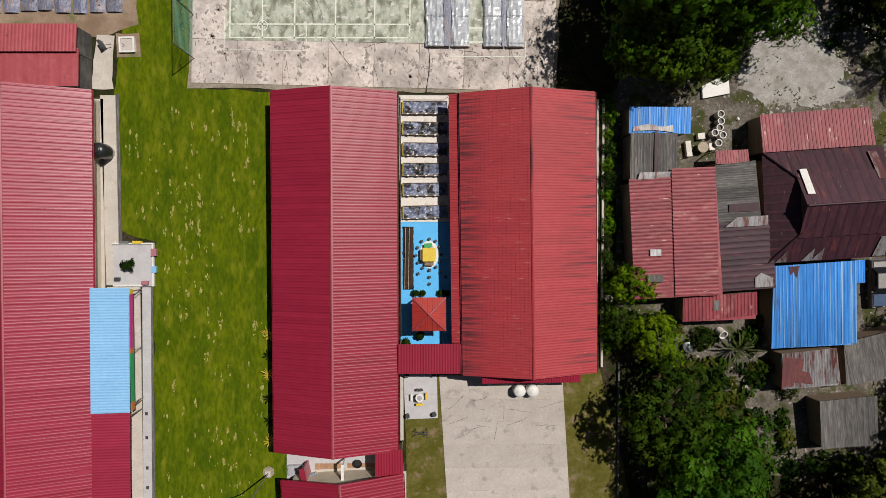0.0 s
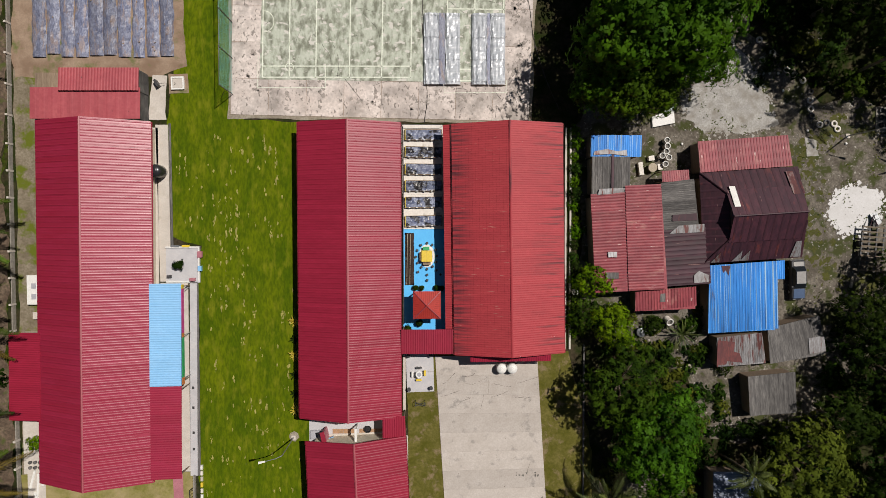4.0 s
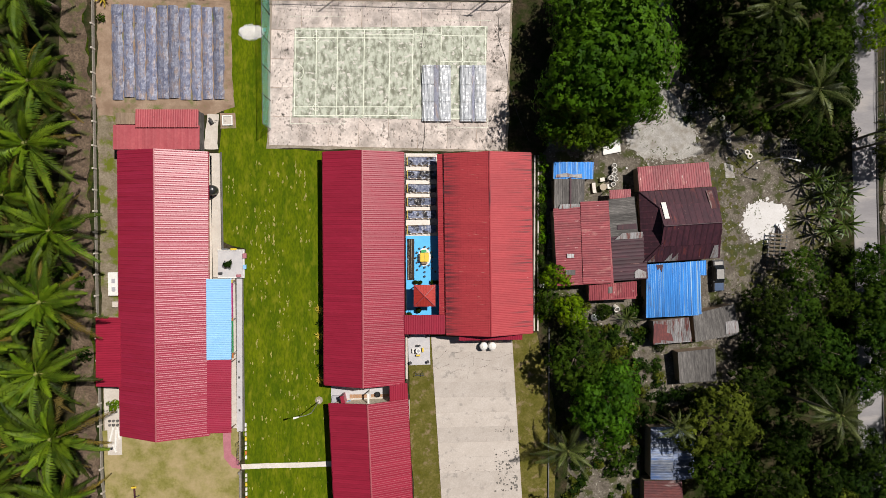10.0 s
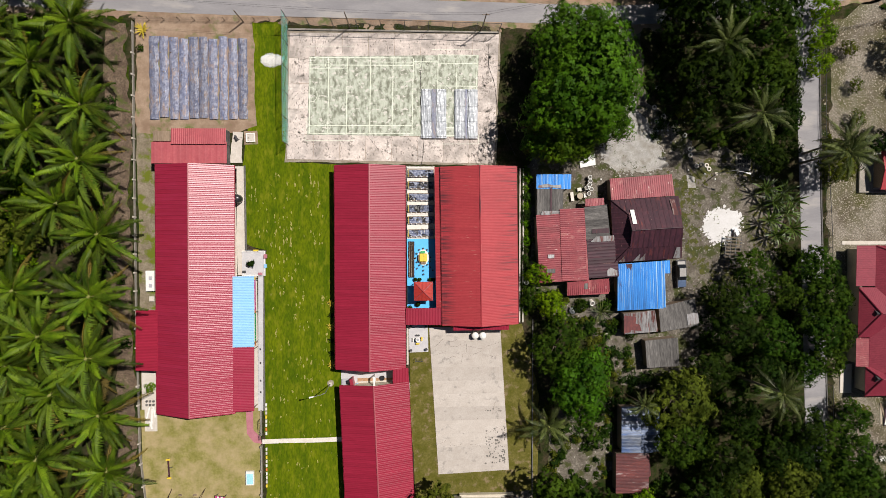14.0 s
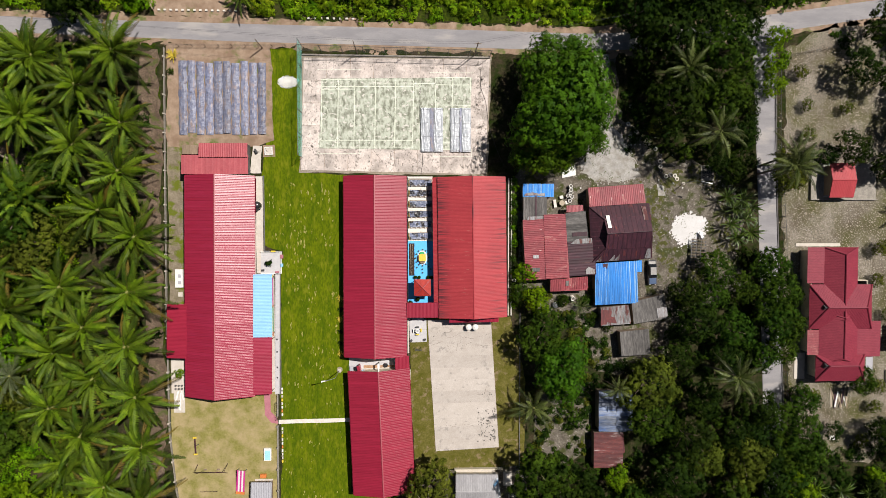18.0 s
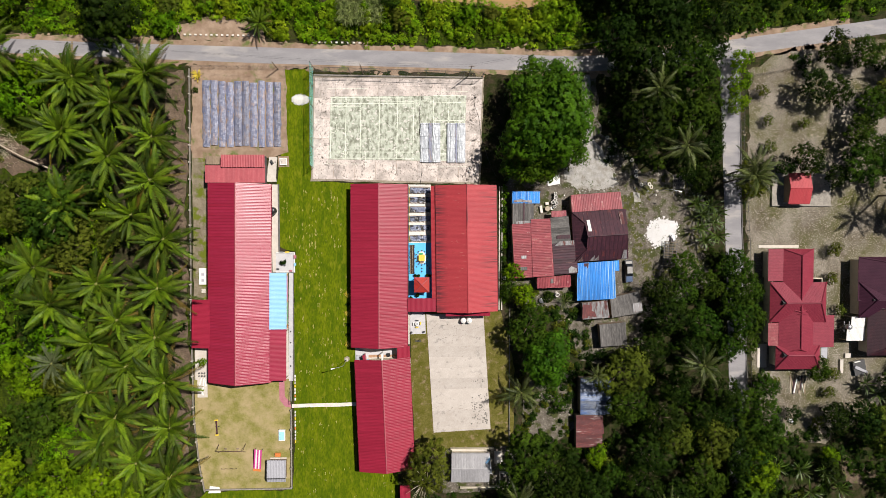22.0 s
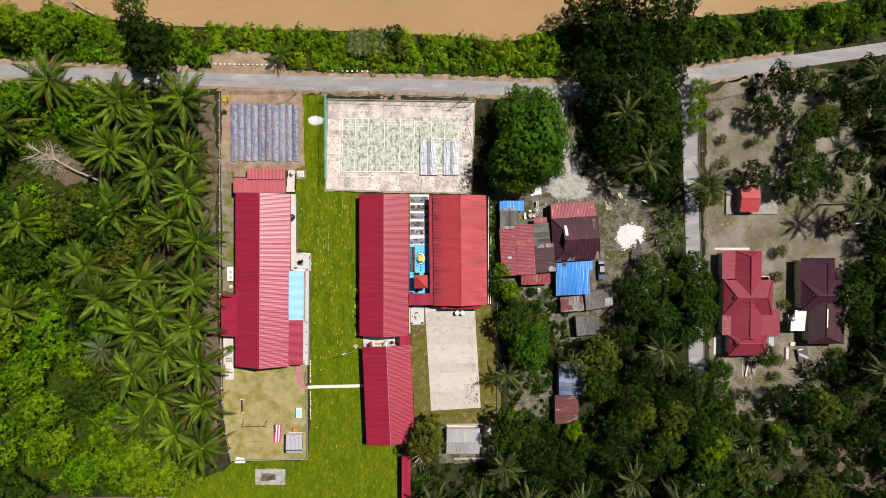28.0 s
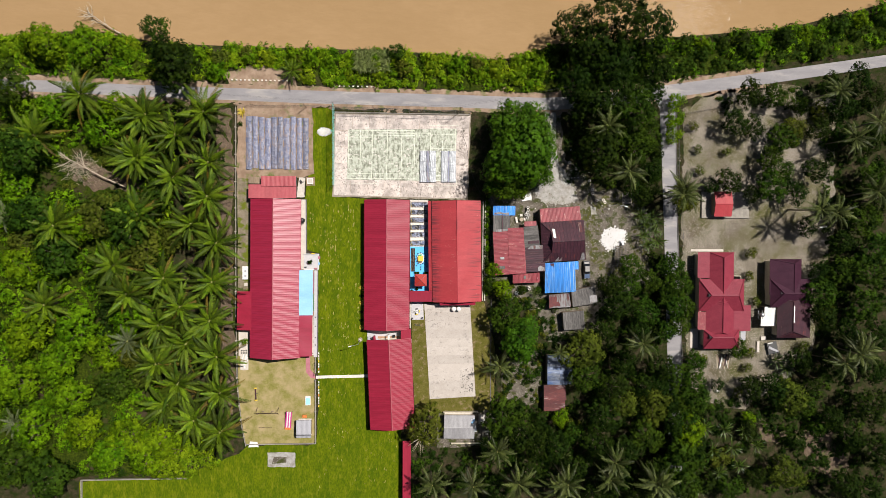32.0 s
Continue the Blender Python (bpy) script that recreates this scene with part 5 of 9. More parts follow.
for x, y, s in [(37.6, 55.3, 1.05), (48.2, 56.9, 1.45), (56.8, 54.4, 1.1), (47.6, 45.8, 1.2), (38.4, 41.4, 0.9), (41.9, 49.9, 1.1), (-57.7, 43.7, 1.15), (-60.3, 45.7, 0.9), (58.4, 44.6, 0.9)]:
    plant(kinds, "dark", x, y, rnd.uniform(0, 360), s, "riverside trees")
for x, y, s in [(42.7, 36.6, 1.05), (44.3, 25.4, 1), (47.0, 39.5, 1), (39.9, 35.9, 0.8), (57.0, 39.6, 0.8)]:
    plant(kinds, "dark", x, y, rnd.uniform(0, 360), s, "village trees")
for x, y, s in [(53.5, 35.4, 1.15), (54.6, 26.2, 0.9), (48.5, 29.0, 0.8), (57.9, 29.8, 0.7)]:
    plant(kinds, "mid", x, y, rnd.uniform(0, 360), s, "village trees")
for x, y, s in [(67.0, 13.4, 0.78)]:
    plant(kinds, "olive", x, y, rnd.uniform(0, 360), s, "village trees")
for x, y, s in [(-79.9, 49.0, 1.15), (-90.3, 49.5, 1.0)]:
    plant(kinds, "bright", x, y, rnd.uniform(0, 360), s, "riverside trees")
for x, y, s in [(-77.2, 29.0, 1.1), (-74.5, 34.5, 0.9), (-89.1, 34.2, 0.9), (-97.2, 15.2, 1.2), (-81.5, 5.8, 1), (-95.5, -3.9, 1.2), (-71.0, -16.3, 1.1), (-83.0, -19.0, 1.3), (-93.7, -20.3, 1.4), (-87.1, -27.2, 1.3), (-76.4, -24.6, 1), (-96.5, -32.7, 1.3), (-84.5, -35.6, 1.2), (-94.0, -43.8, 1.2), (-82.0, -44.0, 1.1), (-71.2, -45.5, 1.2), (-63.1, -46.3, 1.2), (-67.2, -51.1, 1.1), (-75.3, -49.6, 1), (-93.0, 31.5, 1)]:
    plant(kinds, "bright", x, y, rnd.uniform(0, 360), s, "west jungle trees")
for x, y, s in [(-94.5, 23.1, 1.2), (-69.8, 6.5, 1.3), (-87.0, -1.04, 1.1), (-74.2, -32.4, 0.9), (-98.1, -51.3, 1.2), (-88.9, -54.2, 1.2), (-92.1, 8.4, 1), (-64.5, 12.6, 0.8), (-96.9, 39.0, 1)]:
    plant(kinds, "mid", x, y, rnd.uniform(0, 360), s, "west jungle trees")
for x, y, s in [(-60.5, -50.5, 1.0), (-55.5, -48.5, 0.95), (-64.5, -54.0, 1.0), (-58.0, -54.0, 0.8), (-66.0, -48.0, 0.8), (-53.5, -53.0, 0.6)]:
    plant(kinds, "lime", x, y, rnd.uniform(0, 360), s, "west jungle trees")
for x, y, s in [(-60.6, 3.1, 1), (-76.4, 8.5, 1.2), (-67.2, 0.37, 1.1), (-96.1, 1.62, 1), (-69.4, -25.6, 0.9), (-66.8, -29.0, 0.9)]:
    plant(kinds, "olive", x, y, rnd.uniform(0, 360), s, "west jungle trees")
for x, y, s in [(24.6, 23.8, 1.40), (23.4, 17.4, 0.80), (22.6, 31.0, 1.05), (29.0, 27.0, 0.8), (20.4, 17.6, 0.72), (28.6, 20.6, 0.7)]:
    plant(kinds, "mango", x, y, rnd.uniform(0, 360), s, "village trees")
for x, y, s in [(18.8, -4.9, 0.53), (20.7, -9.8, 0.67), (36.1, -43.1, 0.6), (65.3, 38.6, 0.57), (65.0, 34.1, 0.67), (64.8, 29.6, 0.57)]:
    plant(kinds, "bright", x, y, rnd.uniform(0, 360), s, "village trees")
for x, y, s in [(17.7, -8.4, 0.39), (21.4, -16.1, 0.95), (20.9, -40.7, 1.18), (41.8, -32.0, 0.9), (53.6, -4.1, 0.73), (53.0, -9.4, 0.67), (58.7, -7.7, 0.62), (57.4, -15.5, 0.78), (65.2, -8.4, 0.78), (66.8, -14.1, 0.78), (63.2, -20.5, 0.62), (65.9, -52.8, 1.18), (57.1, -46.9, 0.95), (17.7, -50.6, 0.67), (39.0, -46.7, 0.62)]:
    plant(kinds, "mid", x, y, rnd.uniform(0, 360), s, "village trees")
for x, y, s in [(24.9, -22.2, 0.86)]:
    plant(kinds, "mango", x, y, rnd.uniform(0, 360), s, "village trees")
for x, y, s in [(25.5, -46.0, 0.87), (29.8, -49.4, 0.71), (46.2, -20.4, 0.66), (49.9, -14.0, 0.76), (47.9, -8.4, 0.61), (55.7, -20.7, 0.61), (48.2, -34.6, 0.87), (45.4, -41.7, 0.92), (57.6, -34.7, 0.61), (52.1, -50.4, 0.81), (44.8, -48.9, 0.81), (60.1, -55.6, 0.76), (34.1, -49.0, 0.76), (39.1, -54.8, 0.71), (49.2, -57.8, 0.87), (55.1, -60.8, 0.76), (27.7, -56.0, 0.71), (19.2, -60.2, 0.71), (51.8, -28.3, 0.66), (61.2, -29.0, 0.71), (36.3, -60.2, 0.66), (44.2, -61.8, 0.71), (64.6, -60.7, 0.76)]:
    plant(kinds, "dark", x, y, rnd.uniform(0, 360), s, "village trees")
for x, y, s in [(41.0, -24.9, 1.18), (51.9, -39.2, 0.84), (59.9, -39.3, 1.01)]:
    plant(kinds, "olive", x, y, rnd.uniform(0, 360), s, "village trees")
for x, y, s in [(69.3, -34.8, 0.95), (71.5, -38.5, 0.67), (70.7, -28.4, 0.62), (82.6, -25.2, 0.56), (100.4, -39.8, 0.67), (80.3, -61.3, 0.73), (102.8, -10.5, 0.9), (108.7, -4.8, 0.84), (114.7, -4.8, 1.06), (114.1, -13.5, 1.01), (90.7, 40.0, 0.67), (92.4, 29.1, 0.84), (88.9, 16.6, 0.9), (92.1, 20.9, 0.73), (89.5, 24.4, 0.67), (116.3, 19.4, 0.84), (112.9, 8.2, 1.01), (116.3, 1.0, 1.01), (97.3, 37.7, 0.56)]:
    plant(kinds, "mid", x, y, rnd.uniform(0, 360), s, "villa garden trees")
for x, y, s in [(68.7, -46.3, 1.0), (86.4, -44.0, 0.47)]:
    plant(kinds, "bright", x, y, rnd.uniform(0, 360), s, "villa garden trees")
for x, y, s in [(95.2, -37.3, 1.06), (94.8, -57.2, 1.01), (95.7, 31.2, 0.78)]:
    plant(kinds, "olive", x, y, rnd.uniform(0, 360), s, "villa garden trees")
for x, y, s in [(90.7, -35.0, 0.76), (85.5, -35.0, 0.61), (106.2, -29.4, 0.76), (98.0, -27.9, 0.66), (103.7, -16.6, 0.71), (103.0, -5.1, 0.56), (117.3, -22.2, 0.76), (110.5, -20.7, 0.66), (115.5, -39.7, 0.92), (118.8, -51.4, 1.02), (109.9, -60.4, 0.81), (116.0, -62.4, 0.76), (111.9, -48.4, 0.71), (117.5, -30.9, 0.71), (107.3, -43.2, 0.61), (101.8, -35.1, 0.51), (87.4, -59.0, 0.56), (83.4, 40.1, 0.71), (79.8, 32.8, 0.66), (85.0, 31.9, 0.61), (78.6, 18.2, 0.66), (75.0, 16.9, 0.41), (85.3, 14.9, 0.51), (104.6, 42.4, 0.66), (111.3, 43.9, 0.76), (115.9, 39.7, 0.66), (96.3, 15.2, 0.61), (107.7, 36.7, 0.71), (113.9, 28.3, 0.76), (117.5, 13.3, 0.76)]:
    plant(kinds, "dark", x, y, rnd.uniform(0, 360), s, "villa garden trees")
for x, y, s in [(108.5, 2.4, 0.66), (100.2, 6.4, 0.51), (101.4, 21.0, 0.66), (101.9, 31.7, 0.61)]:
    plant(kinds, "dark", x, y, rnd.uniform(0, 360), s, "villa garden trees")
for x, y, s in [(63.1, -11.9, 0.62), (62.6, -3.4, 0.56)]:
    plant(kinds, "mid", x, y, rnd.uniform(0, 360), s, "village trees")
for x, y, s in [(64.4, -38.4, 0.66), (65.0, -43.7, 0.66), (61.3, -34.8, 0.56), (71.0, -50.7, 0.61), (77.4, -34.9, 0.36)]:
    plant(kinds, "dark", x, y, rnd.uniform(0, 360), s, "village trees")
for x, y, s in [(1.3, -43.6, 1.12)]:
    plant(kinds, "olive", x, y, rnd.uniform(0, 360), s, "village trees")
for x, y, s in [(58.0, 20.5, 0.56), (58.8, 16.0, 0.48), (56.7, 13.8, 0.51), (53.8, 16.3, 0.56), (60.0, 22.0, 0.41)]:
    plant(kinds, "dark", x, y, rnd.uniform(0, 360), s, "village trees")
for x, y, s in [(64.6, -3.5, 0.7), (66.0, -8.5, 0.8), (65.4, -14.0, 0.8), (66.2, -19.0, 0.65), (66.6, -32.5, 0.8), (67.2, -38.0, 0.85), (67.6, -44.5, 0.9), (68.0, -52.0, 1.0), (68.0, -60.0, 1.0)]:
    plant(kinds, "mid", x, y, rnd.uniform(0, 360), s, "village trees")
for x, y, s in [(-63.9, 53.2, 0.75), (-6.2, 49.8, 0.45)]:
    plant(kinds, "mid", x, y, rnd.uniform(0, 360), s, "riverside trees")
rnd = random.Random(4)
for i in range(46):
    x = -118 + i * 5.3 + rnd.uniform(-1.8, 1.8)
    lo = float(np.interp(x, rx, rn)) + (7.0 if -49 < x < -31 else 3.2)
    for y in (rnd.uniform(lo, bank(x) - 0.5), bank(x) - rnd.uniform(0.2, 1.8)):
        plant(shrubs, rnd.choice("lllggo" if x < 30 else "mmgdg"), x + rnd.uniform(-1, 1), y, rnd.uniform(0, 360), rnd.uniform(0.7, 1.2), "riverbank shrubs", -0.1)


def leaf_field(name, clumps, mat, label, seed):
    """Low growth that nobody could count: leaf sprays on many clumps, one mesh."""
    r = np.random.RandomState(seed)
    spots, ways = [], []
    for x, y, s in clumps:
        n = max(5, int(26 * s))
        q = r.normal(size=(n, 3))
        q /= np.linalg.norm(q, axis=1)[:, None]
        q[:, 2] = np.abs(q[:, 2])
        lob = 1 + 0.25 * np.sin(3 * np.arctan2(q[:, 1], q[:, 0]) + x)
        spots.append(q * np.array([1.9, 1.9, 1.5]) * s * (r.uniform(0.55, 1.0, n) * lob)[:, None] + np.array([x, y, 0.1]))
        ways.append(q + r.normal(scale=0.4, size=(n, 3)) + np.array([0, 0, 0.4]))
    pos, nrm = np.concatenate(spots), np.concatenate(ways)
    return solid(name, sprays(name, r, pos, nrm, r.uniform(0.32, 0.62, len(pos)), mat, 4), None, label, "undergrowth", "stuff")


low = {"leaf_lime": [], "leaf_bright": [], "leaf_mid": [], "leaf_dark": [], "leaf_olive": []}
for i in range(980):
    x, y = rnd.uniform(-116, -48.5), rnd.uniform(-56.5, 37)
    if -90 < x < -69 and 12.5 < y < 24.5:
        if rnd.random() < 0.75:
            low[rnd.choice(("leaf_olive", "leaf_mid", "leaf_dark"))].append((x, y, rnd.uniform(0.25, 0.5)))
        continue
    if x > -62 and rnd.random() < 0.8:
        continue
    tone = ("leaf_mid", "leaf_bright", "leaf_bright", "leaf_dark") if y < -8 and x < -62 else ("leaf_mid", "leaf_bright", "leaf_lime", "leaf_bright", "leaf_bright") if x < -62 else ("leaf_mid", "leaf_dark")
    if -70 < x < -51 and -57 < y < -43:
        tone = ("leaf_lime", "leaf_olive", "leaf_lime")
    u = noise.noise((x * 0.09, y * 0.09, 7.7)) * 0.9 + 0.5
    low[tone[min(len(tone) - 1, max(0, int(u * len(tone))))]].append((x, y, rnd.choice((0.5, 0.7, 0.9, 1.1, 1.4, 1.8)) * rnd.uniform(0.85, 1.15) if x < -62 else rnd.uniform(0.5, 0.9)))
for i in range(950):
    x = rnd.uniform(-118, 124)
    lo = float(np.interp(x, rx, rn)) + (5.5 if -49 < x < -31 else 1.7)
    y = rnd.uniform(lo, bank(x) + 1.3)
    tone = ("leaf_lime", "leaf_bright", "leaf_lime", "leaf_bright") if noise.noise((x * 0.07, 1.7, 0)) > -0.05 and x < 32 else ("leaf_lime", "leaf_bright") if x < 32 else ("leaf_mid", "leaf_bright", "leaf_mid")
    low[rnd.choice(tone)].append((x, y, rnd.uniform(0.45, 0.95)))
for i in range(60):
    x, y = rnd.uniform(20.5, 31.5), rnd.uniform(-41, -27)
    low[rnd.choice(("leaf_dark", "leaf_mid", "leaf_dark", "leaf_olive"))].append((x, y, rnd.uniform(0.25, 0.6)))
for i in range(70):
    x, y = rnd.uniform(23, 36), rnd.uniform(-27, -17)
    if not (36 < x + 0.6 and y > -21):
        low[rnd.choice(("leaf_dark", "leaf_dark", "leaf_olive"))].append((x, y, rnd.uniform(0.25, 0.65)))
for i in range(90):
    x, y = rnd.uniform(18.5, 33), rnd.uniform(-19, -8.6)
    if not (22.8 < x < 31.5 and -12.3 < y < -8.4 and rnd.random() < 0.75) and not (32 < x and y > -15.5):
        low[rnd.choice(("leaf_dark", "leaf_mid", "leaf_dark", "leaf_olive"))].append((x, y, rnd.uniform(0.25, 0.6)))
for x0, x1, y0, y1, n in ((19, 67, -62, -41, 260), (40, 63, -41, -22, 90), (46, 63, -22, -9, 50), (69, 118, -64, -46, 170), (106, 118, -46, 44, 130), (98, 106, -46, -38, 20), (-2, 19, -64, -52, 60), (38, 62, 18, 36, 90), (70, 118, 37, 47, 60), (74, 100, -48, -39, 60), (112, 125, -64, 50, 120)):
    for i in range(n):
        x, y = rnd.uniform(x0, x1), rnd.uniform(y0, y1)
        if y < float(np.interp(x, rx, rs)) - 2.0 and not 64.5 < x < 71:
            low[rnd.choice(("leaf_dark", "leaf_dark", "leaf_mid"))].append((x, y, rnd.uniform(0.4, 0.9)))
reeds = Geo()
for k in range(420):
    cx0, cy0 = -16.4 + rnd.uniform(0, 8.3), 48.4 + rnd.uniform(-3.4, 1.8)
    for a in (rnd.uniform(0, 6.3), rnd.uniform(0, 6.3), rnd.uniform(0, 6.3)):
        l, h = rnd.uniform(0.8, 1.7), rnd.uniform(1.6, 2.6)
        ux, uy = math.cos(a), math.sin(a)
        reeds.add([(cx0 - uy * 0.07, cy0 + ux * 0.07, h - 0.5), (cx0 + uy * 0.07, cy0 - ux * 0.07, h - 0.5), (cx0 + ux * l * 0.6 + uy * 0.05, cy0 + uy * l * 0.6 - ux * 0.05, h), (cx0 + ux * l, cy0 + uy * l, h - 0.5)], [(0, 1, 2), (0, 2, 3)])
solid("reeds", reeds, M["reed"], "pale green reed thicket on the riverbank", "reeds", "stuff")
for k, (key, clumps) in enumerate(low.items()):
    leaf_field("undergrowth", clumps, M[key], "tangled low jungle growth among the palms", 40 + k)


# ---- houses of the village ----
def ribbed_face(corners, pitch=0.3, high=0.035, thick=0.05):
    """A convex roof face: its plate, and its ribs running down the slope."""
    g, ribs = Geo(), Geo()
    pts = [Vector(c) for c in corners]
    nrm = (pts[1] - pts[0]).cross(pts[2] - pts[0]).normalized()
    if nrm.z < 0:
        pts.reverse()
        nrm = -nrm
    g.slab([tuple(p) for p in pts], thick)
    u = Vector((0, 0, 1)).cross(nrm)
    u = u.normalized() if u.length > 1e-4 else Vector((1, 0, 0))
    v = nrm.cross(u)
    flat = [((p - pts[0]).dot(u), (p - pts[0]).dot(v)) for p in pts]
    a = min(f[0] for f in flat) + pitch / 2
    end = max(f[0] for f in flat)
    while a < end:
        hits = []
        for i in range(len(flat)):
            (x0, y0), (x1, y1) = flat[i], flat[(i + 1) % len(flat)]
            if (x0 - a) * (x1 - a) < 0:
                hits.append(y0 + (y1 - y0) * (a - x0) / (x1 - x0))
        if len(hits) == 2 and abs(hits[0] - hits[1]) > 0.1:
            lo, hi = min(hits), max(hits)
            w = pitch * 0.16
            base = [pts[0] + u * (a + s) + v * t for s, t in ((-w, lo), (w, lo), (w, hi), (-w, hi))]
            top = [pts[0] + u * (a + s * 0.5) + v * t + nrm * high for s, t in ((-w, lo), (w, lo), (w, hi), (-w, hi))]
            ribs.add([tuple(p + nrm * 0.002) for p in base] + [tuple(p) for p in top], [(4, 5, 6, 7), (0, 1, 5, 4), (1, 2, 6, 5), (2, 3, 7, 6), (3, 0, 4, 7)])
        a += pitch
    return g, ribs


def roof_face(name, corners, mat, parent, pitch=0.3, high=0.018, m=None):
    g, ribs = ribbed_face(corners, pitch, high)
    face = part(name, g, mat, parent, m=m)
    if ribs.v:
        tagged(part("ribbing", ribs, mat, face), kind="stuff")
    return face


def ridge_strip(a, b, w=0.14):
    return Geo().tube([Vector(a) + Vector((0, 0, 0.02)), Vector(b) + Vector((0, 0, 0.02))], w, 6)


def hip_block(parent, x0, x1, y0, y1, eave, ridge, r0, r1, along, at, mat, cap):
    """A hipped roof: the ridge runs along x or y from r0 to r1 at the other coordinate at."""
    roof = None
    if along == "y":
        faces = [[(x0, y0, eave), (x0, y1, eave), (at, r1, ridge), (at, r0, ridge)], [(x1, y1, eave), (x1, y0, eave), (at, r0, ridge), (at, r1, ridge)],
                 [(x1, y0, eave), (x0, y0, eave), (at, r0, ridge)], [(x0, y1, eave), (x1, y1, eave), (at, r1, ridge)]]
        ends = [((at, r0, ridge), (at, r1, ridge)), ((x0, y1, eave), (at, r1, ridge)), ((x1, y1, eave), (at, r1, ridge)), ((x0, y0, eave), (at, r0, ridge)), ((x1, y0, eave), (at, r0, ridge))]
    else:
        faces = [[(x0, y0, eave), (x1, y0, eave), (r1, at, ridge), (r0, at, ridge)], [(x1, y1, eave), (x0, y1, eave), (r0, at, ridge), (r1, at, ridge)],
                 [(x0, y1, eave), (x0, y0, eave), (r0, at, ridge)], [(x1, y0, eave), (x1, y1, eave), (r1, at, ridge)]]
        ends = [((r0, at, ridge), (r1, at, ridge)), ((x0, y0, eave), (r0, at, ridge)), ((x0, y1, eave), (r0, at, ridge)), ((x1, y0, eave), (r1, at, ridge)), ((x1, y1, eave), (r1, at, ridge))]
    for f in faces:
        roof_face("roof_face", f, mat, parent)
    for a, b in ends:
        if (Vector(a) - Vector(b)).length > 0.5:
            part("ridge_cap", ridge_strip(a, b), cap, parent)


def vent(parent, x, y, z, w, h):
    """A dark triangular gable vent that faces west."""
    part("gable_vent", Geo().add([(x, y - w, z), (x, y + w, z), (x + 0.1, y, z + h), (x + 0.5, y - w, z), (x + 0.5, y + w, z), (x + 0.6, y, z + h)], [(0, 2, 1), (3, 4, 5), (0, 3, 5, 2), (1, 2, 5, 4), (0, 1, 4, 3)]), M["dark"], parent, "dark open gable vent")


villa = thing("villa", 78, -12.5, 0, 0, "red-roofed bungalow villa with cross hipped roofs", "house", "villas by the lane")
hip_block(villa, -3.4, 3.0, -1.0, 12.3, 3.2, 5.0, -1.0, 11.0, "y", -0.55, M["villa_red"], M["villa_red"])
hip_block(villa, -6.2, 5.8, -2.9, 5.4, 3.25, 5.3, -3.8, 3.4, "x", 1.3, M["villa_red"], M["villa_red"])
hip_block(villa, -4.2, 3.2, -9.5, 0.4, 3.2, 5.0, -8.2, -0.6, "y", -0.55, M["villa_red"], M["villa_red"])
hip_block(villa, -4.8, 4.65, -12.7, -7.8, 3.25, 4.9, -3.1, 2.4, "x", -9.5, M["villa_red"], M["villa_red"])
roof_face("lean_to_roof", [(-6.5, 5.6, 3.0), (-3.45, 5.6, 3.25), (-3.45, 12.3, 3.25), (-6.5, 12.3, 3.0)], M["villa_red"], villa)
roof_face("lean_to_roof", [(-6.25, -7.8, 2.95), (-3.9, -7.8, 3.2), (-3.9, -3.1, 3.2), (-6.25, -3.1, 2.95)], M["pink_tin"], villa)
roof_face("lean_to_roof", [(1.4, -8.2, 3.35), (7.9, -8.2, 2.85), (7.9, -1.5, 2.85), (1.4, -1.5, 3.35)], M["villa_red"], villa)
vent(villa, -4.6, 1.3, 4.35, 0.9, 0.85)
vent(villa, -3.9, -9.5, 4.1, 0.7, 0.7)
for a in ((-5.9, 6.2, 2.4, 11.7), (-5.6, -7.4, 5.2, 6.19), (-4.2, -12.1, 4.0, -7.41), (5.21, -7.8, 7.4, -2.0)):
    wall_box(villa, a[0], a[1], a[2], a[3], 2.84, M["plaster"])
part("porch_floor", Geo().box(-6.8, -13.0, 0.0, -4.8, -8.0, 0.15), M["pave"], villa)
part("step", Geo().box(-6.9, 12.4, 0.0, 1.8, 13.0, 0.12), M["pave"], villa)
part("skylight_panel", Geo().box(5.6, -10.9, 2.3, 6.9, -8.3, 2.36), M["grey_paint"], villa, "grey sheet panel")

villa2 = thing("villa", 96, -12.0, 0, 0, "dark plum-roofed bungalow villa with rusted rear roof", "house", "villas by the lane")
hip_block(villa2, -5.4, 3.1, 1.0, 10.1, 3.2, 5.0, 1.0, 9.0, "y", 0.1, M["purple"], M["purple"])
hip_block(villa2, -5.2, 6.0, -2.5, 4.9, 3.25, 5.2, -2.6, 3.2, "x", 1.3, M["purple"], M["purple"])
hip_block(villa2, -3.2, 5.7, -10.5, 0.0, 3.2, 4.7, -8.6, -0.8, "y", 0.2, M["rust"], M["rust"])
vent(villa2, -3.4, 1.3, 4.2, 0.8, 0.8)
for a in ((-4.8, 2.01, 2.5, 9.5), (-4.6, -2.0, 5.4, 2.0), (-2.6, -10.0, 5.1, -2.01)):
    wall_box(villa2, a[0], a[1], a[2], a[3], 2.84, M["plaster"])
part("roof_plank", Geo().box(0.15, -6.3, 4.78, 0.5, -1.9, 4.84), M["white"], villa2, "whitish repair strip on the ridge")
lean_roof("carport", "white sheet carport beside the plum villa", [(89.7, -14.4, 2.75), (92.7, -14.4, 2.75), (92.8, -16.6, 2.6), (89.7, -16.6, 2.6)], M["white"], category="carport")
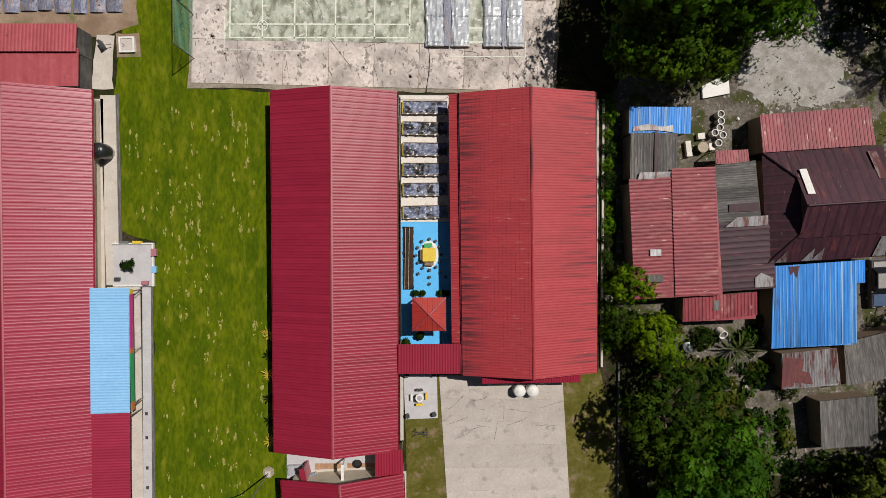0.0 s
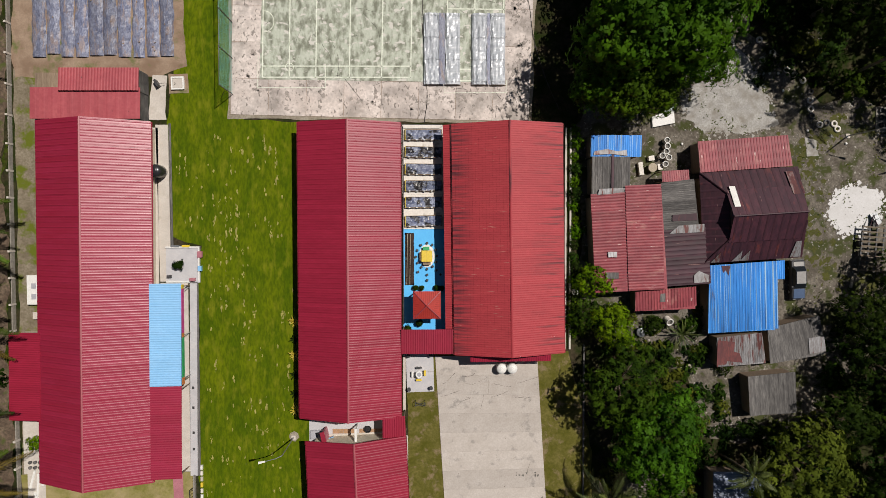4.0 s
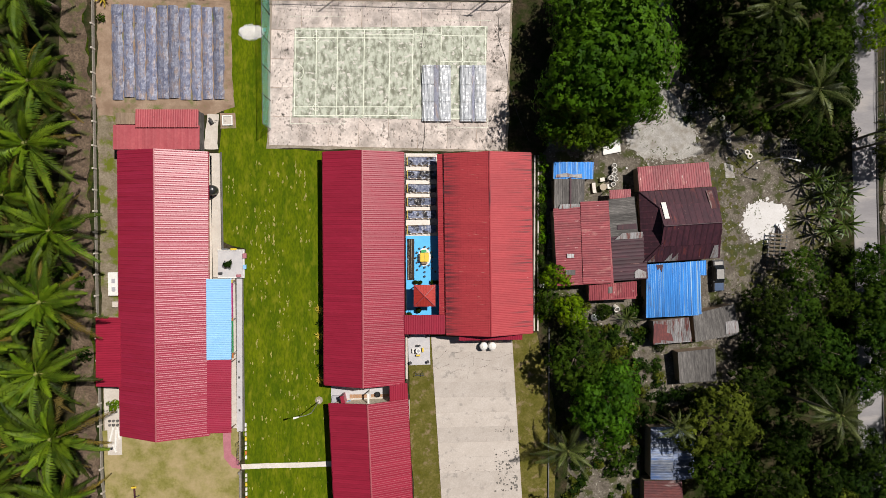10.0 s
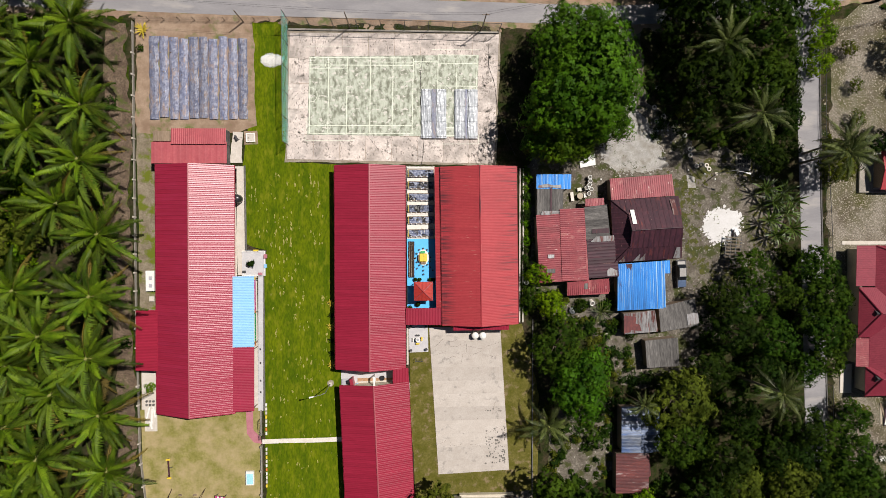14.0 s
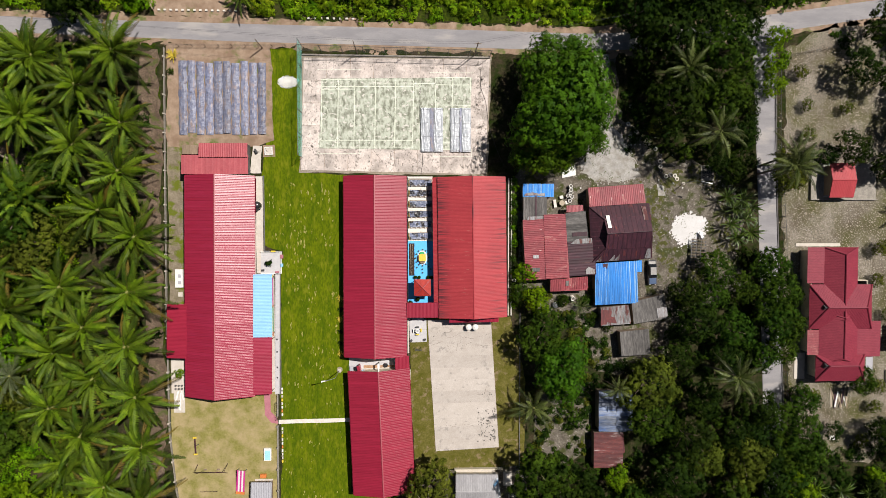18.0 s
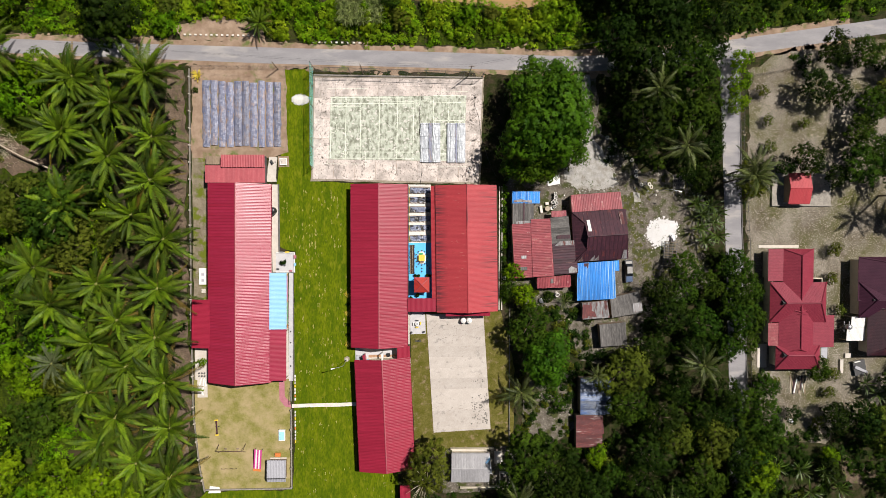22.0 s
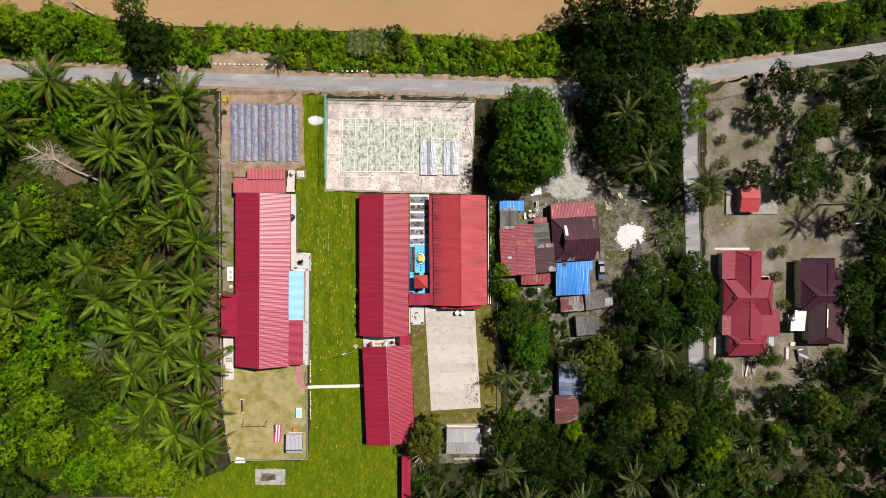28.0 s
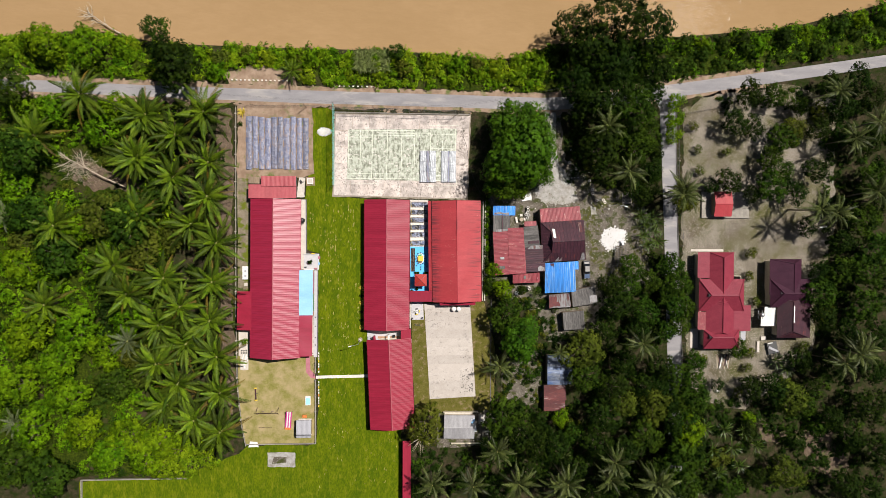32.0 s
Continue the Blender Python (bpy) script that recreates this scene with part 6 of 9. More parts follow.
lean_roof("carport", "white slatted carport roof", [(88.9, -16.65, 2.55), (92.8, -16.65, 2.55), (92.9, -19.5, 2.4), (88.9, -19.5, 2.4)], M["white"], category="carport")

red_shed = gable_house("garden_shed", "small shed with a bright red gable roof", 78.4, 12.3, 0, 3.1, 2.3, 2.1, 2.9, M["tile_red"], M["wood"], over=0.35, axis="x", category="shed", high=0.015, cap_mat=M["tile_red"])
solid("shed_slab", Geo().box(73.6, 8.7, 0, 86.6, 15.6, 0.1).box(73.6, 8.7, 0.1, 73.8, 15.6, 0.5).box(73.8, 8.7, 0.1, 86.6, 8.9, 0.45), M["old_cement"], "cement floor with low kerb round the red shed", "slab", "structure")

# the zinc houses
lean_roof("zinc_house", "bright blue zinc lean-to under a tree", [(18.3, 11.4, 2.5), (24.0, 11.4, 2.5), (24.0, 9.05, 2.35), (18.3, 9.0, 2.35)], M["blue"], M["wood"], category="shed", group="zinc houses")
lean_roof("zinc_house", "grey asbestos-roofed shed with rusted ridge strip", [(18.4, 9.0, 2.6), (22.7, 9.0, 2.6), (22.7, 4.85, 2.5), (18.5, 4.85, 2.5)], M["asbestos"], M["wood"], category="shed", group="zinc houses")
solid("ridge_strip", Geo().box(20.55, 5.3, 2.66, 20.8, 9.2, 2.74), M["rust"], "rusted strip across the grey roof", "roof strip")
solid("loose_sheet", Geo().slab([(19.0, 4.75, 2.78), (22.3, 4.9, 2.72), (22.2, 5.5, 2.8), (19.2, 5.4, 2.84)], 0.02), M["tin"], "loose silvery sheet on a roof edge", "metal sheet")
lean_roof("zinc_house", "lower half of a wide faded red zinc roof", [(18.25, 4.8, 2.6), (22.3, 4.85, 2.78), (22.7, -6.0, 2.78), (18.9, -6.2, 2.55)], M["pink_tin"], M["wood"], across=True, category="house", group="zinc houses", pitch=0.3, high=0.055)
lean_roof("zinc_house", "upper half of a wide faded red zinc roof", [(22.05, 5.75, 2.86), (26.0, 5.9, 3.05), (26.85, -5.75, 3.05), (22.55, -5.95, 2.86)], M["pink_tin"], M["wood"], across=True, category="house", group="zinc houses", pitch=0.3, high=0.055)
lean_roof("zinc_house", "low red zinc lean-to with pale wear", [(23.45, -6.15, 2.45), (30.35, -5.55, 2.45), (30.4, -8.1, 2.2), (23.55, -8.35, 2.2)], M["pink_tin"], M["wood"], pitch=0.3, high=0.055, category="shed", group="zinc houses")
lean_roof("zinc_house", "patched grey asbestos house roof", [(26.05, 6.05, 2.9), (29.7, 6.5, 3.05), (30.3, 1.3, 3.05), (26.4, 0.8, 2.9)], M["asbestos"], M["wood"], across=True, category="house", group="zinc houses", pitch=0.2)
lean_roof("zinc_house", "dark rusted zinc house roof section", [(26.45, 0.85, 2.85), (31.35, 1.4, 2.95), (31.6, -4.9, 2.9), (26.9, -5.5, 2.8)], M["rust"], M["wood"], across=True, pitch=0.5, high=0.025, category="house", group="zinc houses")
lean_roof("zinc_house", "faded pink-red zinc roof at the house front", [(30.25, 10.7, 2.6), (40.5, 11.45, 2.6), (40.9, 7.95, 2.95), (30.45, 7.2, 2.95)], M["pink_tin"], M["wood"], pitch=0.3, high=0.05, category="house", group="zinc houses")
lean_roof("zinc_house", "small red zinc porch roof", [(26.4, 7.45, 2.2), (29.45, 7.6, 2.2), (29.5, 6.3, 2.35), (26.4, 6.2, 2.35)], M["pink_tin"], category="porch", group="zinc houses")
lean_roof("zinc_house", "bright blue zinc roof with rust stains", [(31.65, -3.15, 2.85), (39.35, -2.65, 2.85), (39.5, -10.5, 2.45), (31.8, -10.85, 2.45)], M["blue"], M["wood"], category="shed", group="zinc houses", pitch=0.3)
lean_roof("zinc_house", "small blue zinc flap", [(39.4, -2.65, 2.6), (40.35, -2.6, 2.6), (40.4, -4.75, 2.5), (39.45, -4.75, 2.5)], M["blue"], category="awning", group="zinc houses")
lean_roof("zinc_house", "patchy rusted grey zinc shed", [(32.9, -11.4, 2.25), (38.1, -10.85, 2.25), (38.75, -14.4, 2.0), (33.1, -14.8, 2.0)], M["tin"], M["wood"], category="shed", group="zinc houses")
lean_roof("zinc_house", "grey board-roofed shed beside the yard", [(38.65, -10.35, 2.4), (44.6, -8.9, 2.4), (45.4, -13.4, 2.2), (39.15, -14.45, 2.2)], M["asbestos"], M["wood"], category="shed", group="zinc houses", width=1.5, pitch=0.75)
lean_roof("zinc_house", "grey timber-roofed hut standing alone", [(36.5, -15.85, 2.35), (41.95, -15.35, 2.35), (42.2, -20.15, 2.1), (37.0, -20.45, 2.1)], M["asbestos"], M["wood"], category="hut", group="zinc houses", width=1.1, pitch=0.55)
lean_roof("zinc_house", "silvery blue tin shed in the grove", [(32.6, -26.7, 2.5), (35.8, -26.7, 2.6), (35.85, -34.4, 2.6), (32.65, -34.35, 2.5)], M["blue_tin"], M["wood"], across=True, category="shed", group="zinc houses")
lean_roof("zinc_house", "pale blue tin lean-to slope", [(35.85, -26.75, 2.6), (38.3, -29.0, 2.2), (38.2, -34.5, 2.2), (35.9, -34.45, 2.6)], M["blue_tin"], M["wood"], across=True, category="shed", group="zinc houses")
lean_roof("zinc_house", "rusted dark red tin shed in the grove", [(31.8, -34.6, 2.3), (37.3, -34.6, 2.35), (37.7, -38.4, 2.3), (31.85, -41.3, 2.2)], M["rust_red"], M["wood"], across=True, category="shed", group="zinc houses")
solid("roof_patch", Geo().slab([(43.6, -13.3, 2.36), (45.5, -13.0, 2.36), (45.2, -11.2, 2.42), (43.4, -11.5, 2.42)], 0.02), M["tin"], "pale tin patch on the board roof", "metal sheet")
solid("roof_patch", Geo().slab([(33.0, -14.6, 2.13), (34.1, -14.5, 2.13), (34.2, -14.1, 2.15), (36.0, -14.3, 2.13), (35.6, -13.2, 2.20), (34.9, -13.0, 2.22), (35.0, -11.9, 2.28), (33.0, -11.7, 2.30)], 0.02), M["rust_red"], "rusted sheet patch on the grey shed", "metal sheet")
solid("roof_patch", Geo().slab([(27.0, 0.4, 3.04), (30.9, 0.6, 3.06), (30.9, 1.5, 3.14), (28.0, 1.3, 3.12)], 0.02), M["tin"], "long pale tin sheet on the rusted roof", "metal sheet")
solid("roof_patch", Geo().slab([(27.3, 1.8, 3.10), (30.1, 1.9, 3.14), (30.0, 2.7, 3.16), (27.3, 2.5, 3.12)], 0.02), M["rust"], "rust-brown board over the grey roof", "metal sheet")
solid("roof_patch", Geo().slab([(29.9, -5.1, 3.0), (31.55, -5.0, 3.0), (31.5, -4.2, 3.02), (30.4, -3.75, 3.03), (29.85, -4.2, 3.02)], 0.02), M["tin"], "white board on the rusted roof", "board")
solid("roof_patch", Geo().slab([(20.0, -4.6, 2.87), (21.4, -4.6, 2.90), (21.4, -3.9, 2.90), (20.0, -3.9, 2.87)], 0.02), M["asbestos"], "grey patch on the faded red roof", "metal sheet")

solid("roof_patch", Geo().slab([(18.6, 9.2, 2.52), (20.6, 9.3, 2.52), (22.4, 9.1, 2.52), (22.3, 9.75, 2.55), (21.2, 9.6, 2.54), (20.1, 9.85, 2.56), (18.7, 9.6, 2.54)], 0.015), M["tin"], "rusty white flashing on the blue lean-to", "metal sheet")
solid("roof_patch", Geo().slab([(20.2, -2.2, 2.86), (21.2, -2.2, 2.9), (21.2, -1.6, 2.9), (20.2, -1.6, 2.86)], 0.015), M["tin"], "small tin patch on the faded red roof", "metal sheet")
solid("roof_patch", Geo().slab([(26.3, -7.3, 2.42), (26.9, -7.25, 2.42), (26.85, -6.3, 2.5), (26.3, -6.35, 2.5)], 0.02), M["asbestos"], "grey sheet patch on the red lean-to", "metal sheet")
solid("roof_patch", Geo().slab([(33.0, -3.2, 2.92), (34.0, -3.15, 2.92), (33.85, -4.3, 2.85), (33.5, -3.7, 2.89), (33.2, -4.0, 2.87)], 0.015), M["rust"], "torn rusty flashing above the blue roof", "metal sheet")
# the dark hip-and-gable house
dark = thing("village_house", 36.3, 2.5, 0, 3.6, "dark rusted zinc house with a high open gable", "house", "zinc houses")
for f in ([(-5.6, 5.1, 2.8), (5.6, 5.1, 2.8), (4.9, 0, 5.4), (-2.7, 0, 5.4), (-3.1, 2.4, 4.18)], [(-5.6, -5.1, 2.8), (5.6, -5.1, 2.8), (4.9, 0, 5.4), (-2.7, 0, 5.4), (-3.1, -2.4, 4.18)],
          [(-5.6, -5.1, 2.8), (-5.6, 5.1, 2.8), (-3.1, 2.4, 4.18), (-3.1, -2.4, 4.18)], [(5.6, 5.1, 2.8), (5.6, -5.1, 2.8), (4.9, 0, 5.4)]):
    roof_face("roof_face", f, M["rust"], dark, 0.85, 0.022)
# A solid dark wedge stands for the shade inside the gable.
part("upper_gable", Geo().add([(-3.05, -2.5, 4.15), (-3.05, 2.5, 4.15), (-2.75, 0, 5.38), (-2.5, -2.5, 4.15), (-2.5, 2.5, 4.15), (-2.4, 0, 5.38)], [(0, 2, 1), (3, 4, 5), (0, 3, 5, 2), (1, 2, 5, 4), (0, 1, 4, 3)]), M["dark"], dark, "gable end coloured dark for its shade")
for s in (1, -1):
    roof_face("roof_overhang", [(-3.3, 0, 5.48), (4.6, 0, 5.48), (4.6, s * 2.9, 4.02), (-3.3, s * 2.9, 4.02)], M["rust"], dark, 0.85, 0.022)
part("ridge_cap", ridge_strip((-3.3, 0, 5.5), (4.9, 0, 5.48), 0.1), M["rust"], dark)
for c in ((-5.6, 5.1), (-5.6, -5.1)):
    part("ridge_cap", ridge_strip((c[0], c[1], 2.85), (-3.1, 2.4 if c[1] > 0 else -2.4, 4.22), 0.09), M["rust"], dark)
for x, y0, y1 in ((3.9, 2.0, 4.6),):
    z0, z1 = 5.54 - 0.5 * abs(y0), 5.54 - 0.5 * abs(y1)
    part("rust_panel", Geo().slab([(x, y0, z0), (x + 0.8, y0, z0), (x + 0.8, y1, z1), (x, y1, z1)], 0.02), M["rust_red"], dark, "rust-red replacement sheet")
part("roof_plank", Geo().slab([(-2.95, 1.0, 5.12), (-2.3, 1.0, 5.12), (-2.3, 3.3, 4.0), (-2.95, 3.3, 4.0)], 0.05), M["white"], dark, "long white plank on the roof")
part("tin_patch", Geo().slab([(4.1, -5.0, 3.0), (5.3, -5.0, 3.0), (5.0, -3.2, 3.85), (4.4, -3.2, 3.9)], 0.02), M["tin"], dark, "torn pale tin corner")
for x in (-4.0, -1.6, -0.7):
    part("tin_patch", Geo().slab([(x - 0.9, -5.05, 2.92), (x + 0.1, -5.05, 2.92), (x + 0.1, -3.9, 3.5)], 0.02), M["tin"], dark, "torn pale tin corner")
wall_box(dark, -5.0, -4.5, 5.0, 4.5, 2.74, M["wood"])

# little grey house behind the yard
grey = gable_house("grey_house", "little house with a grey sheet roof", 10.0, -45.1, -1, 2.9, 3.9, 2.3, 2.9, M["grey_sheet"], M["plaster"], over=0.3, axis="x", category="house", high=0.02, cap_mat=M["grey_sheet"])
solid("roof_tarp", Geo().slab([(13.0, -43.0, 2.75), (13.9, -42.6, 2.70), (14.5, -46.4, 2.3), (13.3, -46.6, 2.5)], 0.03), M["film"], "pale plastic sheet over a roof corner", "tarpaulin")
solid("roof_tarp", Geo().slab([(13.0, -43.9, 2.80), (13.9, -42.9, 2.74), (14.0, -43.4, 2.72), (13.2, -44.3, 2.8)], 0.04), M["sky_blue"], "folded blue tarpaulin on a roof", "tarpaulin")
solid("cement_tank", Geo().box(15.2, -45.0, 0, 16.8, -42.6, 0.7).box(15.4, -44.8, 0.7, 16.6, -42.8, 0.75), M["pave"], "low cement tank by the house", "tank")
solid("brick_pen", Geo().box(16.2, -49.4, 0, 16.4, -46.9, 0.8).box(16.4, -47.1, 0, 18.4, -46.9, 0.8).box(18.2, -49.4, 0, 18.4, -47.1, 0.8).box(17.0, -47.9, 0, 17.6, -47.5, 0.4), M["pave"], "small open cement pen", "pen")
solid("low_wall", Geo().box(8.0, -50.1, 0, 16.4, -49.9, 0.7).box(6.0, -41.9, 0, 15.0, -41.7, 0.9), M["plaster"], "low plastered wall round the little house", "wall", "structure")
lean_roof("covered_walk", "narrow red roof over the long walkway", [(-4.4, -48.5, 2.5), (-2.3, -48.5, 2.5), (-2.3, -72, 2.5), (-4.4, -72, 2.5)], M["red"], category="walkway")

# ---- vegetable plot and court ----


def mulch_bed(x, seed):
    g = Geo()
    r = random.Random(seed)
    y0, y1 = -6.6 + r.uniform(-0.15, 0.3), 6.5 + r.uniform(-0.3, 0.2)
    n = 44
    w = r.uniform(0.70, 0.80)
    for k in range(n + 1):
        y = y0 + (y1 - y0) * k / n
        for j, (u, z) in enumerate(((-1, 0.0), (-0.78, 0.17), (-0.3, 0.26), (0.3, 0.25), (0.78, 0.16), (1, 0.0))):
            wob = noise.noise((k * 0.22, seed * 3.1, j * 0.6)) * 0.17 + noise.noise((k * 0.9, seed * 1.7, j)) * 0.05
            g.v.append((u * w + wob, y + (0.12 * noise.noise((j, seed, 2)) if k in (0, n) else 0), z + 0.10 * noise.noise((k * 0.5, j * 1.3, seed)) + 0.06 * noise.noise((k * 1.3, j * 2.1, seed)) if z else 0.0))
    g.f = [(k * 6 + j, k * 6 + j + 1, k * 6 + j + 7, k * 6 + j + 6) for k in range(n) for j in range(5)] + [(0, 5, 4, 3, 2, 1), tuple(n * 6 + j for j in range(6))]
    b = thing("vegetable_bed", x, 26.9, 0.03, 0, "long raised bed under silver-blue mulch film", "vegetable bed", "vegetable plot beds")
    part("film", g, M["tarp"], b)
    for k in range(3):
        part("weight", Geo().box(-0.07, -0.05, 0.22, 0.07, 0.05, 0.32), M["soil"], b, m=pose(r.uniform(-0.4, 0.4), r.uniform(-6, 6), 0, 0, 0, r.uniform(0, 90)))


for k in range(10):
    mulch_bed(-43.3 + k * 1.57, k + 1)


def tunnel(x0, x1, y0, y1, label, mat_a, mat_b):
    b = thing("grow_tunnel", (x0 + x1) / 2, (y0 + y1) / 2, 0.12, 0, label, "grow tunnel", "grow tunnels on the court")
    w, l = (x1 - x0) / 2, (y1 - y0) / 2
    for side, mat, lo, hi in ((0, mat_a, -w, -w + 1.75), (1, mat_b, w - 1.75, w)):
        g = Geo()
        n, m = 40, 13
        for i in range(n + 1):
            y = -l + 2 * l * i / n
            for j in range(m):
                a = math.pi * j / (m - 1)
                fold = 0.13 * noise.noise((j * 0.75 + 11 * side + lo, i * 0.16, x0)) + 0.07 * noise.noise((j * 0.9, i * 0.55 + 5 * side, x0)) + 0.04 * math.sin(2.4 * j + i * 0.21)
                z = 0.46 * math.sin(a) ** 0.45 + fold * (0 < j < m - 1)
                g.v.append(((lo + hi) / 2 - (hi - lo) / 2 * math.cos(a) + 0.06 * noise.noise((i * 0.4, side, x1)), y, 0.02 + max(0.0, z)))
        g.f = [(i * m + j, i * m + j + 1, i * m + m + j + 1, i * m + m + j) for i in range(n) for j in range(m - 1)] + [tuple(range(m - 1, -1, -1)), tuple(n * m + j for j in range(m))]
        part("film", g, mat, b)
        for i in range(4):
            y = -l + 0.3 + (2 * l - 0.6) * i / 3
            part("hoop", Geo().tube([((lo + hi) / 2 - (hi - lo) / 2 * math.cos(math.pi * j / 8), y, 0.05 + 0.60 * math.sin(math.pi * j / 8) ** 0.6) for j in range(9)], 0.018, 5), M["steel"], b)
        part("edge_board", Geo().box(lo - 0.05, -l - 0.06, 0.0, hi + 0.05, -l, 0.12), M["wood"], b)
    part("side_net", Geo().slab([(-w + 1.75, -l, 0.42), (w - 1.75, -l, 0.42), (w - 1.75, l, 0.42), (-w + 1.75, l, 0.42)], 0.01), M["tarp"], b, "sagging net between the rows")
    return b


M["grey_film"] = material("grey ribbed polythene", (0.52, 0.55, 0.60), (0.64, 0.66, 0.70), 0.8, 0.30, fine=(0.36, 0.39, 0.44), fine_scale=4, fine_mix=0.5, bump=0.4, stretch=(3, 0.6, 1), alpha=0.76)
tunnel(-0.3, 3.85, 17.4, 25.4, "low tunnel of clear polythene on the court", M["grey_film"], M["film"])
tunnel(5.15, 9.0, 17.4, 25.4, "low tunnel of ribbed grey polythene", M["grey_film"], M["film"])

box_first = thing("planter_bed", -0.35, 11.7, 0.08, 0, "raised timber bed under torn blue-black film", "planter bed", "raised beds between the blocks")
part("side_board", Geo().box(-2.05, -0.62, 0, 2.05, -0.56, 0.35), M["wood"], box_first)
part("side_board", Geo().box(-2.05, 0.56, 0, 2.05, 0.62, 0.35), M["wood"], box_first)
part("end_board", Geo().box(-2.11, -0.62, 0, -2.05, 0.62, 0.35), M["yellow"], box_first, "yellow painted end board")
part("end_board", Geo().box(2.05, -0.62, 0, 2.11, 0.62, 0.35), M["wood"], box_first)
cover = Geo()
for i in range(18):
    for j in range(7):
        cover.v.append((-2.04 + 4.08 * i / 17, -0.55 + 1.1 * j / 6, 0.28 + 0.10 * noise.noise((i * 0.7, j * 0.9, 3.3))))
cover.f = [(i * 7 + j, i * 7 + 7 + j, i * 7 + 8 + j, i * 7 + j + 1) for i in range(17) for j in range(6)]
part("film", cover, M["bed_film"], box_first)
for k in range(5):
    part("clip", Geo().box(-1.7 + 0.85 * k, -0.65, 0.3, -1.5 + 0.85 * k, -0.55, 0.40), M["white"], box_first)
for k, y in enumerate((9.74, 7.8, 5.9, 4.03, 1.9)):
    copy_thing(box_first, pose(-0.35, y, 0.08, 0, 0, 0.6 * (k - 2)))
solid("edge_pipe", Geo().tube([(-2.7, 12.7, 0.2), (-2.65, 6, 0.2), (-2.7, 0.9, 0.2), (-2.66, -10, 0.2)], 0.05, 8), M["dark"], "dark drain pipe along the wall", "pipe")
solid("pipe_gate", Geo().tube([(-2.8, 12.75, 0.1), (-2.8, 12.75, 0.9), (1.8, 12.75, 0.9), (1.8, 12.75, 0.1)], 0.03, 8), M["dark"], "thin dark pipe rail at the garden end", "rail")

# ---- blue garden ----
solid("blue_floor", Geo().box(-2.7, -10.75, -0.02, 2.15, 0.93, 0.07), M["yard_blue"], "bright blue painted garden floor", "floor", "structure")
bedg = Geo()
for i in range(5):
    for j in range(22):
        edge = i in (0, 4) or j in (0, 21)
        bedg.v.append((-2.5 + 1.05 * i / 4 + 0.07 * noise.noise((i, j * 1.3, 9)), -5.5 + 6.0 * j / 21, 0.07 if edge else 0.2 + 0.12 * noise.noise((i * 1.1, j * 0.8, 1))))
bedg.f = [(i * 22 + j, i * 22 + 22 + j, i * 22 + 23 + j, i * 22 + j + 1) for i in range(4) for j in range(21)]
solid("flower_bed", bedg, M["earth_dark"], "dark brown earth bed along the blue floor", "flower bed")
for x in (-2.3, -1.95):
    solid("bed_pipe", Geo().tube([(x, -5.4, 0.28), (x + 0.1, 0.4, 0.28)], 0.03, 6), M["pale_bark"], "thin pale pipe laid over the bed", "pipe", group="bed pipes")
solid("hose", Geo().tube([(-2.5, -2.5, 0.16), (-1.3, -2.48, 0.10), (0.2, -2.42, 0.09), (2.0, -2.40, 0.09)], 0.025, 6), M["pale_blue"], "pale hose across the blue floor", "hose")
oval = Geo()
for r0, z in ((1.0, 0.07), (1.0, 0.11), (0.72, 0.11), (0.72, 0.07)):
    oval.v += [(0.02 + 0.90 * r0 * math.cos(a), -2.13 + 1.32 * r0 * math.sin(a), z) for a in np.linspace(0, 2 * math.pi, 40, endpoint=False)]
oval.f = [(k * 40 + i, k * 40 + (i + 1) % 40, ((k + 1) % 4) * 40 + (i + 1) % 40, ((k + 1) % 4) * 40 + i) for k in range(4) for i in range(40)]
solid("stone_ring", oval, M["white"], "oval white painted kerb ring", "kerb")
solid("inner_pad", Geo().slab([(0.02 + 0.64 * math.cos(a), -2.13 + 0.94 * math.sin(a), 0.085) for a in np.linspace(0, 2 * math.pi, 32, endpoint=False)], 0.01), M["pave"], "pale cement pad inside the ring", "pad", "structure")


def table(name, label, x, y, w, l, h, mat, rz=0):
    b = thing(name, x, y, 0.08, rz, label, "table")
    part("tabletop", Geo().box(-w / 2, -l / 2, h - 0.05, w / 2, l / 2, h), mat, b)
    part("seam", Geo().box(-0.01, -l / 2 + 0.02, h, 0.01, l / 2 - 0.02, h + 0.004), M["wood"], b)
    for sx in (-1, 1):
        for sy in (-1, 1):
            part("leg", Geo().box(sx * (w / 2 - 0.09) - 0.03, sy * (l / 2 - 0.09) - 0.03, 0, sx * (w / 2 - 0.09) + 0.03, sy * (l / 2 - 0.09) + 0.03, h - 0.05), M["wood"], b)
    return b


table("garden_table", "bright yellow square garden table", 0.02, -2.13, 1.22, 1.28, 0.75, M["yellow"])
table("garden_bench", "dark green garden bench", -0.07, -1.27, 0.74, 0.4, 0.45, M["green_paint"], 3)
table("garden_bench", "pinkish wooden garden bench", 0.02, -2.98, 0.85, 0.38, 0.45, M["wood"], -2)
table("garden_bench", "brown wooden garden bench", -0.74, -2.15, 0.12, 1.0, 0.5, M["wood"])
stool = thing("stool", -0.67, -0.88, 0.07, 20, "small dark garden stool on blue floor", "stool", "stools round the ring")
part("seat", Geo().lathe([(0.12, 0.24), (0.14, 0.26), (0.12, 0.29)], 12), M["dark"], stool)
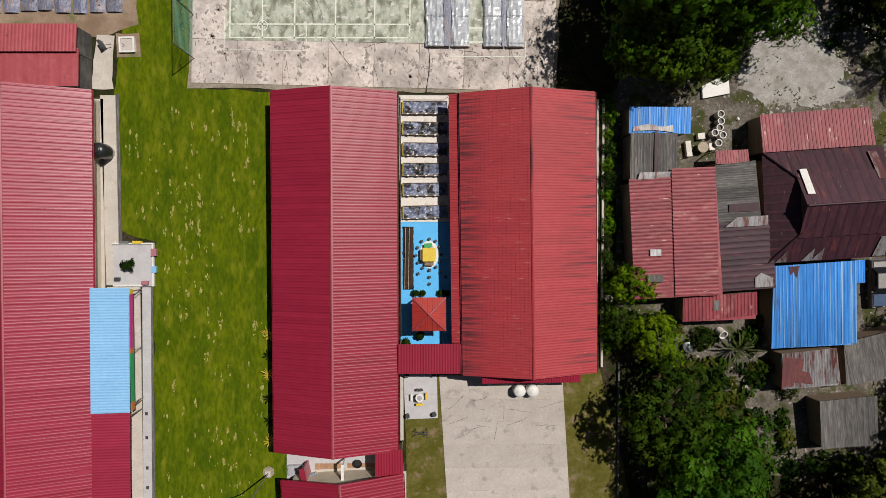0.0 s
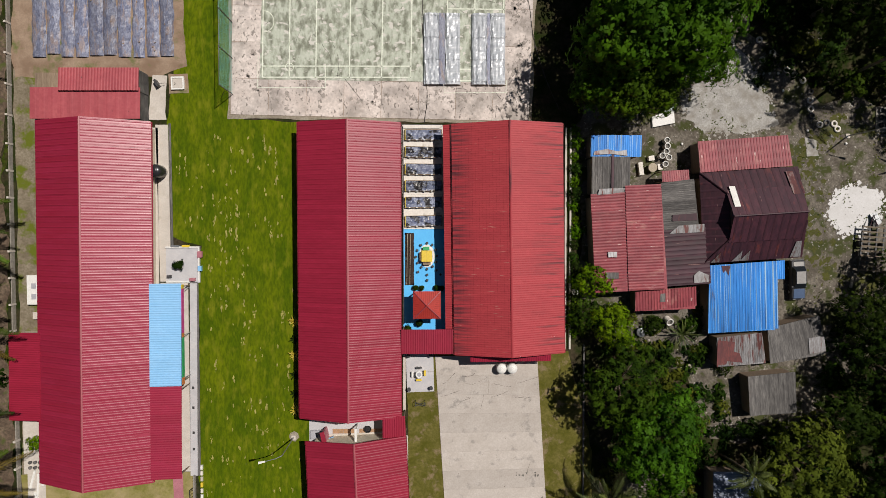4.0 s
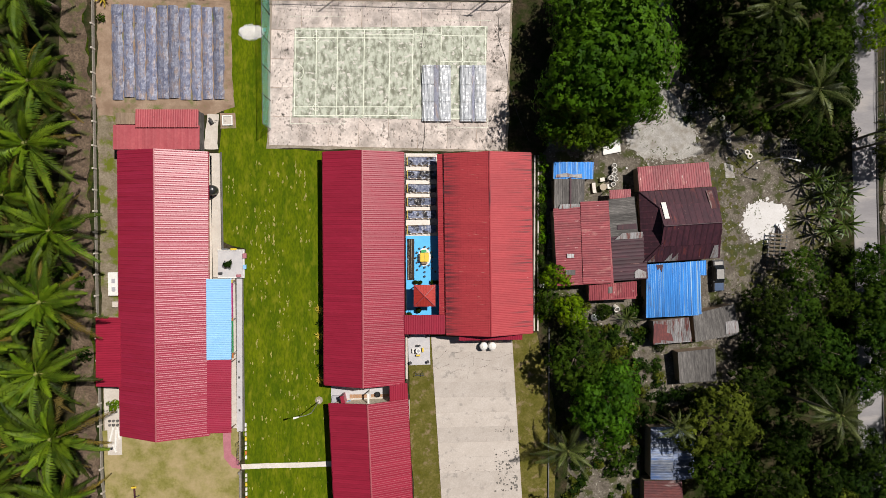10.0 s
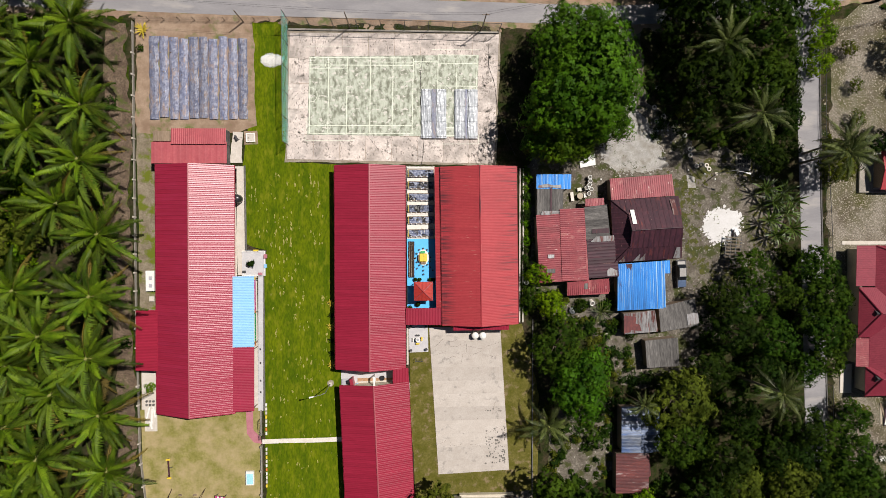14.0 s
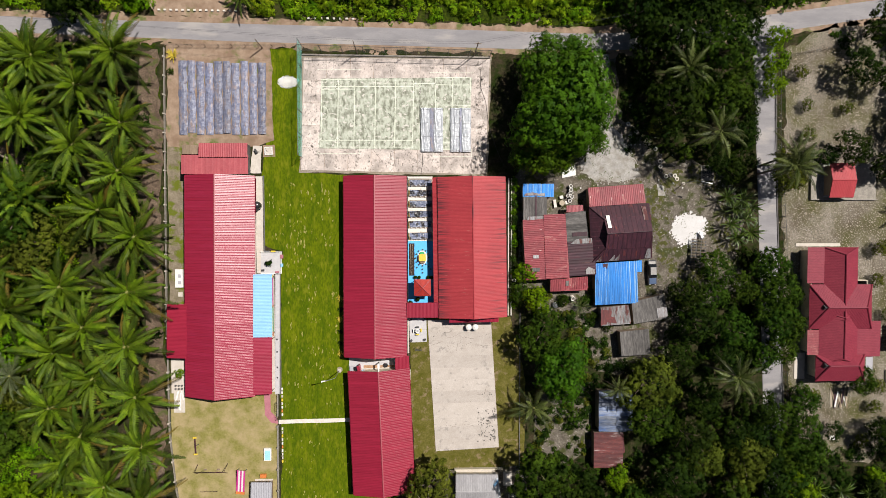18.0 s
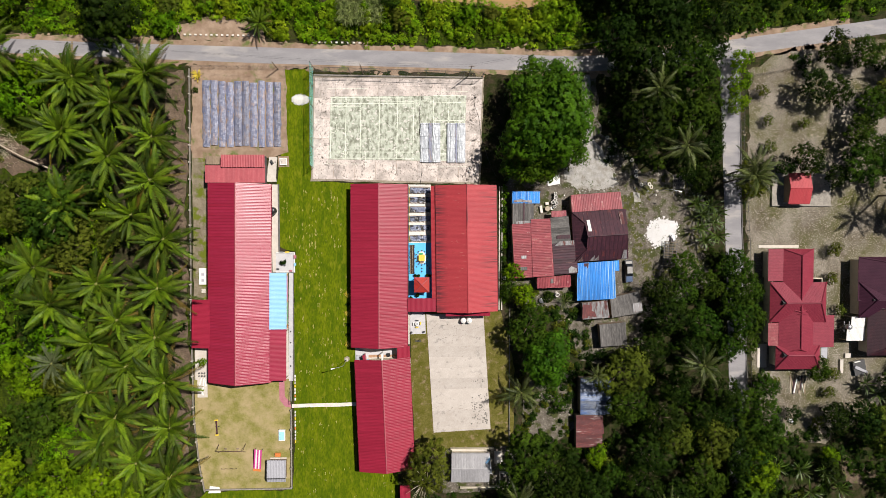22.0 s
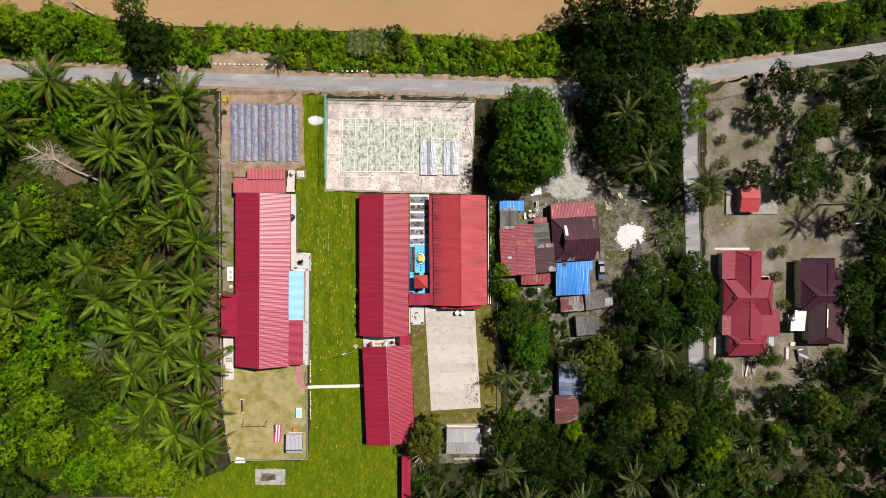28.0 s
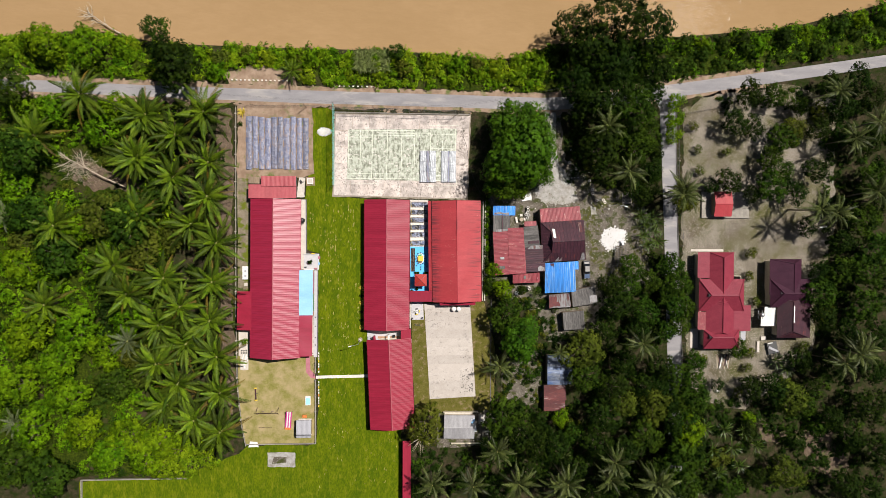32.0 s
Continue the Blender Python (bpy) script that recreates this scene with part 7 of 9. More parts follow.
for a in (45, 135, 225, 315):
    part("leg", Geo().tube([(0.16 * math.cos(radians(a)), 0.16 * math.sin(radians(a)), 0), (0.09 * math.cos(radians(a)), 0.09 * math.sin(radians(a)), 0.25)], 0.022, 6), M["dark"], stool)
for i, (x, y) in enumerate(((0.06, -0.66), (0.64, -0.86), (-1.07, -1.48), (1.02, -1.41), (-1.24, -2.23), (1.17, -2.14), (-1.03, -2.91), (1.09, -2.8), (-0.6, -3.42), (0.68, -3.33), (0.06, -3.63), (-1.01, -3.96), (1.13, -3.78), (0.06, -4.29), (1.58, -4.27), (0.06, -4.93))):
    copy_thing(stool, pose(x, y, 0.07, 0, 0, 35 * i))

gaz = thing("gazebo", 0.02, -7.5, 0.07, 0, "orange-red tiled pyramid gazebo roof on posts", "gazebo")
for k in range(4):
    m = pose(0, 0, 0, 0, 0, 90 * k)
    roof_face("roof_face", [(-1.53, -1.53, 2.5), (1.53, -1.53, 2.5), (0, 0, 3.25)], M["gazebo"], gaz, 0.22, 0.04, m)
    part("hip_cap", Geo().tube([(-1.53, -1.53, 2.53), (0, 0, 3.30)], 0.06, 6), M["ridge"], gaz, m=m)
    part("post", Geo().box(-1.3, -1.3, 0, -1.18, -1.18, 2.62), M["wood"], gaz, m=m)
part("finial", Geo().lathe([(0.10, 3.22), (0.12, 3.3), (0.05, 3.42)], 10), M["gazebo"], gaz)
part("bench", Geo().box(-1.1, 0.85, 0.35, 1.1, 1.15, 0.42), M["wood"], gaz)


def pot_plant(x, y, s, label, leaf="d"):
    b = thing("potted_plant", x, y, 0.07, 0, label, "plant")
    part("pot", Geo().lathe([(0.14, 0), (0.2, 0.3), (0.22, 0.34), (0.19, 0.34), (0.17, 0.28)], 14), M["orange"], b)
    part("foliage", leaf_cloud("foliage", int(s * 100), M["leaf_" + ("dark" if leaf == "d" else "mid")], s, s, s * 0.8, 12, 40, 0.12, 0.4, low=-0.1), None, b, m=pose(0, 0, 0.34 + s * 0.5))
    return b


pot_plant(-0.87, -9.79, 0.38, "dark leafy plant in a terracotta pot")
pot_plant(-2.15, -10.44, 0.34, "green leafy plant in a terracotta pot", "m")
for x, y in ((-1.29, -5.75), (1.14, -5.75), (-0.6, -5.78), (1.7, -5.8)):
    pot_plant(x, y, 0.2, "small potted herb by the gazebo", "m")

# ---- patio, tanks, yard ----
rt = thing("round_table", -0.9, -15.7, 0.11, 0, "round white cement garden table", "table")
part("tabletop", Geo().lathe([(0.36, 0.66), (0.40, 0.70), (0.38, 0.75)], 28), M["white"], rt)
part("inlay", Geo().lathe([(0.24, 0.75), (0.24, 0.754)], 24), M["grey_paint"], rt, "grey ring inlay")
part("pedestal", Geo().lathe([(0.22, 0), (0.12, 0.15), (0.12, 0.5), (0.2, 0.66)], 16), M["white"], rt)
for x, y, r, mat, lab in ((-0.9, -15.02, 0, "dark", "dark curved cement bench by the table"), (-0.24, -15.61, 90, "yellow", "yellowish curved bench by the round table"), (-0.92, -16.41, 180, "yellow", "yellowish curved bench by the round table"), (-1.64, -15.74, 270, "white", "white curved bench by the round table")):
    bb = thing("curved_bench", x, y, 0.11, -r, lab, "bench", "benches round the table")
    part("seat", Geo().box(-0.32, -0.1, 0.34, 0.32, 0.12, 0.42), M[mat], bb)
    for sx in (-0.24, 0.16):
        part("foot", Geo().box(sx, -0.08, 0, sx + 0.08, 0.1, 0.34), M["pave"], bb)
for x, y in ((-2.04, -17.5), (0.5, -17.35), (-2.1, -13.6), (0.45, -13.55)):
    bn = thing("bin", x, y, 0.11, 0, "round black litter bin at the patio corner", "bin", "litter bins")
    part("body", Geo().lathe([(0.16, 0), (0.2, 0.5), (0.21, 0.52), (0.18, 0.52), (0.15, 0.1)], 16), M["black"], bn)
    part("rim", Geo().lathe([(0.20, 0.52), (0.22, 0.54), (0.20, 0.56)], 16), M["dark"], bn)
fr = thing("bicycle_rack", -0.75, -19.2, 0.03, 0, "dark steel bicycle rack on the lawn", "rack")
part("base_rail", Geo().box(-0.65, -0.28, 0.03, 0.65, -0.2, 0.1).box(-0.65, -0.05, 0.03, 0.65, 0.02, 0.08), M["dark"], fr)
for x in (-0.55, 0.5):
    part("hoop", Geo().tube([(x, -0.24, 0.05), (x, -0.2, 0.75), (x, 0.3, 0.75), (x, 0.34, 0.05)], 0.03, 6), M["dark"], fr)
part("brace", Geo().tube([(-0.5, 0.3, 0.7), (0.0, -0.2, 0.1), (0.5, 0.3, 0.7)], 0.02, 6), M["dark"], fr)
for x in (8.56, 9.8):
    tk = thing("water_tank", x, -15.05, 0.1, 0, "round white plastic water tank on the yard", "water tank", "white water tanks")
    part("body", Geo().lathe([(0.56, 0), (0.58, 0.1), (0.58, 0.95), (0.52, 1.1), (0.2, 1.16)], 28), M["white"], tk, smooth=True)
    part("lid", Geo().lathe([(0.22, 1.14), (0.22, 1.20), (0.18, 1.22)], 20), M["white"], tk)
    part("pipe", Geo().tube([(0.5, 0.3, 0.1), (0.9, 0.6, 0.06)], 0.03, 6), M["dark"], tk)

# ---- passage between the blocks ----
solid("passage_floor", Geo().box(-13.6, -23.6, -0.02, -4.9, -20.3, 0.08), M["patio"], "stained cement passage floor", "floor", "structure")
for i in range(13):
    for j in range(2):
        part("tile", Geo().box(-0.2, -0.26, 0, 0.2, 0.26, 0.02), M["terracotta"], bpy.data.objects["passage_floor"], m=pose(-10.7 + i * 0.42 + (0.55 if i > 5 else 0), -22.4 - j * 0.55, 0.085))
pt = thing("partition", -11.45, -22.8, 0.08, 12, "tall red-brown timber partition panel", "partition")
part("panel", Geo().box(-0.12, -1.0, 0, 0.12, 1.0, 2.1), M["pink_path"], pt)
part("cap", Geo().box(-0.35, -1.05, 2.1, 0.15, 1.05, 2.16), M["red"], pt)
solid("beam", Geo().box(-8.1, -23.4, 2.2, -7.85, -21.4, 2.4).box(-8.05, -23.35, 0.08, -7.93, -23.2, 2.2).box(-8.05, -21.6, 0.08, -7.93, -21.45, 2.2), M["white"], "white painted beam on posts over the passage", "beam")
ch = thing("chair", -10.9, -23.1, 0.08, 20, "blue plastic chair in the passage", "chair")
part("seat", Geo().box(-0.22, -0.22, 0.42, 0.22, 0.22, 0.46), M["sky_blue"], ch)
part("backrest", Geo().box(-0.22, 0.20, 0.46, 0.22, 0.25, 0.85), M["sky_blue"], ch)
for sx in (-0.19, 0.19):
    for sy in (-0.19, 0.19):
        part("leg", Geo().tube([(sx, sy, 0), (sx * 0.9, sy * 0.9, 0.42)], 0.02, 6), M["steel"], ch)
solid("basin", Geo().lathe([(0.2, 0.08), (0.38, 0.3), (0.42, 0.45), (0.38, 0.45), (0.3, 0.2)], 20, -6.82, -22.1), M["black"], "round black plastic basin", "basin")
solid("cement_box", Geo().box(-13.4, -23.2, 0.08, -12.0, -22.2, 0.4), M["grey_paint"], "low grey box in the passage", "box")

# ---- west block side ----
tank = thing("water_tank", -29.9, 7.4, 0.12, 0, "black round water tank beside the eave", "water tank")
part("stand", Geo().lathe([(0.62, 0), (0.62, 0.5)], 16), M["pave"], tank)
part("body", Geo().lathe([(0.68, 0.5), (0.72, 0.6), (0.72, 1.7), (0.62, 1.95), (0.3, 2.1)], 28), M["black"], tank, smooth=True)
part("lid", Geo().lathe([(0.3, 2.1), (0.3, 2.18), (0.25, 2.2)], 18), M["black"], tank)
for y0, y1, mat in ((-5.15, -5.6, "yellow"), (-5.6, -10.5, "magenta"), (-10.5, -10.95, "orange"), (-10.95, -15.4, "green_paint"), (-15.4, -16.2, "orange")):
    solid("fascia_board", Geo().box(-26.94, y1, 2.02, -26.90, y0, 2.62), M[mat], "bright painted fascia board under the awning edge", "fascia", group="painted fascia boards")
for y in (-5.65, -10.8, -15.6):
    solid("awning_post", Geo().box(-27.05, y - 0.03, 0.1, -26.99, y + 0.03, 2.5), M["steel"], "slim grey steel post at the awning edge", "post", group="awning posts")
tub = thing("planter", -28.0, -3.05, 0.15, 0, "round bush in a cement tub", "planter")
part("tub", Geo().lathe([(0.3, 0), (0.42, 0.35), (0.44, 0.4), (0.38, 0.4), (0.34, 0.3)], 18), M["pave"], tub)
part("foliage", leaf_cloud("foliage", 77, M["leaf_dark"], 0.55, 0.55, 0.5, 18, 44, 0.12, 0.4, low=-0.1), None, tub, m=pose(0, 0, 0.6))
for x, y, w, l, h, mat, lab in ((-26.6, -4.75, 0.6, 0.35, 0.35, "pink_path", "pinkish cement block by the planter court"), (-25.75, -3.5, 0.4, 0.6, 0.3, "sky_blue", "blue plastic crate at the kerb"), (-25.75, -1.9, 0.5, 0.7, 0.3, "pink_path", "pinkish cement block on the kerb"),
                               (-27.3, -0.95, 0.8, 0.25, 0.3, "yellow", "yellow painted bench block"), (-28.5, -0.95, 0.9, 0.2, 0.3, "steel", "low grey pipe rail piece"), (-29.2, -4.4, 0.5, 0.3, 0.3, "dark", "small dark potted herb box")):
    solid("block", Geo().box(x - w / 2, y - l / 2, 0.1, x + w / 2, y + l / 2, 0.15 + h), M[mat], lab, "block")
solid("kerb", Geo().box(-29.6, -1.15, 0.15, -25.8, -1.0, 0.35).box(-25.95, -5.1, 0.15, -25.8, -1.15, 0.33).box(-29.6, -5.1, 0.15, -26.9, -4.95, 0.3), M["white"], "white kerb round the planter court", "kerb", "structure")
solid("walk_drain", Geo().slab([(-29.05, -1.0, 0.09), (-28.8, -1.0, 0.09), (-28.9, 12.9, 0.09), (-29.15, 12.9, 0.09)], 0.1), M["asbestos"], "dark open drain beside the walk", "drain", "structure")
solid("apron_drain", Geo().box(-26.35, -27.4, 0.0, -26.05, -5.2, 0.07), M["asbestos"], "dark drain beside the lawn", "drain", "structure")
for y in (-17.2, -19.5, -22.4, -24.3):
    solid("drain_cover", Geo().box(-26.9, y - 0.15, 0.1, -26.65, y + 0.15, 0.13), M["dark"], "small dark drain cover", "drain cover", group="drain covers")
sw = thing("septic_tank", -44.2, -5.85, 0.03, 0, "white cement septic tank behind the block", "septic tank")
part("body", Geo().box(-0.67, -1.65, 0, 0.67, 1.65, 0.6), M["white"], sw)
for y in (0.45, -0.75):
    part("hatch", Geo().box(-0.15, y - 0.3, 0.6, 0.35, y + 0.3, 0.66), M["grey_paint"], sw)
solid("sump", Geo().box(-44.5, -9.2, 0.03, -43.7, -8.4, 0.3).box(-44.3, -9.0, 0.3, -43.9, -8.6, 0.34), M["pave"], "small square cement sump", "sump")
for i in range(6):
    solid("pot", Geo().lathe([(0.16, 0.07), (0.2, 0.3), (0.16, 0.3), (0.14, 0.2)], 12, -45.2 + 0.55 * (i % 3), -25.6 - 0.6 * (i // 3)), M["asbestos"], "empty grey pot in a row", "pot", group="empty pots")
for i, (x, y, l) in enumerate(((-45.0, -27.6, 2.2), (-44.4, -28.2, 2.6), (-44.0, -27.4, 1.8), (-44.6, -29.6, 1.2))):
    solid("timber", Geo().box(-0.12, -l / 2, 0.09, 0.12, l / 2, 0.2), M["white"], "whitewashed timber length stacked on cement", "timber", group="stacked timbers", at=(x, y, 0), rz=12 * i - 15)
wl = thing("well_pad", -28.0, 17.4, 0.03, 2, "square white cement manhole on a worn pad", "manhole")
part("pad", Geo().slab([(x, y, 0.03) for x, y in rough_outline([(-1.1, -1.1), (1.1, -1.1), (1.1, 1.1), (-1.1, 1.1)], 0.3, 0.1, 4)], 0.04), M["soil"], wl)
part("frame", Geo().box(-0.72, -0.72, 0, 0.72, -0.55, 0.28).box(-0.72, 0.55, 0, 0.72, 0.72, 0.28).box(-0.72, -0.55, 0, -0.55, 0.55, 0.28).box(0.55, -0.55, 0, 0.72, 0.55, 0.28), M["white"], wl)
part("lid", Geo().box(-0.52, -0.52, 0.1, 0.52, 0.52, 0.22), M["pave"], wl)
part("handle", Geo().tube([(-0.4, 0.1, 0.22), (-0.2, -0.1, 0.27), (-0.45, -0.2, 0.22)], 0.02, 6), M["dark"], wl)
pump = thing("water_pump", -30.2, 17.3, 0.08, 30, "dark hand pump on a cement corner", "pump")
part("body", Geo().box(-0.12, -0.4, 0, 0.12, 0.4, 0.7), M["dark"], pump)
part("handle", Geo().tube([(0.1, -0.2, 0.6), (0.8, -0.4, 0.4)], 0.03, 6), M["dark"], pump)
lean_roof("pump_shelter", "low shelter of grey planks by the annex", [(-43.1, 18.2, 1.2), (-40.0, 18.2, 1.2), (-40.0, 16.6, 1.25), (-43.1, 16.6, 1.25)], M["wood"], category="shelter", width=0.5, pitch=0.5, high=0.015)
heap = Geo()
for i in range(9):
    for j in range(20):
        a, r = 2 * math.pi * j / 20, i / 8
        heap.v.append((1.75 * r * math.cos(a) * (1 + 0.12 * math.sin(3 * a) + 0.1 * noise.noise((j * 0.9, 1, 1))), 1.05 * r * math.sin(a) * (1 + 0.1 * math.cos(2 * a)), 0.34 * (1 - r) ** 0.6 + 0.09 * noise.noise((i * 1.9, j * 1.7, 2)) * (1 - r)))
heap.f = [(i * 20 + j, i * 20 + 20 + j, i * 20 + 20 + (j + 1) % 20, i * 20 + (j + 1) % 20) for i in range(8) for j in range(20)]
solid("gravel_mound", heap, M["white"], "mound of white gravel on the lawn", "gravel mound", at=(-24.5, 29.9, 0.03))
pebbles = Geo()
r3 = random.Random(6)


def pebble(x, y, z, r):
    pebbles.add([(x + r * r3.uniform(0.6, 1.2) * math.cos(a), y + r * r3.uniform(0.6, 1.2) * math.sin(a), z) for a in (0, 1.26, 2.5, 3.8, 5.0)] + [(x, y, z + r * 0.8)], [(0, 1, 5), (1, 2, 5), (2, 3, 5), (3, 4, 5), (4, 0, 5)])


for k in range(520):
    a, q = r3.uniform(0, 6.3), math.sqrt(r3.random())
    pebble(-24.5 + 1.85 * q * math.cos(a), 29.9 + 1.15 * q * math.sin(a), 0.03 + 0.36 * max(0, 1 - q) ** 0.6, r3.uniform(0.04, 0.11))
solid("pebbles", pebbles, M["white"], "loose white stones of the gravel heap", "stones", "stuff")
solid("bucket", Geo().lathe([(0.18, 0.03), (0.24, 0.4), (0.21, 0.4), (0.17, 0.15)], 14, -22.6, 30.2), M["teal"], "teal bucket by the gravel heap", "bucket")

# rosette plants along the classroom block
def rosette(name, x, y, n, length, width, mat, label, z=0.03, rise=0.7, category="plant"):
    b = thing(name, x, y, z, 0, label, category)
    g = Geo()
    pts = [(0, 0), (0.35, 1.0), (0.7, 0.8), (1.0, 0.0)]
    for u, ww in pts:
        h = length * (u * math.sin(rise) - 0.45 * u * u)
        for s in (-1, 1):
            g.v.append((length * u * math.cos(rise * 0.7), s * (0.15 + ww) * width / 2, h + 0.05))
    g.f = [(2 * i, 2 * i + 1, 2 * i + 3, 2 * i + 2) for i in range(3)]
    me = g.mesh("leaf", mat)
    r = random.Random(int(x * 10 + y * 7))
    for k in range(n):
        s = r.uniform(0.75, 1.1)
        part("leaf", me, None, b, m=pose(0, 0, 0, r.uniform(-15, 15), r.uniform(-35, 15), k * 137.5) @ Matrix.Diagonal((s, s, s, 1)))
    return b


for i, y in enumerate((-9.7, -11.7, -13.5, -15.8, -17.9, -19.9)):
    gold = i in (0, 2, 5)
    rosette("agave", -15.15, y, 16 if gold else 12, 0.95 if gold else 0.75, 0.13, M["golden"] if gold else M["coco" if i == 2 else "leaf_dark"], "golden spiky agave by the wall" if gold else "small dark spiky plant by the wall")
rosette("golden_palm", -44.9, 34.4, 18, 1.6, 0.22, M["golden"], "yellow young palm in the plot corner")
for i, (x, y) in enumerate(((58.0, 7.0), (60.2, 5.2), (57.4, 4.0), (59.6, 8.6), (61.2, 2.6), (58.6, 1.6), (61.0, 7.2), (56.6, 9.0), (74.5, -46.3), (79.8, -46.8), (85.1, -47.2), (88.5, -51.0), (82.1, -51.6), (76.8, -52.3), (73.1, -54.5), (78.7, -58.3), (84.0, -56.6), (73.2, -62.3), (80.8, -62.5), (70.4, -58.9), (96.2, -30.9), (93.6, -28.7))):
    bp = rosette("banana_plant", x, y, 20, 3.2, 0.24, M["banana"], "banana plant with long arching leaves", 1.6, 0.9)
    part("stem", Geo().tube([(0, 0, -1.7), (0.05, 0, 0.15)], [0.16, 0.10], 10), M["leaf_olive"], bp)
rosette("pandan", 29.6, -11.2, 22, 2.4, 0.16, M["coco"], "spiky pandan palm beside the shed", 0.7)
rosette("pandan", 37.6, -53.8, 20, 2.6, 0.16, M["coco"], "spiky pandan palm in the grove", 0.7)


# ---- fences, poles ----
net = thing("net_fence", -21.95, 26.3, 0.03, 0, "tall teal net fence on dark poles beside the court", "fence")
grid_net = Geo()
for k in range(24):
    z = 0.1 + 4.3 * k / 23
    grid_net.box(-0.006, -10.1, z, 0.006, 10.1, z + 0.010)
for k in range(64):
    y = -10.1 + 20.2 * k / 63
    grid_net.box(-0.005, y - 0.005, 0.1, 0.005, y + 0.005, 4.42)
part("net", grid_net, M["teal"], net)
for k in range(6):
    y = -10.1 + 4.04 * k
    part("pole", Geo().tube([(0.05, y, -0.2), (0.05, y, 4.6)], 0.045, 8), M["dark"], net)
    part("stay", Geo().tube([(0.05, y, 2.6), (-1.3, y - 0.4, 0.0)], 0.025, 6), M["dark"], net)
part("top_rail", Geo().tube([(0.05, -10.1, 4.5), (0.05, 10.1, 4.5)], 0.03, 6), M["dark"], net)


def wire_fence(name, label, pts, high, step, mat, wires=4, lean=0.0, group="", rail=False):
    """Posts along a polyline with strands between them."""
    b = thing(name, pts[0][0], pts[0][1], 0, 0, label, "fence", group)
    o = Vector((*pts[0], 0))
    post = Geo().tube([(0, 0, -0.2), (0, lean * 0.5, high * 0.7), (0, lean, high)], 0.055, 6).mesh("post", mat)
    for (x0, y0), (x1, y1) in zip(pts, pts[1:]):
        a, c = Vector((x0, y0, 0)) - o, Vector((x1, y1, 0)) - o
        n = max(1, round((c - a).length / step))
        for k in range(n + 1):
            p = a.lerp(c, k / n)
            part("post", post, None, b, m=pose(p.x, p.y, 0))
        for k in range(wires):
            z = high * (0.2 + 0.75 * k / max(1, wires - 1))
            part("wire", Geo().tube([a + Vector((0, lean * z / high, z)), c + Vector((0, lean * z / high, z))], 0.014, 4), M["dark"], b)
        if rail:
            part("top_rail", Geo().tube([a + Vector((0, lean, high)), c + Vector((0, lean, high))], 0.04, 6), mat, b)
    return b


wire_fence("court_fence", "dark post-and-wire fence along the road", [(-22.1, 35.4), (12.4, 34.8)], 4.3, 3.83, M["dark"], 9, 0.0, rail=True)
solid("court_kerb", Geo().slab([(-21.8, 34.75, 0.3), (12.5, 34.65, 0.3), (12.5, 34.9, 0.3), (-21.8, 35.0, 0.3)], 0.35), M["old_cement"], "low cement kerb below the road fence", "kerb", "structure")
wire_fence("plot_fence", "thin post fence at the vegetable plot", [(-46.3, 36.1), (-22.4, 36.3)], 1.5, 2.4, M["wood"], 4)
bw = thing("boundary_wall", -46.45, 0, 0, 0, "low whitish boundary wall with posts", "wall", kind="structure")
wall_pts = [(0.0, 35.8), (-0.1, 12.0), (-0.15, -12.0), (0.1, -34.0), (1.2, -45.0), (2.2, -50.0)]
for (x0, y0), (x1, y1) in zip(wall_pts, wall_pts[1:]):
    part("run", Geo().slab([(x1 - 0.05, y1, 0.6), (x1 + 0.05, y1, 0.6), (x0 + 0.05, y0, 0.6), (x0 - 0.05, y0, 0.6)], 0.7), M["old_cement"], bw)
    n = int((y0 - y1) / 3)
    for k in range(n):
        u = (k + 0.5) / n
        part("pillar", Geo().box(-0.11, -0.11, 0, 0.11, 0.11, 0.95), M["pave"], bw, m=pose(x0 + (x1 - x0) * u, y0 + (y1 - y0) * u, 0))
pw = thing("play_wall", -26.7, -38.3, 0, 0, "low grey wall round the playground", "wall", kind="structure")
part("run", Geo().box(-0.10, -11.3, 0, 0.10, 5.0, 0.5).box(-0.08, 6.8, 0, 0.08, 11.0, 0.5).box(-17.4, -11.4, 0, 0.10, -11.2, 0.45), M["old_cement"], pw)
for k in range(5):
    part("pillar", Geo().box(-0.16, -11.0 + 4 * k - 0.16, 0, 0.16, -11.0 + 4 * k + 0.16, 0.75), M["old_cement"], pw)
for i, y in enumerate(list(np.arange(-26.4, -31.2, -0.68)) + list(np.arange(-33.8, -40.2, -0.68))):
    mat = ("white", "pot_white", "pave", "yellow", "pot_white", "white", "orange")[i % 7]
    solid("kerb_block", Geo().box(-26.02, y - 0.24, 0.02, -25.78, y + 0.24, 0.25), M[mat], "small painted kerb block by the lawn", "kerb block", group="painted kerb blocks")
gate = thing("gate", -26.75, -30.3, 0, 3, "dark folded steel gate by the path", "gate")
part("gate_frame", Geo().tube([(0, -1.6, 0.1), (0, -1.6, 1.3), (0, 1.6, 1.3), (0, 1.6, 0.1)], 0.035, 6), M["dark"], gate)
for k in range(9):
    part("bar", Geo().tube([(0, -1.4 + 0.35 * k, 0.12), (0, -1.4 + 0.35 * k, 1.28)], 0.018, 5), M["rust"], gate)
far = thing("field_wall", -84.9, -58.0, 0, 0, "low pale wall at the field corner", "wall", kind="structure")
part("run", Geo().box(0, -0.1, 0, 26, 0.1, 0.6).box(-0.1, -14, 0, 0.1, 0.1, 0.6), M["old_cement"], far)


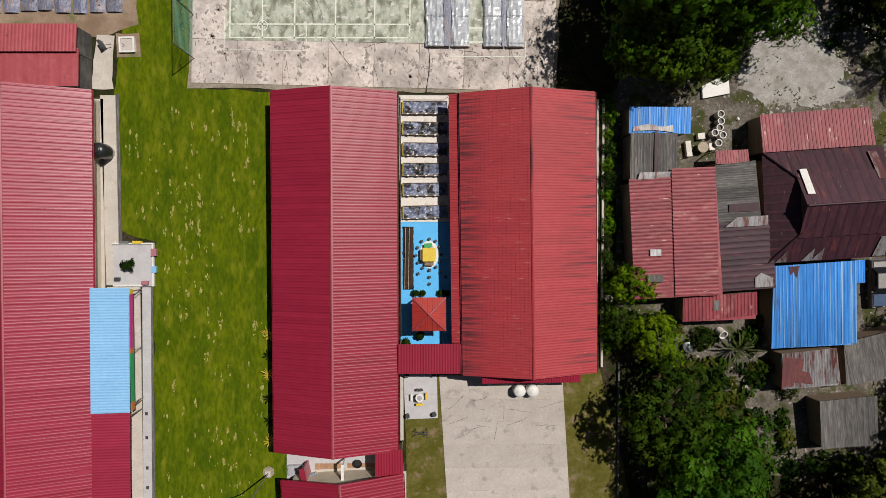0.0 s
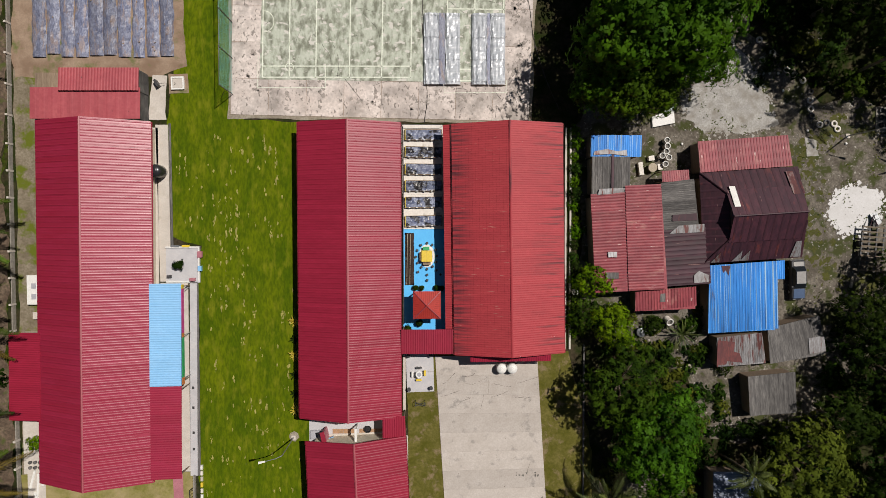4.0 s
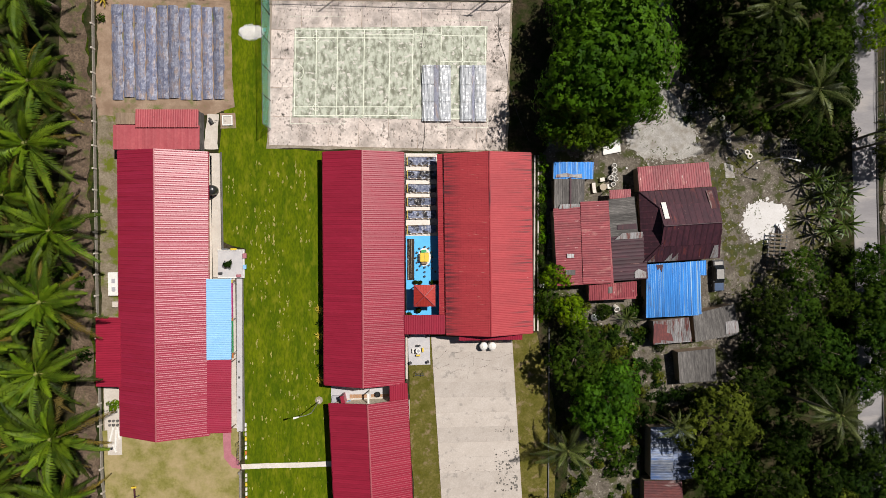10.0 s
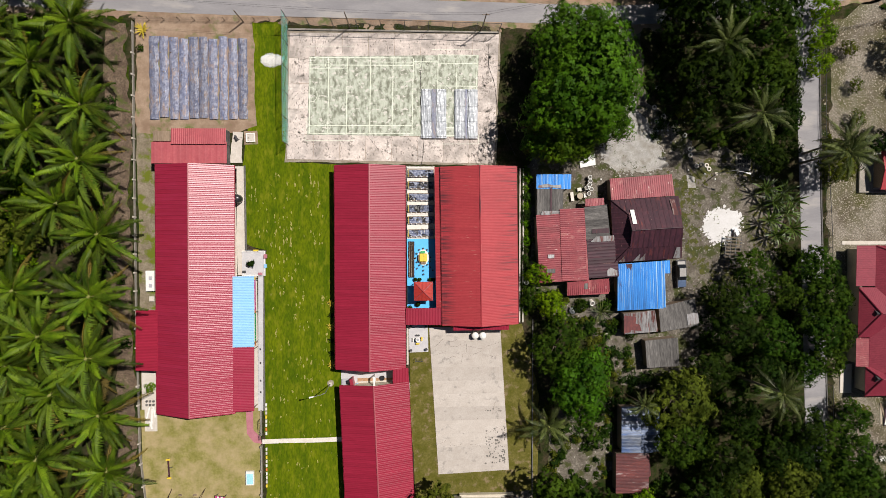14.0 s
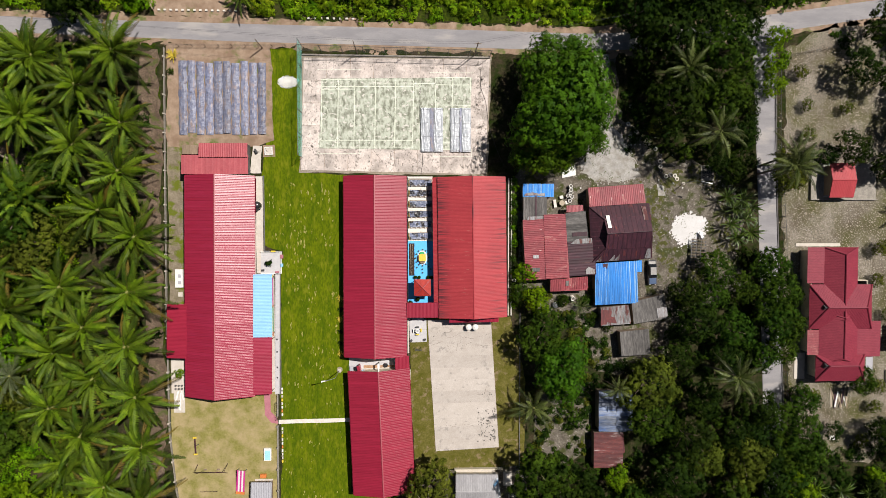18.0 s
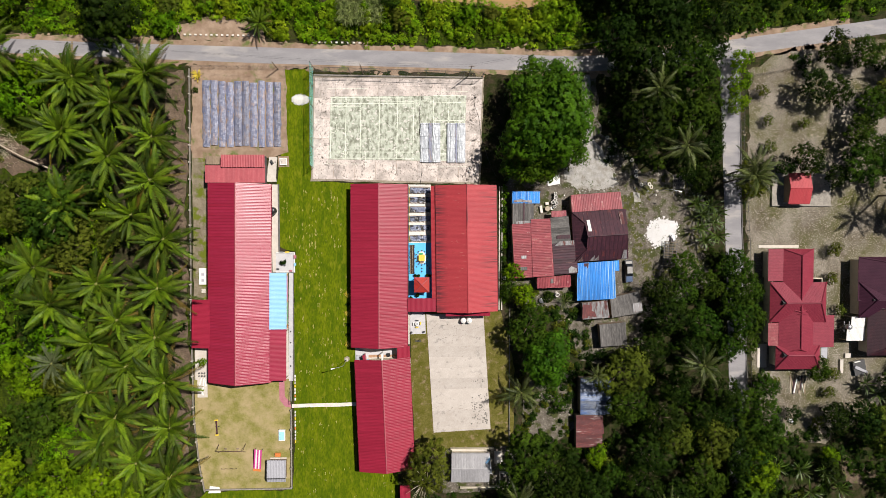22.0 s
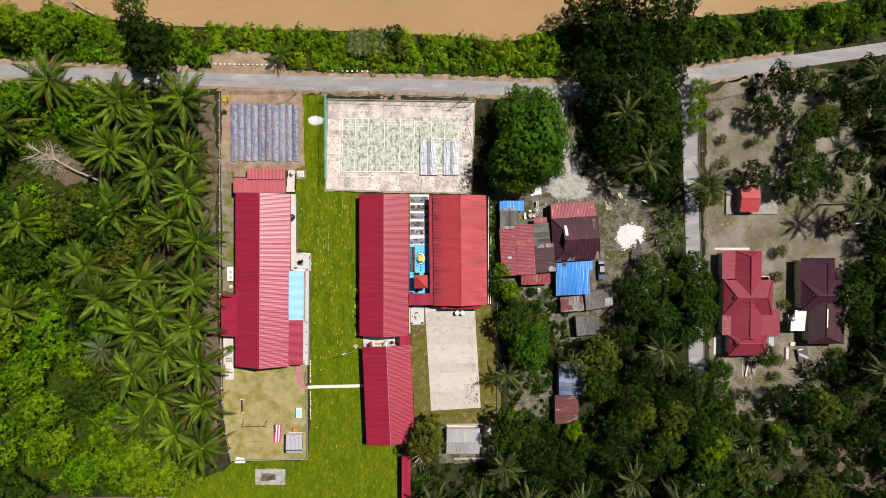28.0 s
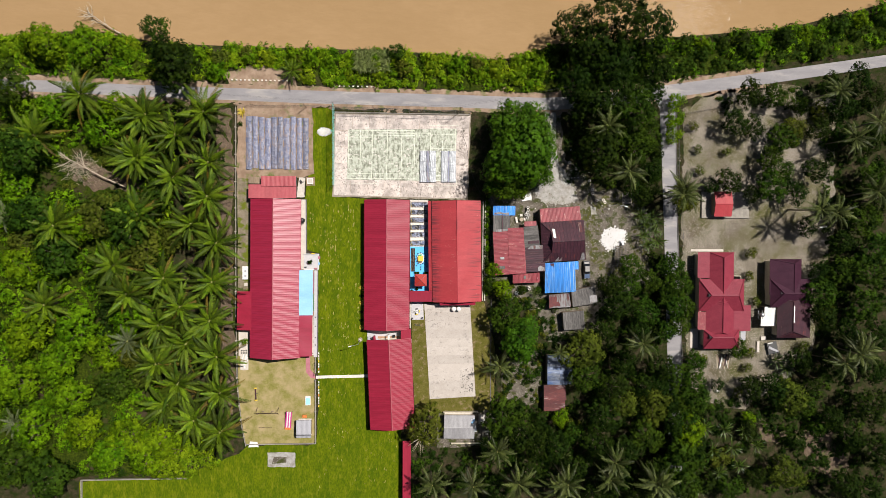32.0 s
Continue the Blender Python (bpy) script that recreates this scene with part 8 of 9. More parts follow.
def utility_pole(x, y, h, label, arm=None):
    b = thing("utility_pole", x, y, 0, 0, label, "pole", "utility poles")
    part("pole", Geo().tube([(0, 0, -0.3), (0, 0, h)], [0.11, 0.07], 10), M["wood"], b)
    if arm:
        part("cross_arm", Geo().box(-0.6, -0.05, h - 0.5, 0.6, 0.05, h - 0.4), M["wood"], b)
        for s in (-0.5, 0.5):
            part("insulator", Geo().lathe([(0.04, h - 0.4), (0.06, h - 0.33), (0.03, h - 0.24)], 8, s, 0), M["white"], b)
    return b


utility_pole(9.6, 35.1, 7.6, "slim wooden utility pole beside the road", True)
utility_pole(-11.9, 35.3, 7.0, "slim wooden utility pole beside the fence")
utility_pole(-29.0, 36.0, 5.0, "short leaning wooden pole at the plot")
lines_thing = thing("power_lines", 0, 0, 0, 0, "thin dark power lines along the road", "cable")
for dz, dy in ((0, 0), (-0.15, 0.4)):
    pts = [(-70, 38.6, 7.0), (-11.9, 35.3 + dy, 6.9 + dz), (9.6, 35.1 + dy, 7.2 + dz), (48, 43, 7.5)]
    for p, q in zip(pts, pts[1:]):
        part("wire", Geo().tube([Vector(p).lerp(Vector(q), u) - Vector((0, 0, 1.6 * u * (1 - u))) for u in np.linspace(0, 1, 9)], 0.014, 4), M["dark"], lines_thing)


def street_lamp(x, y, h, dx, dy, label):
    b = thing("street_lamp", x, y, 0, 0, label, "street lamp", "street lamps")
    part("pole", Geo().tube([(0, 0, -0.3), (0, 0, h - 0.6), (dx * 0.35, dy * 0.35, h - 0.1), (dx, dy, h)], [0.08, 0.06, 0.045, 0.04], 10), M["steel"], b)
    d = Vector((dx, dy, 0)).normalized()
    q = Vector((-d.y, d.x, 0)) * 0.13
    e = Vector((dx, dy, h + 0.03))
    part("lamp_head", Geo().slab([tuple(e - q * 0.6), tuple(e + d * 0.75 - q), tuple(e + d * 0.75 + q), tuple(e + q * 0.6)], 0.09), M["white"], b, "white lamp head")
    part("footing", Geo().box(-0.25, -0.25, 0, 0.25, 0.25, 0.12), M["pave"], b)
    return b


street_lamp(-15.4, -23.1, 6.2, -1.6, -0.35, "grey street lamp with a white head on the lawn")
street_lamp(49.2, 11.8, 6.0, 1.8, -0.4, "grey street lamp with a white head by the drive")
street_lamp(104.5, 6.5, 5.5, -1.4, -0.1, "grey street lamp near the palms")
ground_patch("lamp_earth", [(-15.9, -22.7), (-15.4, -22.45), (-14.95, -22.7), (-14.8, -23.2), (-15.2, -23.65), (-15.7, -23.55), (-16.0, -23.2)], 0.045, M["sand_pale"], "bare ring of earth round the lamp post", "soil", 0.3, seed=21)

# lane fence
for pts in ([(66.9, 35.5), (67.1, 20.0), (68.0, 9.6), (68.6, 1.5), (68.8, -9.0)], [(69.2, -24.0), (69.5, -34.0)]):
    wire_fence("lane_fence", "dark post-and-rail fence beside the lane", pts, 1.3, 2.2, M["dark"], 3, 0.0, "lane fences", True)
wire_fence("lane_fence", "dark post-and-rail fence by the road", [(66.9, 35.5), (78, 37.5)], 1.2, 2.4, M["wood"], 3, 0.0, "lane fences")
solid("lane_kerb", Geo().slab([(69.3, -34, 0.14), (69.5, -34, 0.14), (67.5, 6.6, 0.14), (66.6, 36.5, 0.14), (66.4, 36.5, 0.14), (67.3, 6.6, 0.14)], 0.2), M["asbestos"], "low grey kerb of the lane", "kerb", "structure")
east_wall = solid("side_drain", Geo().box(15.95, -13.0, 0, 16.15, 12.6, 0.25).box(16.5, -13.0, 0, 16.7, 12.6, 0.25), M["pave"], "pale cement drain beside the east block", "drain", "structure")
solid("east_fence_wall", Geo().box(18.2, -42, 0, 18.35, -12.5, 0.3), M["asbestos"], "dark mossy boundary wall under the trees", "wall", "structure")
r5 = random.Random(8)
for k in range(17):
    y = -11 + k * 1.45
    plant(shrubs, r5.choice("ggmd"), 17.1 + r5.uniform(-0.2, 0.3), y, r5.uniform(0, 360), r5.uniform(0.24, 0.42), "hedge beside the drain")

# ---- village yard clutter ----
car = thing("car", 43.1, -4.95, 0.02, 2, "old pickup car with blue bonnet and dusty grey cab", "car")
prof = [(-2.25, 0.35), (-2.25, 0.75), (-2.1, 0.88), (-1.05, 0.95), (2.1, 0.92), (2.25, 0.8), (2.25, 0.35)]
g = Geo()
for x in (-0.80, -0.74, 0.74, 0.80):
    g.v += [(x, y, z - (0.06 if abs(x) > 0.77 and z > 0.5 else 0)) for y, z in prof]
g.f = [(k * 7 + j, k * 7 + j + 1, k * 7 + 8 + j, k * 7 + 7 + j) for k in range(3) for j in range(6)] + [tuple(range(7)), tuple(range(27, 20, -1))]
part("body", g, M["car_dark"], car)
part("bonnet", Geo().slab([(-0.66, -2.15, 0.93), (0.66, -2.15, 0.93), (0.62, -1.05, 1.0), (-0.62, -1.05, 1.0)], 0.06), M["car_blue"], car, "faded blue bonnet")
cab = Geo().add([(-0.74, -1.05, 0.93), (0.74, -1.05, 0.93), (0.74, 1.55, 0.93), (-0.74, 1.55, 0.93), (-0.60, -0.45, 1.42), (0.60, -0.45, 1.42), (0.60, 1.1, 1.42), (-0.60, 1.1, 1.42)], [(4, 5, 6, 7), (0, 1, 5, 4), (1, 2, 6, 5), (2, 3, 7, 6), (3, 0, 4, 7)])
part("cabin", cab, M["glass"], car, "dark glass cabin")
part("roof_panel", Geo().slab([(-0.54, -0.40, 1.46), (0.54, -0.40, 1.46), (0.54, 1.0, 1.46), (-0.54, 1.0, 1.46)], 0.04), M["car_grey"], car)
part("boot_lid", Geo().slab([(-0.60, 1.6, 0.98), (0.60, 1.6, 0.98), (0.60, 2.1, 0.96), (-0.60, 2.1, 0.96)], 0.04), M["car_grey"], car)
part("bumper", Geo().box(-0.8, -2.34, 0.36, 0.8, -2.24, 0.55), M["dark"], car)
part("bumper", Geo().box(-0.8, 2.24, 0.36, 0.8, 2.34, 0.55), M["dark"], car)
for x in (-0.62, 0.38):
    part("headlight", Geo().box(x, -2.28, 0.6, x + 0.24, -2.24, 0.75), M["white"], car)
for x in (-0.82, 0.82):
    part("mirror", Geo().box(x - 0.1, -0.85, 0.92, x + 0.1, -0.72, 1.05), M["dark"], car)
for x in (-0.72, 0.72):
    for y in (-1.45, 1.4):
        wh = part("wheel", Geo().tube([(x - 0.1, y, 0.3), (x + 0.1, y, 0.3)], 0.31, 16), M["rubber"], car)
        part("rim", Geo().tube([(x - 0.105, y, 0.3), (x + 0.105, y, 0.3)], 0.17, 12), M["steel"], wh)
drum = thing("drum", 27.56, 11.12, 0.02, 0, "off-white round drum with an open top", "drum", "drums in the yard")
part("body", Geo().lathe([(0.29, 0), (0.30, 0.25), (0.31, 0.27), (0.30, 0.3), (0.30, 0.6), (0.31, 0.63), (0.30, 0.85), (0.27, 0.85), (0.26, 0.6)], 20), M["pot_white"], drum)
part("rim", Geo().lathe([(0.30, 0.84), (0.34, 0.87), (0.28, 0.88), (0.26, 0.86)], 20, cap=False), M["white"], drum)
part("water", Geo().lathe([(0.26, 0.60), (0.26, 0.70)], 16), M["mildew"], drum, "dim water in the drum")
for x, y in ((27.6, 10.46), (27.48, 9.84), (27.02, 9.35), (27.78, 9.15), (27.38, 6.8 + 1.6)):
    copy_thing(drum, pose(x, y, 0.02, 0, 0, x * 50))
rt2 = thing("round_table", 25.95, 8.0, 0.02, 0, "round pale wooden table in the yard", "table")
part("tabletop", Geo().lathe([(0.5, 0.7), (0.52, 0.73), (0.5, 0.76)], 24), M["pale_bark"], rt2)
part("pedestal", Geo().lathe([(0.3, 0), (0.1, 0.2), (0.1, 0.7)], 12), M["wood"], rt2)
for x, y, w, l, h, mat, lab in ((24.7, 7.9, 0.45, 1.4, 0.5, "pot_white", "pale wooden bench by the table"), (26.9, 8.1, 0.45, 0.6, 0.5, "pot_white", "pale plastic crate by the table"), (25.9, 9.1, 0.6, 0.5, 0.5, "pot_white", "white folding board in the yard"), (32.5, 7.0, 0.9, 0.9, 0.4, "tin", "grey tin box by the wall")):
    t0 = thing("crate", x, y, 0.02, 8, lab, "crate")
    part("body", Geo().box(-w / 2, -l / 2, 0, w / 2, l / 2, h * 0.8), M[mat], t0)
    part("top", Geo().box(-w / 2 - 0.03, -l / 2 - 0.03, h * 0.8, w / 2 + 0.03, l / 2 + 0.03, h), M[mat], t0)
solid("white_sheet", Geo().slab([(26.08, 12.68, 0.30), (28.63, 13.18, 0.34), (28.44, 15.07, 0.42), (25.97, 13.82, 0.34)], 0.28), M["white"], "white board lying on the yard", "board")
dish = thing("metal_tub", 24.9, -11.0, 0.02, 0, "round shiny metal tub under bushes", "tub")
part("body", Geo().lathe([(0.4, 0), (0.55, 0.5), (0.58, 0.55), (0.5, 0.6), (0.1, 0.75)], 20), M["steel"], dish)
part("handle", Geo().tube([(0.55, -0.1, 0.5), (0.7, 0, 0.5), (0.55, 0.1, 0.5)], 0.02, 5), M["steel"], dish)
copy_thing(drum, pose(28.0, -9.5, 0.02, 25, 10, 0) @ Matrix.Diagonal((1.3, 1.3, 1.0, 1)))
jar = copy_thing(drum, pose(17.0, -6.3, 0.25))
for x, y, l, rz, lab in ((31.2, -14.8, 3.2, 24, "pale plank lying in the grass"), (28.4, -14.7, 2.6, 2, "pale cement slab by the path"), (37.2, -9.9, 1.5, 4, "pale plank leaning by the shed"), (50.3, -7.2, 2.2, -20, "grey plank in the yard"), (52.5, -8.5, 2.8, -35, "grey board in the yard"), (50.0, -5.3, 1.4, 80, "pale pipe on the ground")):
    solid("plank", Geo().box(-l / 2, -0.16, 0.03, l / 2, 0.16, 0.14), M["pale_bark"], lab, "plank", group="planks in the yard", at=(x, y, 0), rz=rz)
tyre_me = Geo()
for i in range(16):
    for j in range(6):
        a, c = 2 * math.pi * i / 16, 2 * math.pi * j / 6
        tyre_me.v.append(((0.24 + 0.09 * math.cos(c)) * math.cos(a), (0.24 + 0.09 * math.cos(c)) * math.sin(a), 0.10 + 0.09 * math.sin(c)))
tyre_me.f = [(i * 6 + j, ((i + 1) % 16) * 6 + j, ((i + 1) % 16) * 6 + (j + 1) % 6, i * 6 + (j + 1) % 6) for i in range(16) for j in range(6)]
tm = tyre_me.mesh("tyre", M["pot_white"], True)
td = tyre_me.mesh("tyre", M["black"], True)
for i, (x, y) in enumerate(((38.5, 28.1), (38.5, 22.8), (40.1, 21.3), (40.7, 20.4), (38.9, 20.5), (43.7, 18.2), (44.6, 16.9), (44.6, 15.9), (44.7, 14.9), (44.8, 14.1), (45.8, 13.1), (47.5, 13.2), (46.6, 13.3), (41.8, 19.4), (42.7, 18.8), (39.6, 24.3), (39.0, 26.0), (47.9, 12.6))):
    ob = new("tyre", tm if i % 3 else td)
    ob.matrix_basis = pose(x, y, 0.02, 0, 0, 20 * i) @ Matrix.Diagonal((1.25, 1.25, 1.2, 1))
    tagged(ob, "old tyre edging painted pale" if i % 3 else "old black tyre edging the drive", "tyre", "tyres edging the drive")
for i, (x, y) in enumerate(((39.1, 18.9), (39.8, 19.0), (40.8, 19.0), (41.4, 17.0), (29.6, 10.8), (44.4, 12.4), (47.2, 11.8), (49.0, 10.9))):
    solid("stone", Geo().lathe([(0.1, 0), (0.17, 0.08), (0.1, 0.18)], 7), M["white"], "small white painted stone", "stone", group="white stones", at=(x, y, 0.02))
solid("slab", Geo().box(52.5, 12.3, 0.02, 55.0, 15.2, 0.14), M["old_cement"], "grey slab under black pots", "slab")
for i in range(9):
    ob = new("black_pot", td)
    ob.matrix_basis = pose(53.0 + 0.78 * (i % 3), 13.05 + 0.85 * (i // 3), 0.14) @ Matrix.Diagonal((1.0, 1.0, 1.6, 1))
    tagged(ob, "black ring pot on the grey slab", "pot", "black pots")
cart = thing("slatted_trailer", 51.8, -1.4, 0.02, -4, "rusty trailer frame with open slats", "trailer")
for x in (-1.3, -0.45, 0.45, 1.3):
    part("rail", Geo().box(x - 0.08, -2.7, 0.7, x + 0.08, 2.7, 0.82), M["dark"], cart)
for k in range(10):
    part("slat", Geo().box(-1.35, -2.6 + 0.56 * k, 0.82, 1.35, -2.42 + 0.56 * k, 0.87), M["bark"], cart)
for x in (-1.35, 1.35):
    for y in (-0.7, 0.5):
        part("wheel", Geo().tube([(x - 0.12, y, 0.36), (x + 0.12, y, 0.36)], 0.36, 16), M["rubber"], cart)
part("drawbar", Geo().tube([(-0.4, 2.7, 0.76), (0, 4.0, 0.6), (0.4, 2.7, 0.76)], 0.06, 6), M["rust"], cart)
scrap = thing("scrap_heap", 52.6, 2.0, 0.02, 10, "pile of dark scrap at the sand edge", "scrap")
for k in range(7):
    part("piece", Geo().box(-0.5 + 0.1 * k, -0.4, 0.1 * k, 0.4 + 0.05 * k, 0.5 - 0.06 * k, 0.1 * k + 0.09), M["dark" if k % 2 else "steel"], scrap, m=pose(0.2 * math.sin(k * 2), 0.3 * math.cos(k * 3), 0, 0, 0, 50 * k))

# small litter and stones in the yard
pebbles = Geo()
for k in range(1500):
    x, y = r5.uniform(26, 60), r5.uniform(-12, 24)
    if noise.noise((x * 0.16, y * 0.16, 8)) < 0.0 or (29.5 < x < 43 and -11 < y < 12) or (17.5 < x < 31 and -9 < y < 8):
        continue
    pebble(x, y, 0.02, r5.choice((0.03, 0.05, 0.05, 0.08, 0.14)))
for k in range(700):
    x, y = r5.uniform(70, 104), r5.uniform(-32, 36)
    if noise.noise((x * 0.16, y * 0.16, 3)) > 0.0 and not (70 < x < 103 and -27 < y < 1):
        pebble(x, y, 0.02, r5.choice((0.05, 0.08, 0.12)))
solid("litter", pebbles, M["gravel"], "small stones and litter strewn on the earth", "litter", "stuff")

plant(shrubs, "g", -44.3, -23.3, 20, 0.42, "shrubs by the block", 0.05)
plant(shrubs, "m", -45.3, 31.6, 20, 0.3, "shrubs by the block", 0.05)

# tall weeds and stones in the yard
weeds = Geo()
for k in range(900):
    x, y = r5.uniform(22, 60), r5.uniform(-9, 20)
    if noise.noise((x * 0.22, y * 0.22, 4)) < 0.05 or (29.5 < x < 43 and -11 < y < 12) or (17.5 < x < 31 and -9 < y < 12):
        continue
    for q in range(3):
        a, l = r5.uniform(0, 6.3), r5.uniform(0.15, 0.4)
        ux, uy = math.cos(a), math.sin(a)
        px, py = x + r5.uniform(-0.3, 0.3), y + r5.uniform(-0.3, 0.3)
        weeds.add([(px - uy * 0.06, py + ux * 0.06, 0.03), (px + uy * 0.06, py - ux * 0.06, 0.03), (px + ux * l, py + uy * l, 0.18)], [(0, 1, 2)])
solid("weeds", weeds, M["leaf_olive"], "scattered low weeds on the yard", "weeds", "stuff")
for i, (x, y, s) in enumerate(((34.5, -15.2, 0.42), (30.8, -10.0, 0.5), (26.0, -10.3, 0.5), (23.6, -9.4, 0.42), (20.8, -9.2, 0.6), (32.2, -13.2, 0.4), (47.2, -16.5, 0.7), (45.0, -21.5, 0.6), (48.6, -10.5, 0.6), (50.5, -9.8, 0.5), (37.5, -22.5, 0.6), (41.0, -22.6, 0.7), (30.8, -43.5, 0.9), (28.6, -33.0, 0.75), (27.6, -25.0, 0.6),
                              (43.5, 22.0, 0.8), (46.2, 19.2, 0.7), (49.0, 17.6, 0.8), (52.0, 18.5, 0.9), (56.5, 18.0, 0.9), (58.5, 13.5, 0.9), (60.5, 20.0, 1.0), (61.0, 26.0, 0.9), (58.0, 30.5, 1.0), (41.0, 30.5, 0.9), (48.0, 30.0, 1.1))):
    plant(shrubs, "dmdo"[i % 4], x, y, 40 * i, s, "village shrubs")
for i, (x, y, s) in enumerate(((60.8, -2.0, 0.8), (61.5, -20.5, 0.9), (47.0, -36.0, 1.0), (39.5, -46.0, 1.1), (29.8, -47.5, 1.1), (22.5, -31.8, 0.5), (49.5, -55.5, 1.1), (62.0, -43.0, 1.1), (66.0, -52.0, 1.2), (72.5, -41.5, 0.9), (73.0, -55.0, 1.1), (79.0, -54.0, 1.2), (86.0, -47.0, 1.0), (99.0, -50.0, 1.1), (105.0, -46.0, 1.1), (107.5, -16.0, 1.0), (108.5, -6.0, 1.1), (107.5, 12.0, 1.1), (110.0, 30.5, 1.1), (104.0, 36.5, 1.0), (76.0, -61.0, 1.1), (59.0, -62.0, 1.2))):
    plant(shrubs, "ddmo"[i % 4], x, y, 57 * i, s * 1.25, "grove undergrowth")

# ---- villa gardens ----
for i, (x, y, s) in enumerate(((86.4, -0.3, 0.9), (86.1, -6.4, 0.75), (88.2, -13.2, 0.7), (72.8, -28.2, 1.1), (86.3, -26.7, 1.0), (86.1, -30.6, 0.75), (83.5, -37.0, 0.8), (72.0, 26.5, 0.7), (72.4, 21.0, 0.75), (70.6, 32.5, 0.8), (79.6, 26.0, 0.7), (101.0, -25.0, 0.9), (70.2, 12.8, 0.9))):
    plant(kinds, "small", x, y, 33 * i, s, "garden bushes")
pile = thing("timber_pile", 80.2, -29.2, 0.03, 3, "untidy pile of weathered planks", "timber pile")
for k in range(11):
    part("plank", Geo().box(-0.14, -1.7, 0, 0.14, 1.7 - 0.1 * (k % 4), 0.06), M[("pale_bark", "wood", "rust", "white", "wood")[k % 5]], pile, m=pose(-1.6 + 0.32 * k, 0.5 * math.sin(k * 2), 0.07 * (k % 4), 0, 0, 16 * math.sin(k * 1.7)))
tow = thing("water_tower", 88.5, -16.4, 0.02, 0, "steel tank stand with a round metal tank", "water tower")
part("tank", Geo().lathe([(0.5, 3.0), (0.55, 3.1), (0.55, 3.9), (0.4, 4.1), (0.1, 4.15)], 20), M["steel"], tow, smooth=True)
for sx in (-0.7, 0.7):
    for sy in (-0.7, 0.7):
        part("leg", Geo().tube([(sx, sy, 0), (sx * 0.8, sy * 0.8, 3.0)], 0.05, 6), M["dark"], tow)
    part("cross_bar", Geo().box(sx * 0.8 - 0.04, -1.1, 2.9, sx * 0.8 + 0.04, 1.1, 3.0), M["steel"], tow)
tr = thing("trailer", 93.3, -25.6, 0.02, 12, "small grey flat trailer beside the villa", "trailer")
part("deck", Geo().box(-1.3, -1.6, 0.6, 1.3, 1.6, 0.7), M["dark"], tr)
part("side", Geo().slab([(-1.3, 0.2, 0.95), (1.2, -1.5, 0.95), (1.5, -1.1, 0.95), (-0.9, 0.7, 0.95)], 0.3), M["grey_paint"], tr)
part("headboard", Geo().box(-1.3, 1.4, 0.7, 0.0, 1.6, 1.2), M["white"], tr)
for x in (-1.35, 1.35):
    part("wheel", Geo().tube([(x - 0.1, 0, 0.32), (x + 0.1, 0, 0.32)], 0.32, 14), M["rubber"], tr)
solid("bench_slab", Geo().box(89.2, -26.8, 0.02, 89.9, -23.9, 0.4).box(90.3, -23.6, 0.02, 91.6, -22.6, 0.4), M["pave"], "pale cement bench and block", "bench")
solid("small_box", Geo().box(78.4, -37.4, 0.02, 79.4, -36.6, 0.3).box(78.6, -37.2, 0.3, 79.2, -36.8, 0.33), M["white"], "small white cement box in the yard", "box")

# ---- playground ----
sl = thing("slide", -33.4, -43.2, 0.03, -7, "magenta and white striped slide", "slide")
for k in range(5):
    part("chute_strip", Geo().slab([(-0.75 + 0.3 * k, -2.2, 0.35), (-0.45 + 0.3 * k, -2.2, 0.35), (-0.45 + 0.3 * k, 2.2, 1.5), (-0.75 + 0.3 * k, 2.2, 1.5)], 0.08), M["white" if k % 2 else "magenta"], sl)
part("foot_end", Geo().box(-0.8, -2.7, 0.1, 0.8, -2.2, 0.35), M["orange"], sl, "orange slide foot")
for x in (-0.7, 0.7):
    part("support", Geo().tube([(x, 2.0, 0), (x, 2.0, 1.45)], 0.05, 6), M["steel"], sl)
sg = thing("swing_frame", -38.7, -41.1, 0.03, 0, "rusty steel swing frame on dry grass", "swing")
part("top_bar", Geo().tube([(-2.6, 0, 2.0), (2.6, 0, 2.0)], 0.05, 8), M["rust"], sg)
for x in (-2.6, 2.6):
    for y in (-0.9, 0.9):
        part("leg", Geo().tube([(x, 0, 2.0), (x * 1.04, y, 0)], 0.045, 6), M["rust"], sg)
for x in (-1.2, 1.2):
    part("seat", Geo().box(x - 0.25, -0.12, 0.45, x + 0.25, 0.12, 0.5), M["wood"], sg)
    part("chain", Geo().tube([(x - 0.2, 0, 0.5), (x - 0.2, 0, 2.0)], 0.015, 4), M["dark"], sg)
    part("chain", Geo().tube([(x + 0.2, 0, 0.5), (x + 0.2, 0, 2.0)], 0.015, 4), M["dark"], sg)
ss = thing("seesaw", -41.65, -36.6, 0.03, 3, "small seesaw with yellow ends", "seesaw")
part("beam", Geo().box(-0.12, -1.6, 0.5, 0.12, 1.6, 0.6), M["rust"], ss)
part("pivot", Geo().tube([(-0.4, 0, 0), (0, 0, 0.55), (0.4, 0, 0)], 0.06, 6), M["dark"], ss)
for y in (-1.6, 1.45):
    part("seat", Geo().box(-0.35, y - 0.1, 0.6, 0.35, y + 0.15, 0.66), M["yellow"], ss)
sr = thing("spring_rider", -39.4, -45.3, 0.03, 0, "low curved climbing rail", "climbing rail")
for x in (-1.1, 0.0, 1.1):
    part("arch", Geo().tube([(x - 0.5, 0, 0), (x - 0.3, 0, 0.4), (x + 0.3, 0, 0.4), (x + 0.5, 0, 0)], 0.04, 6), M["rust"], sr)
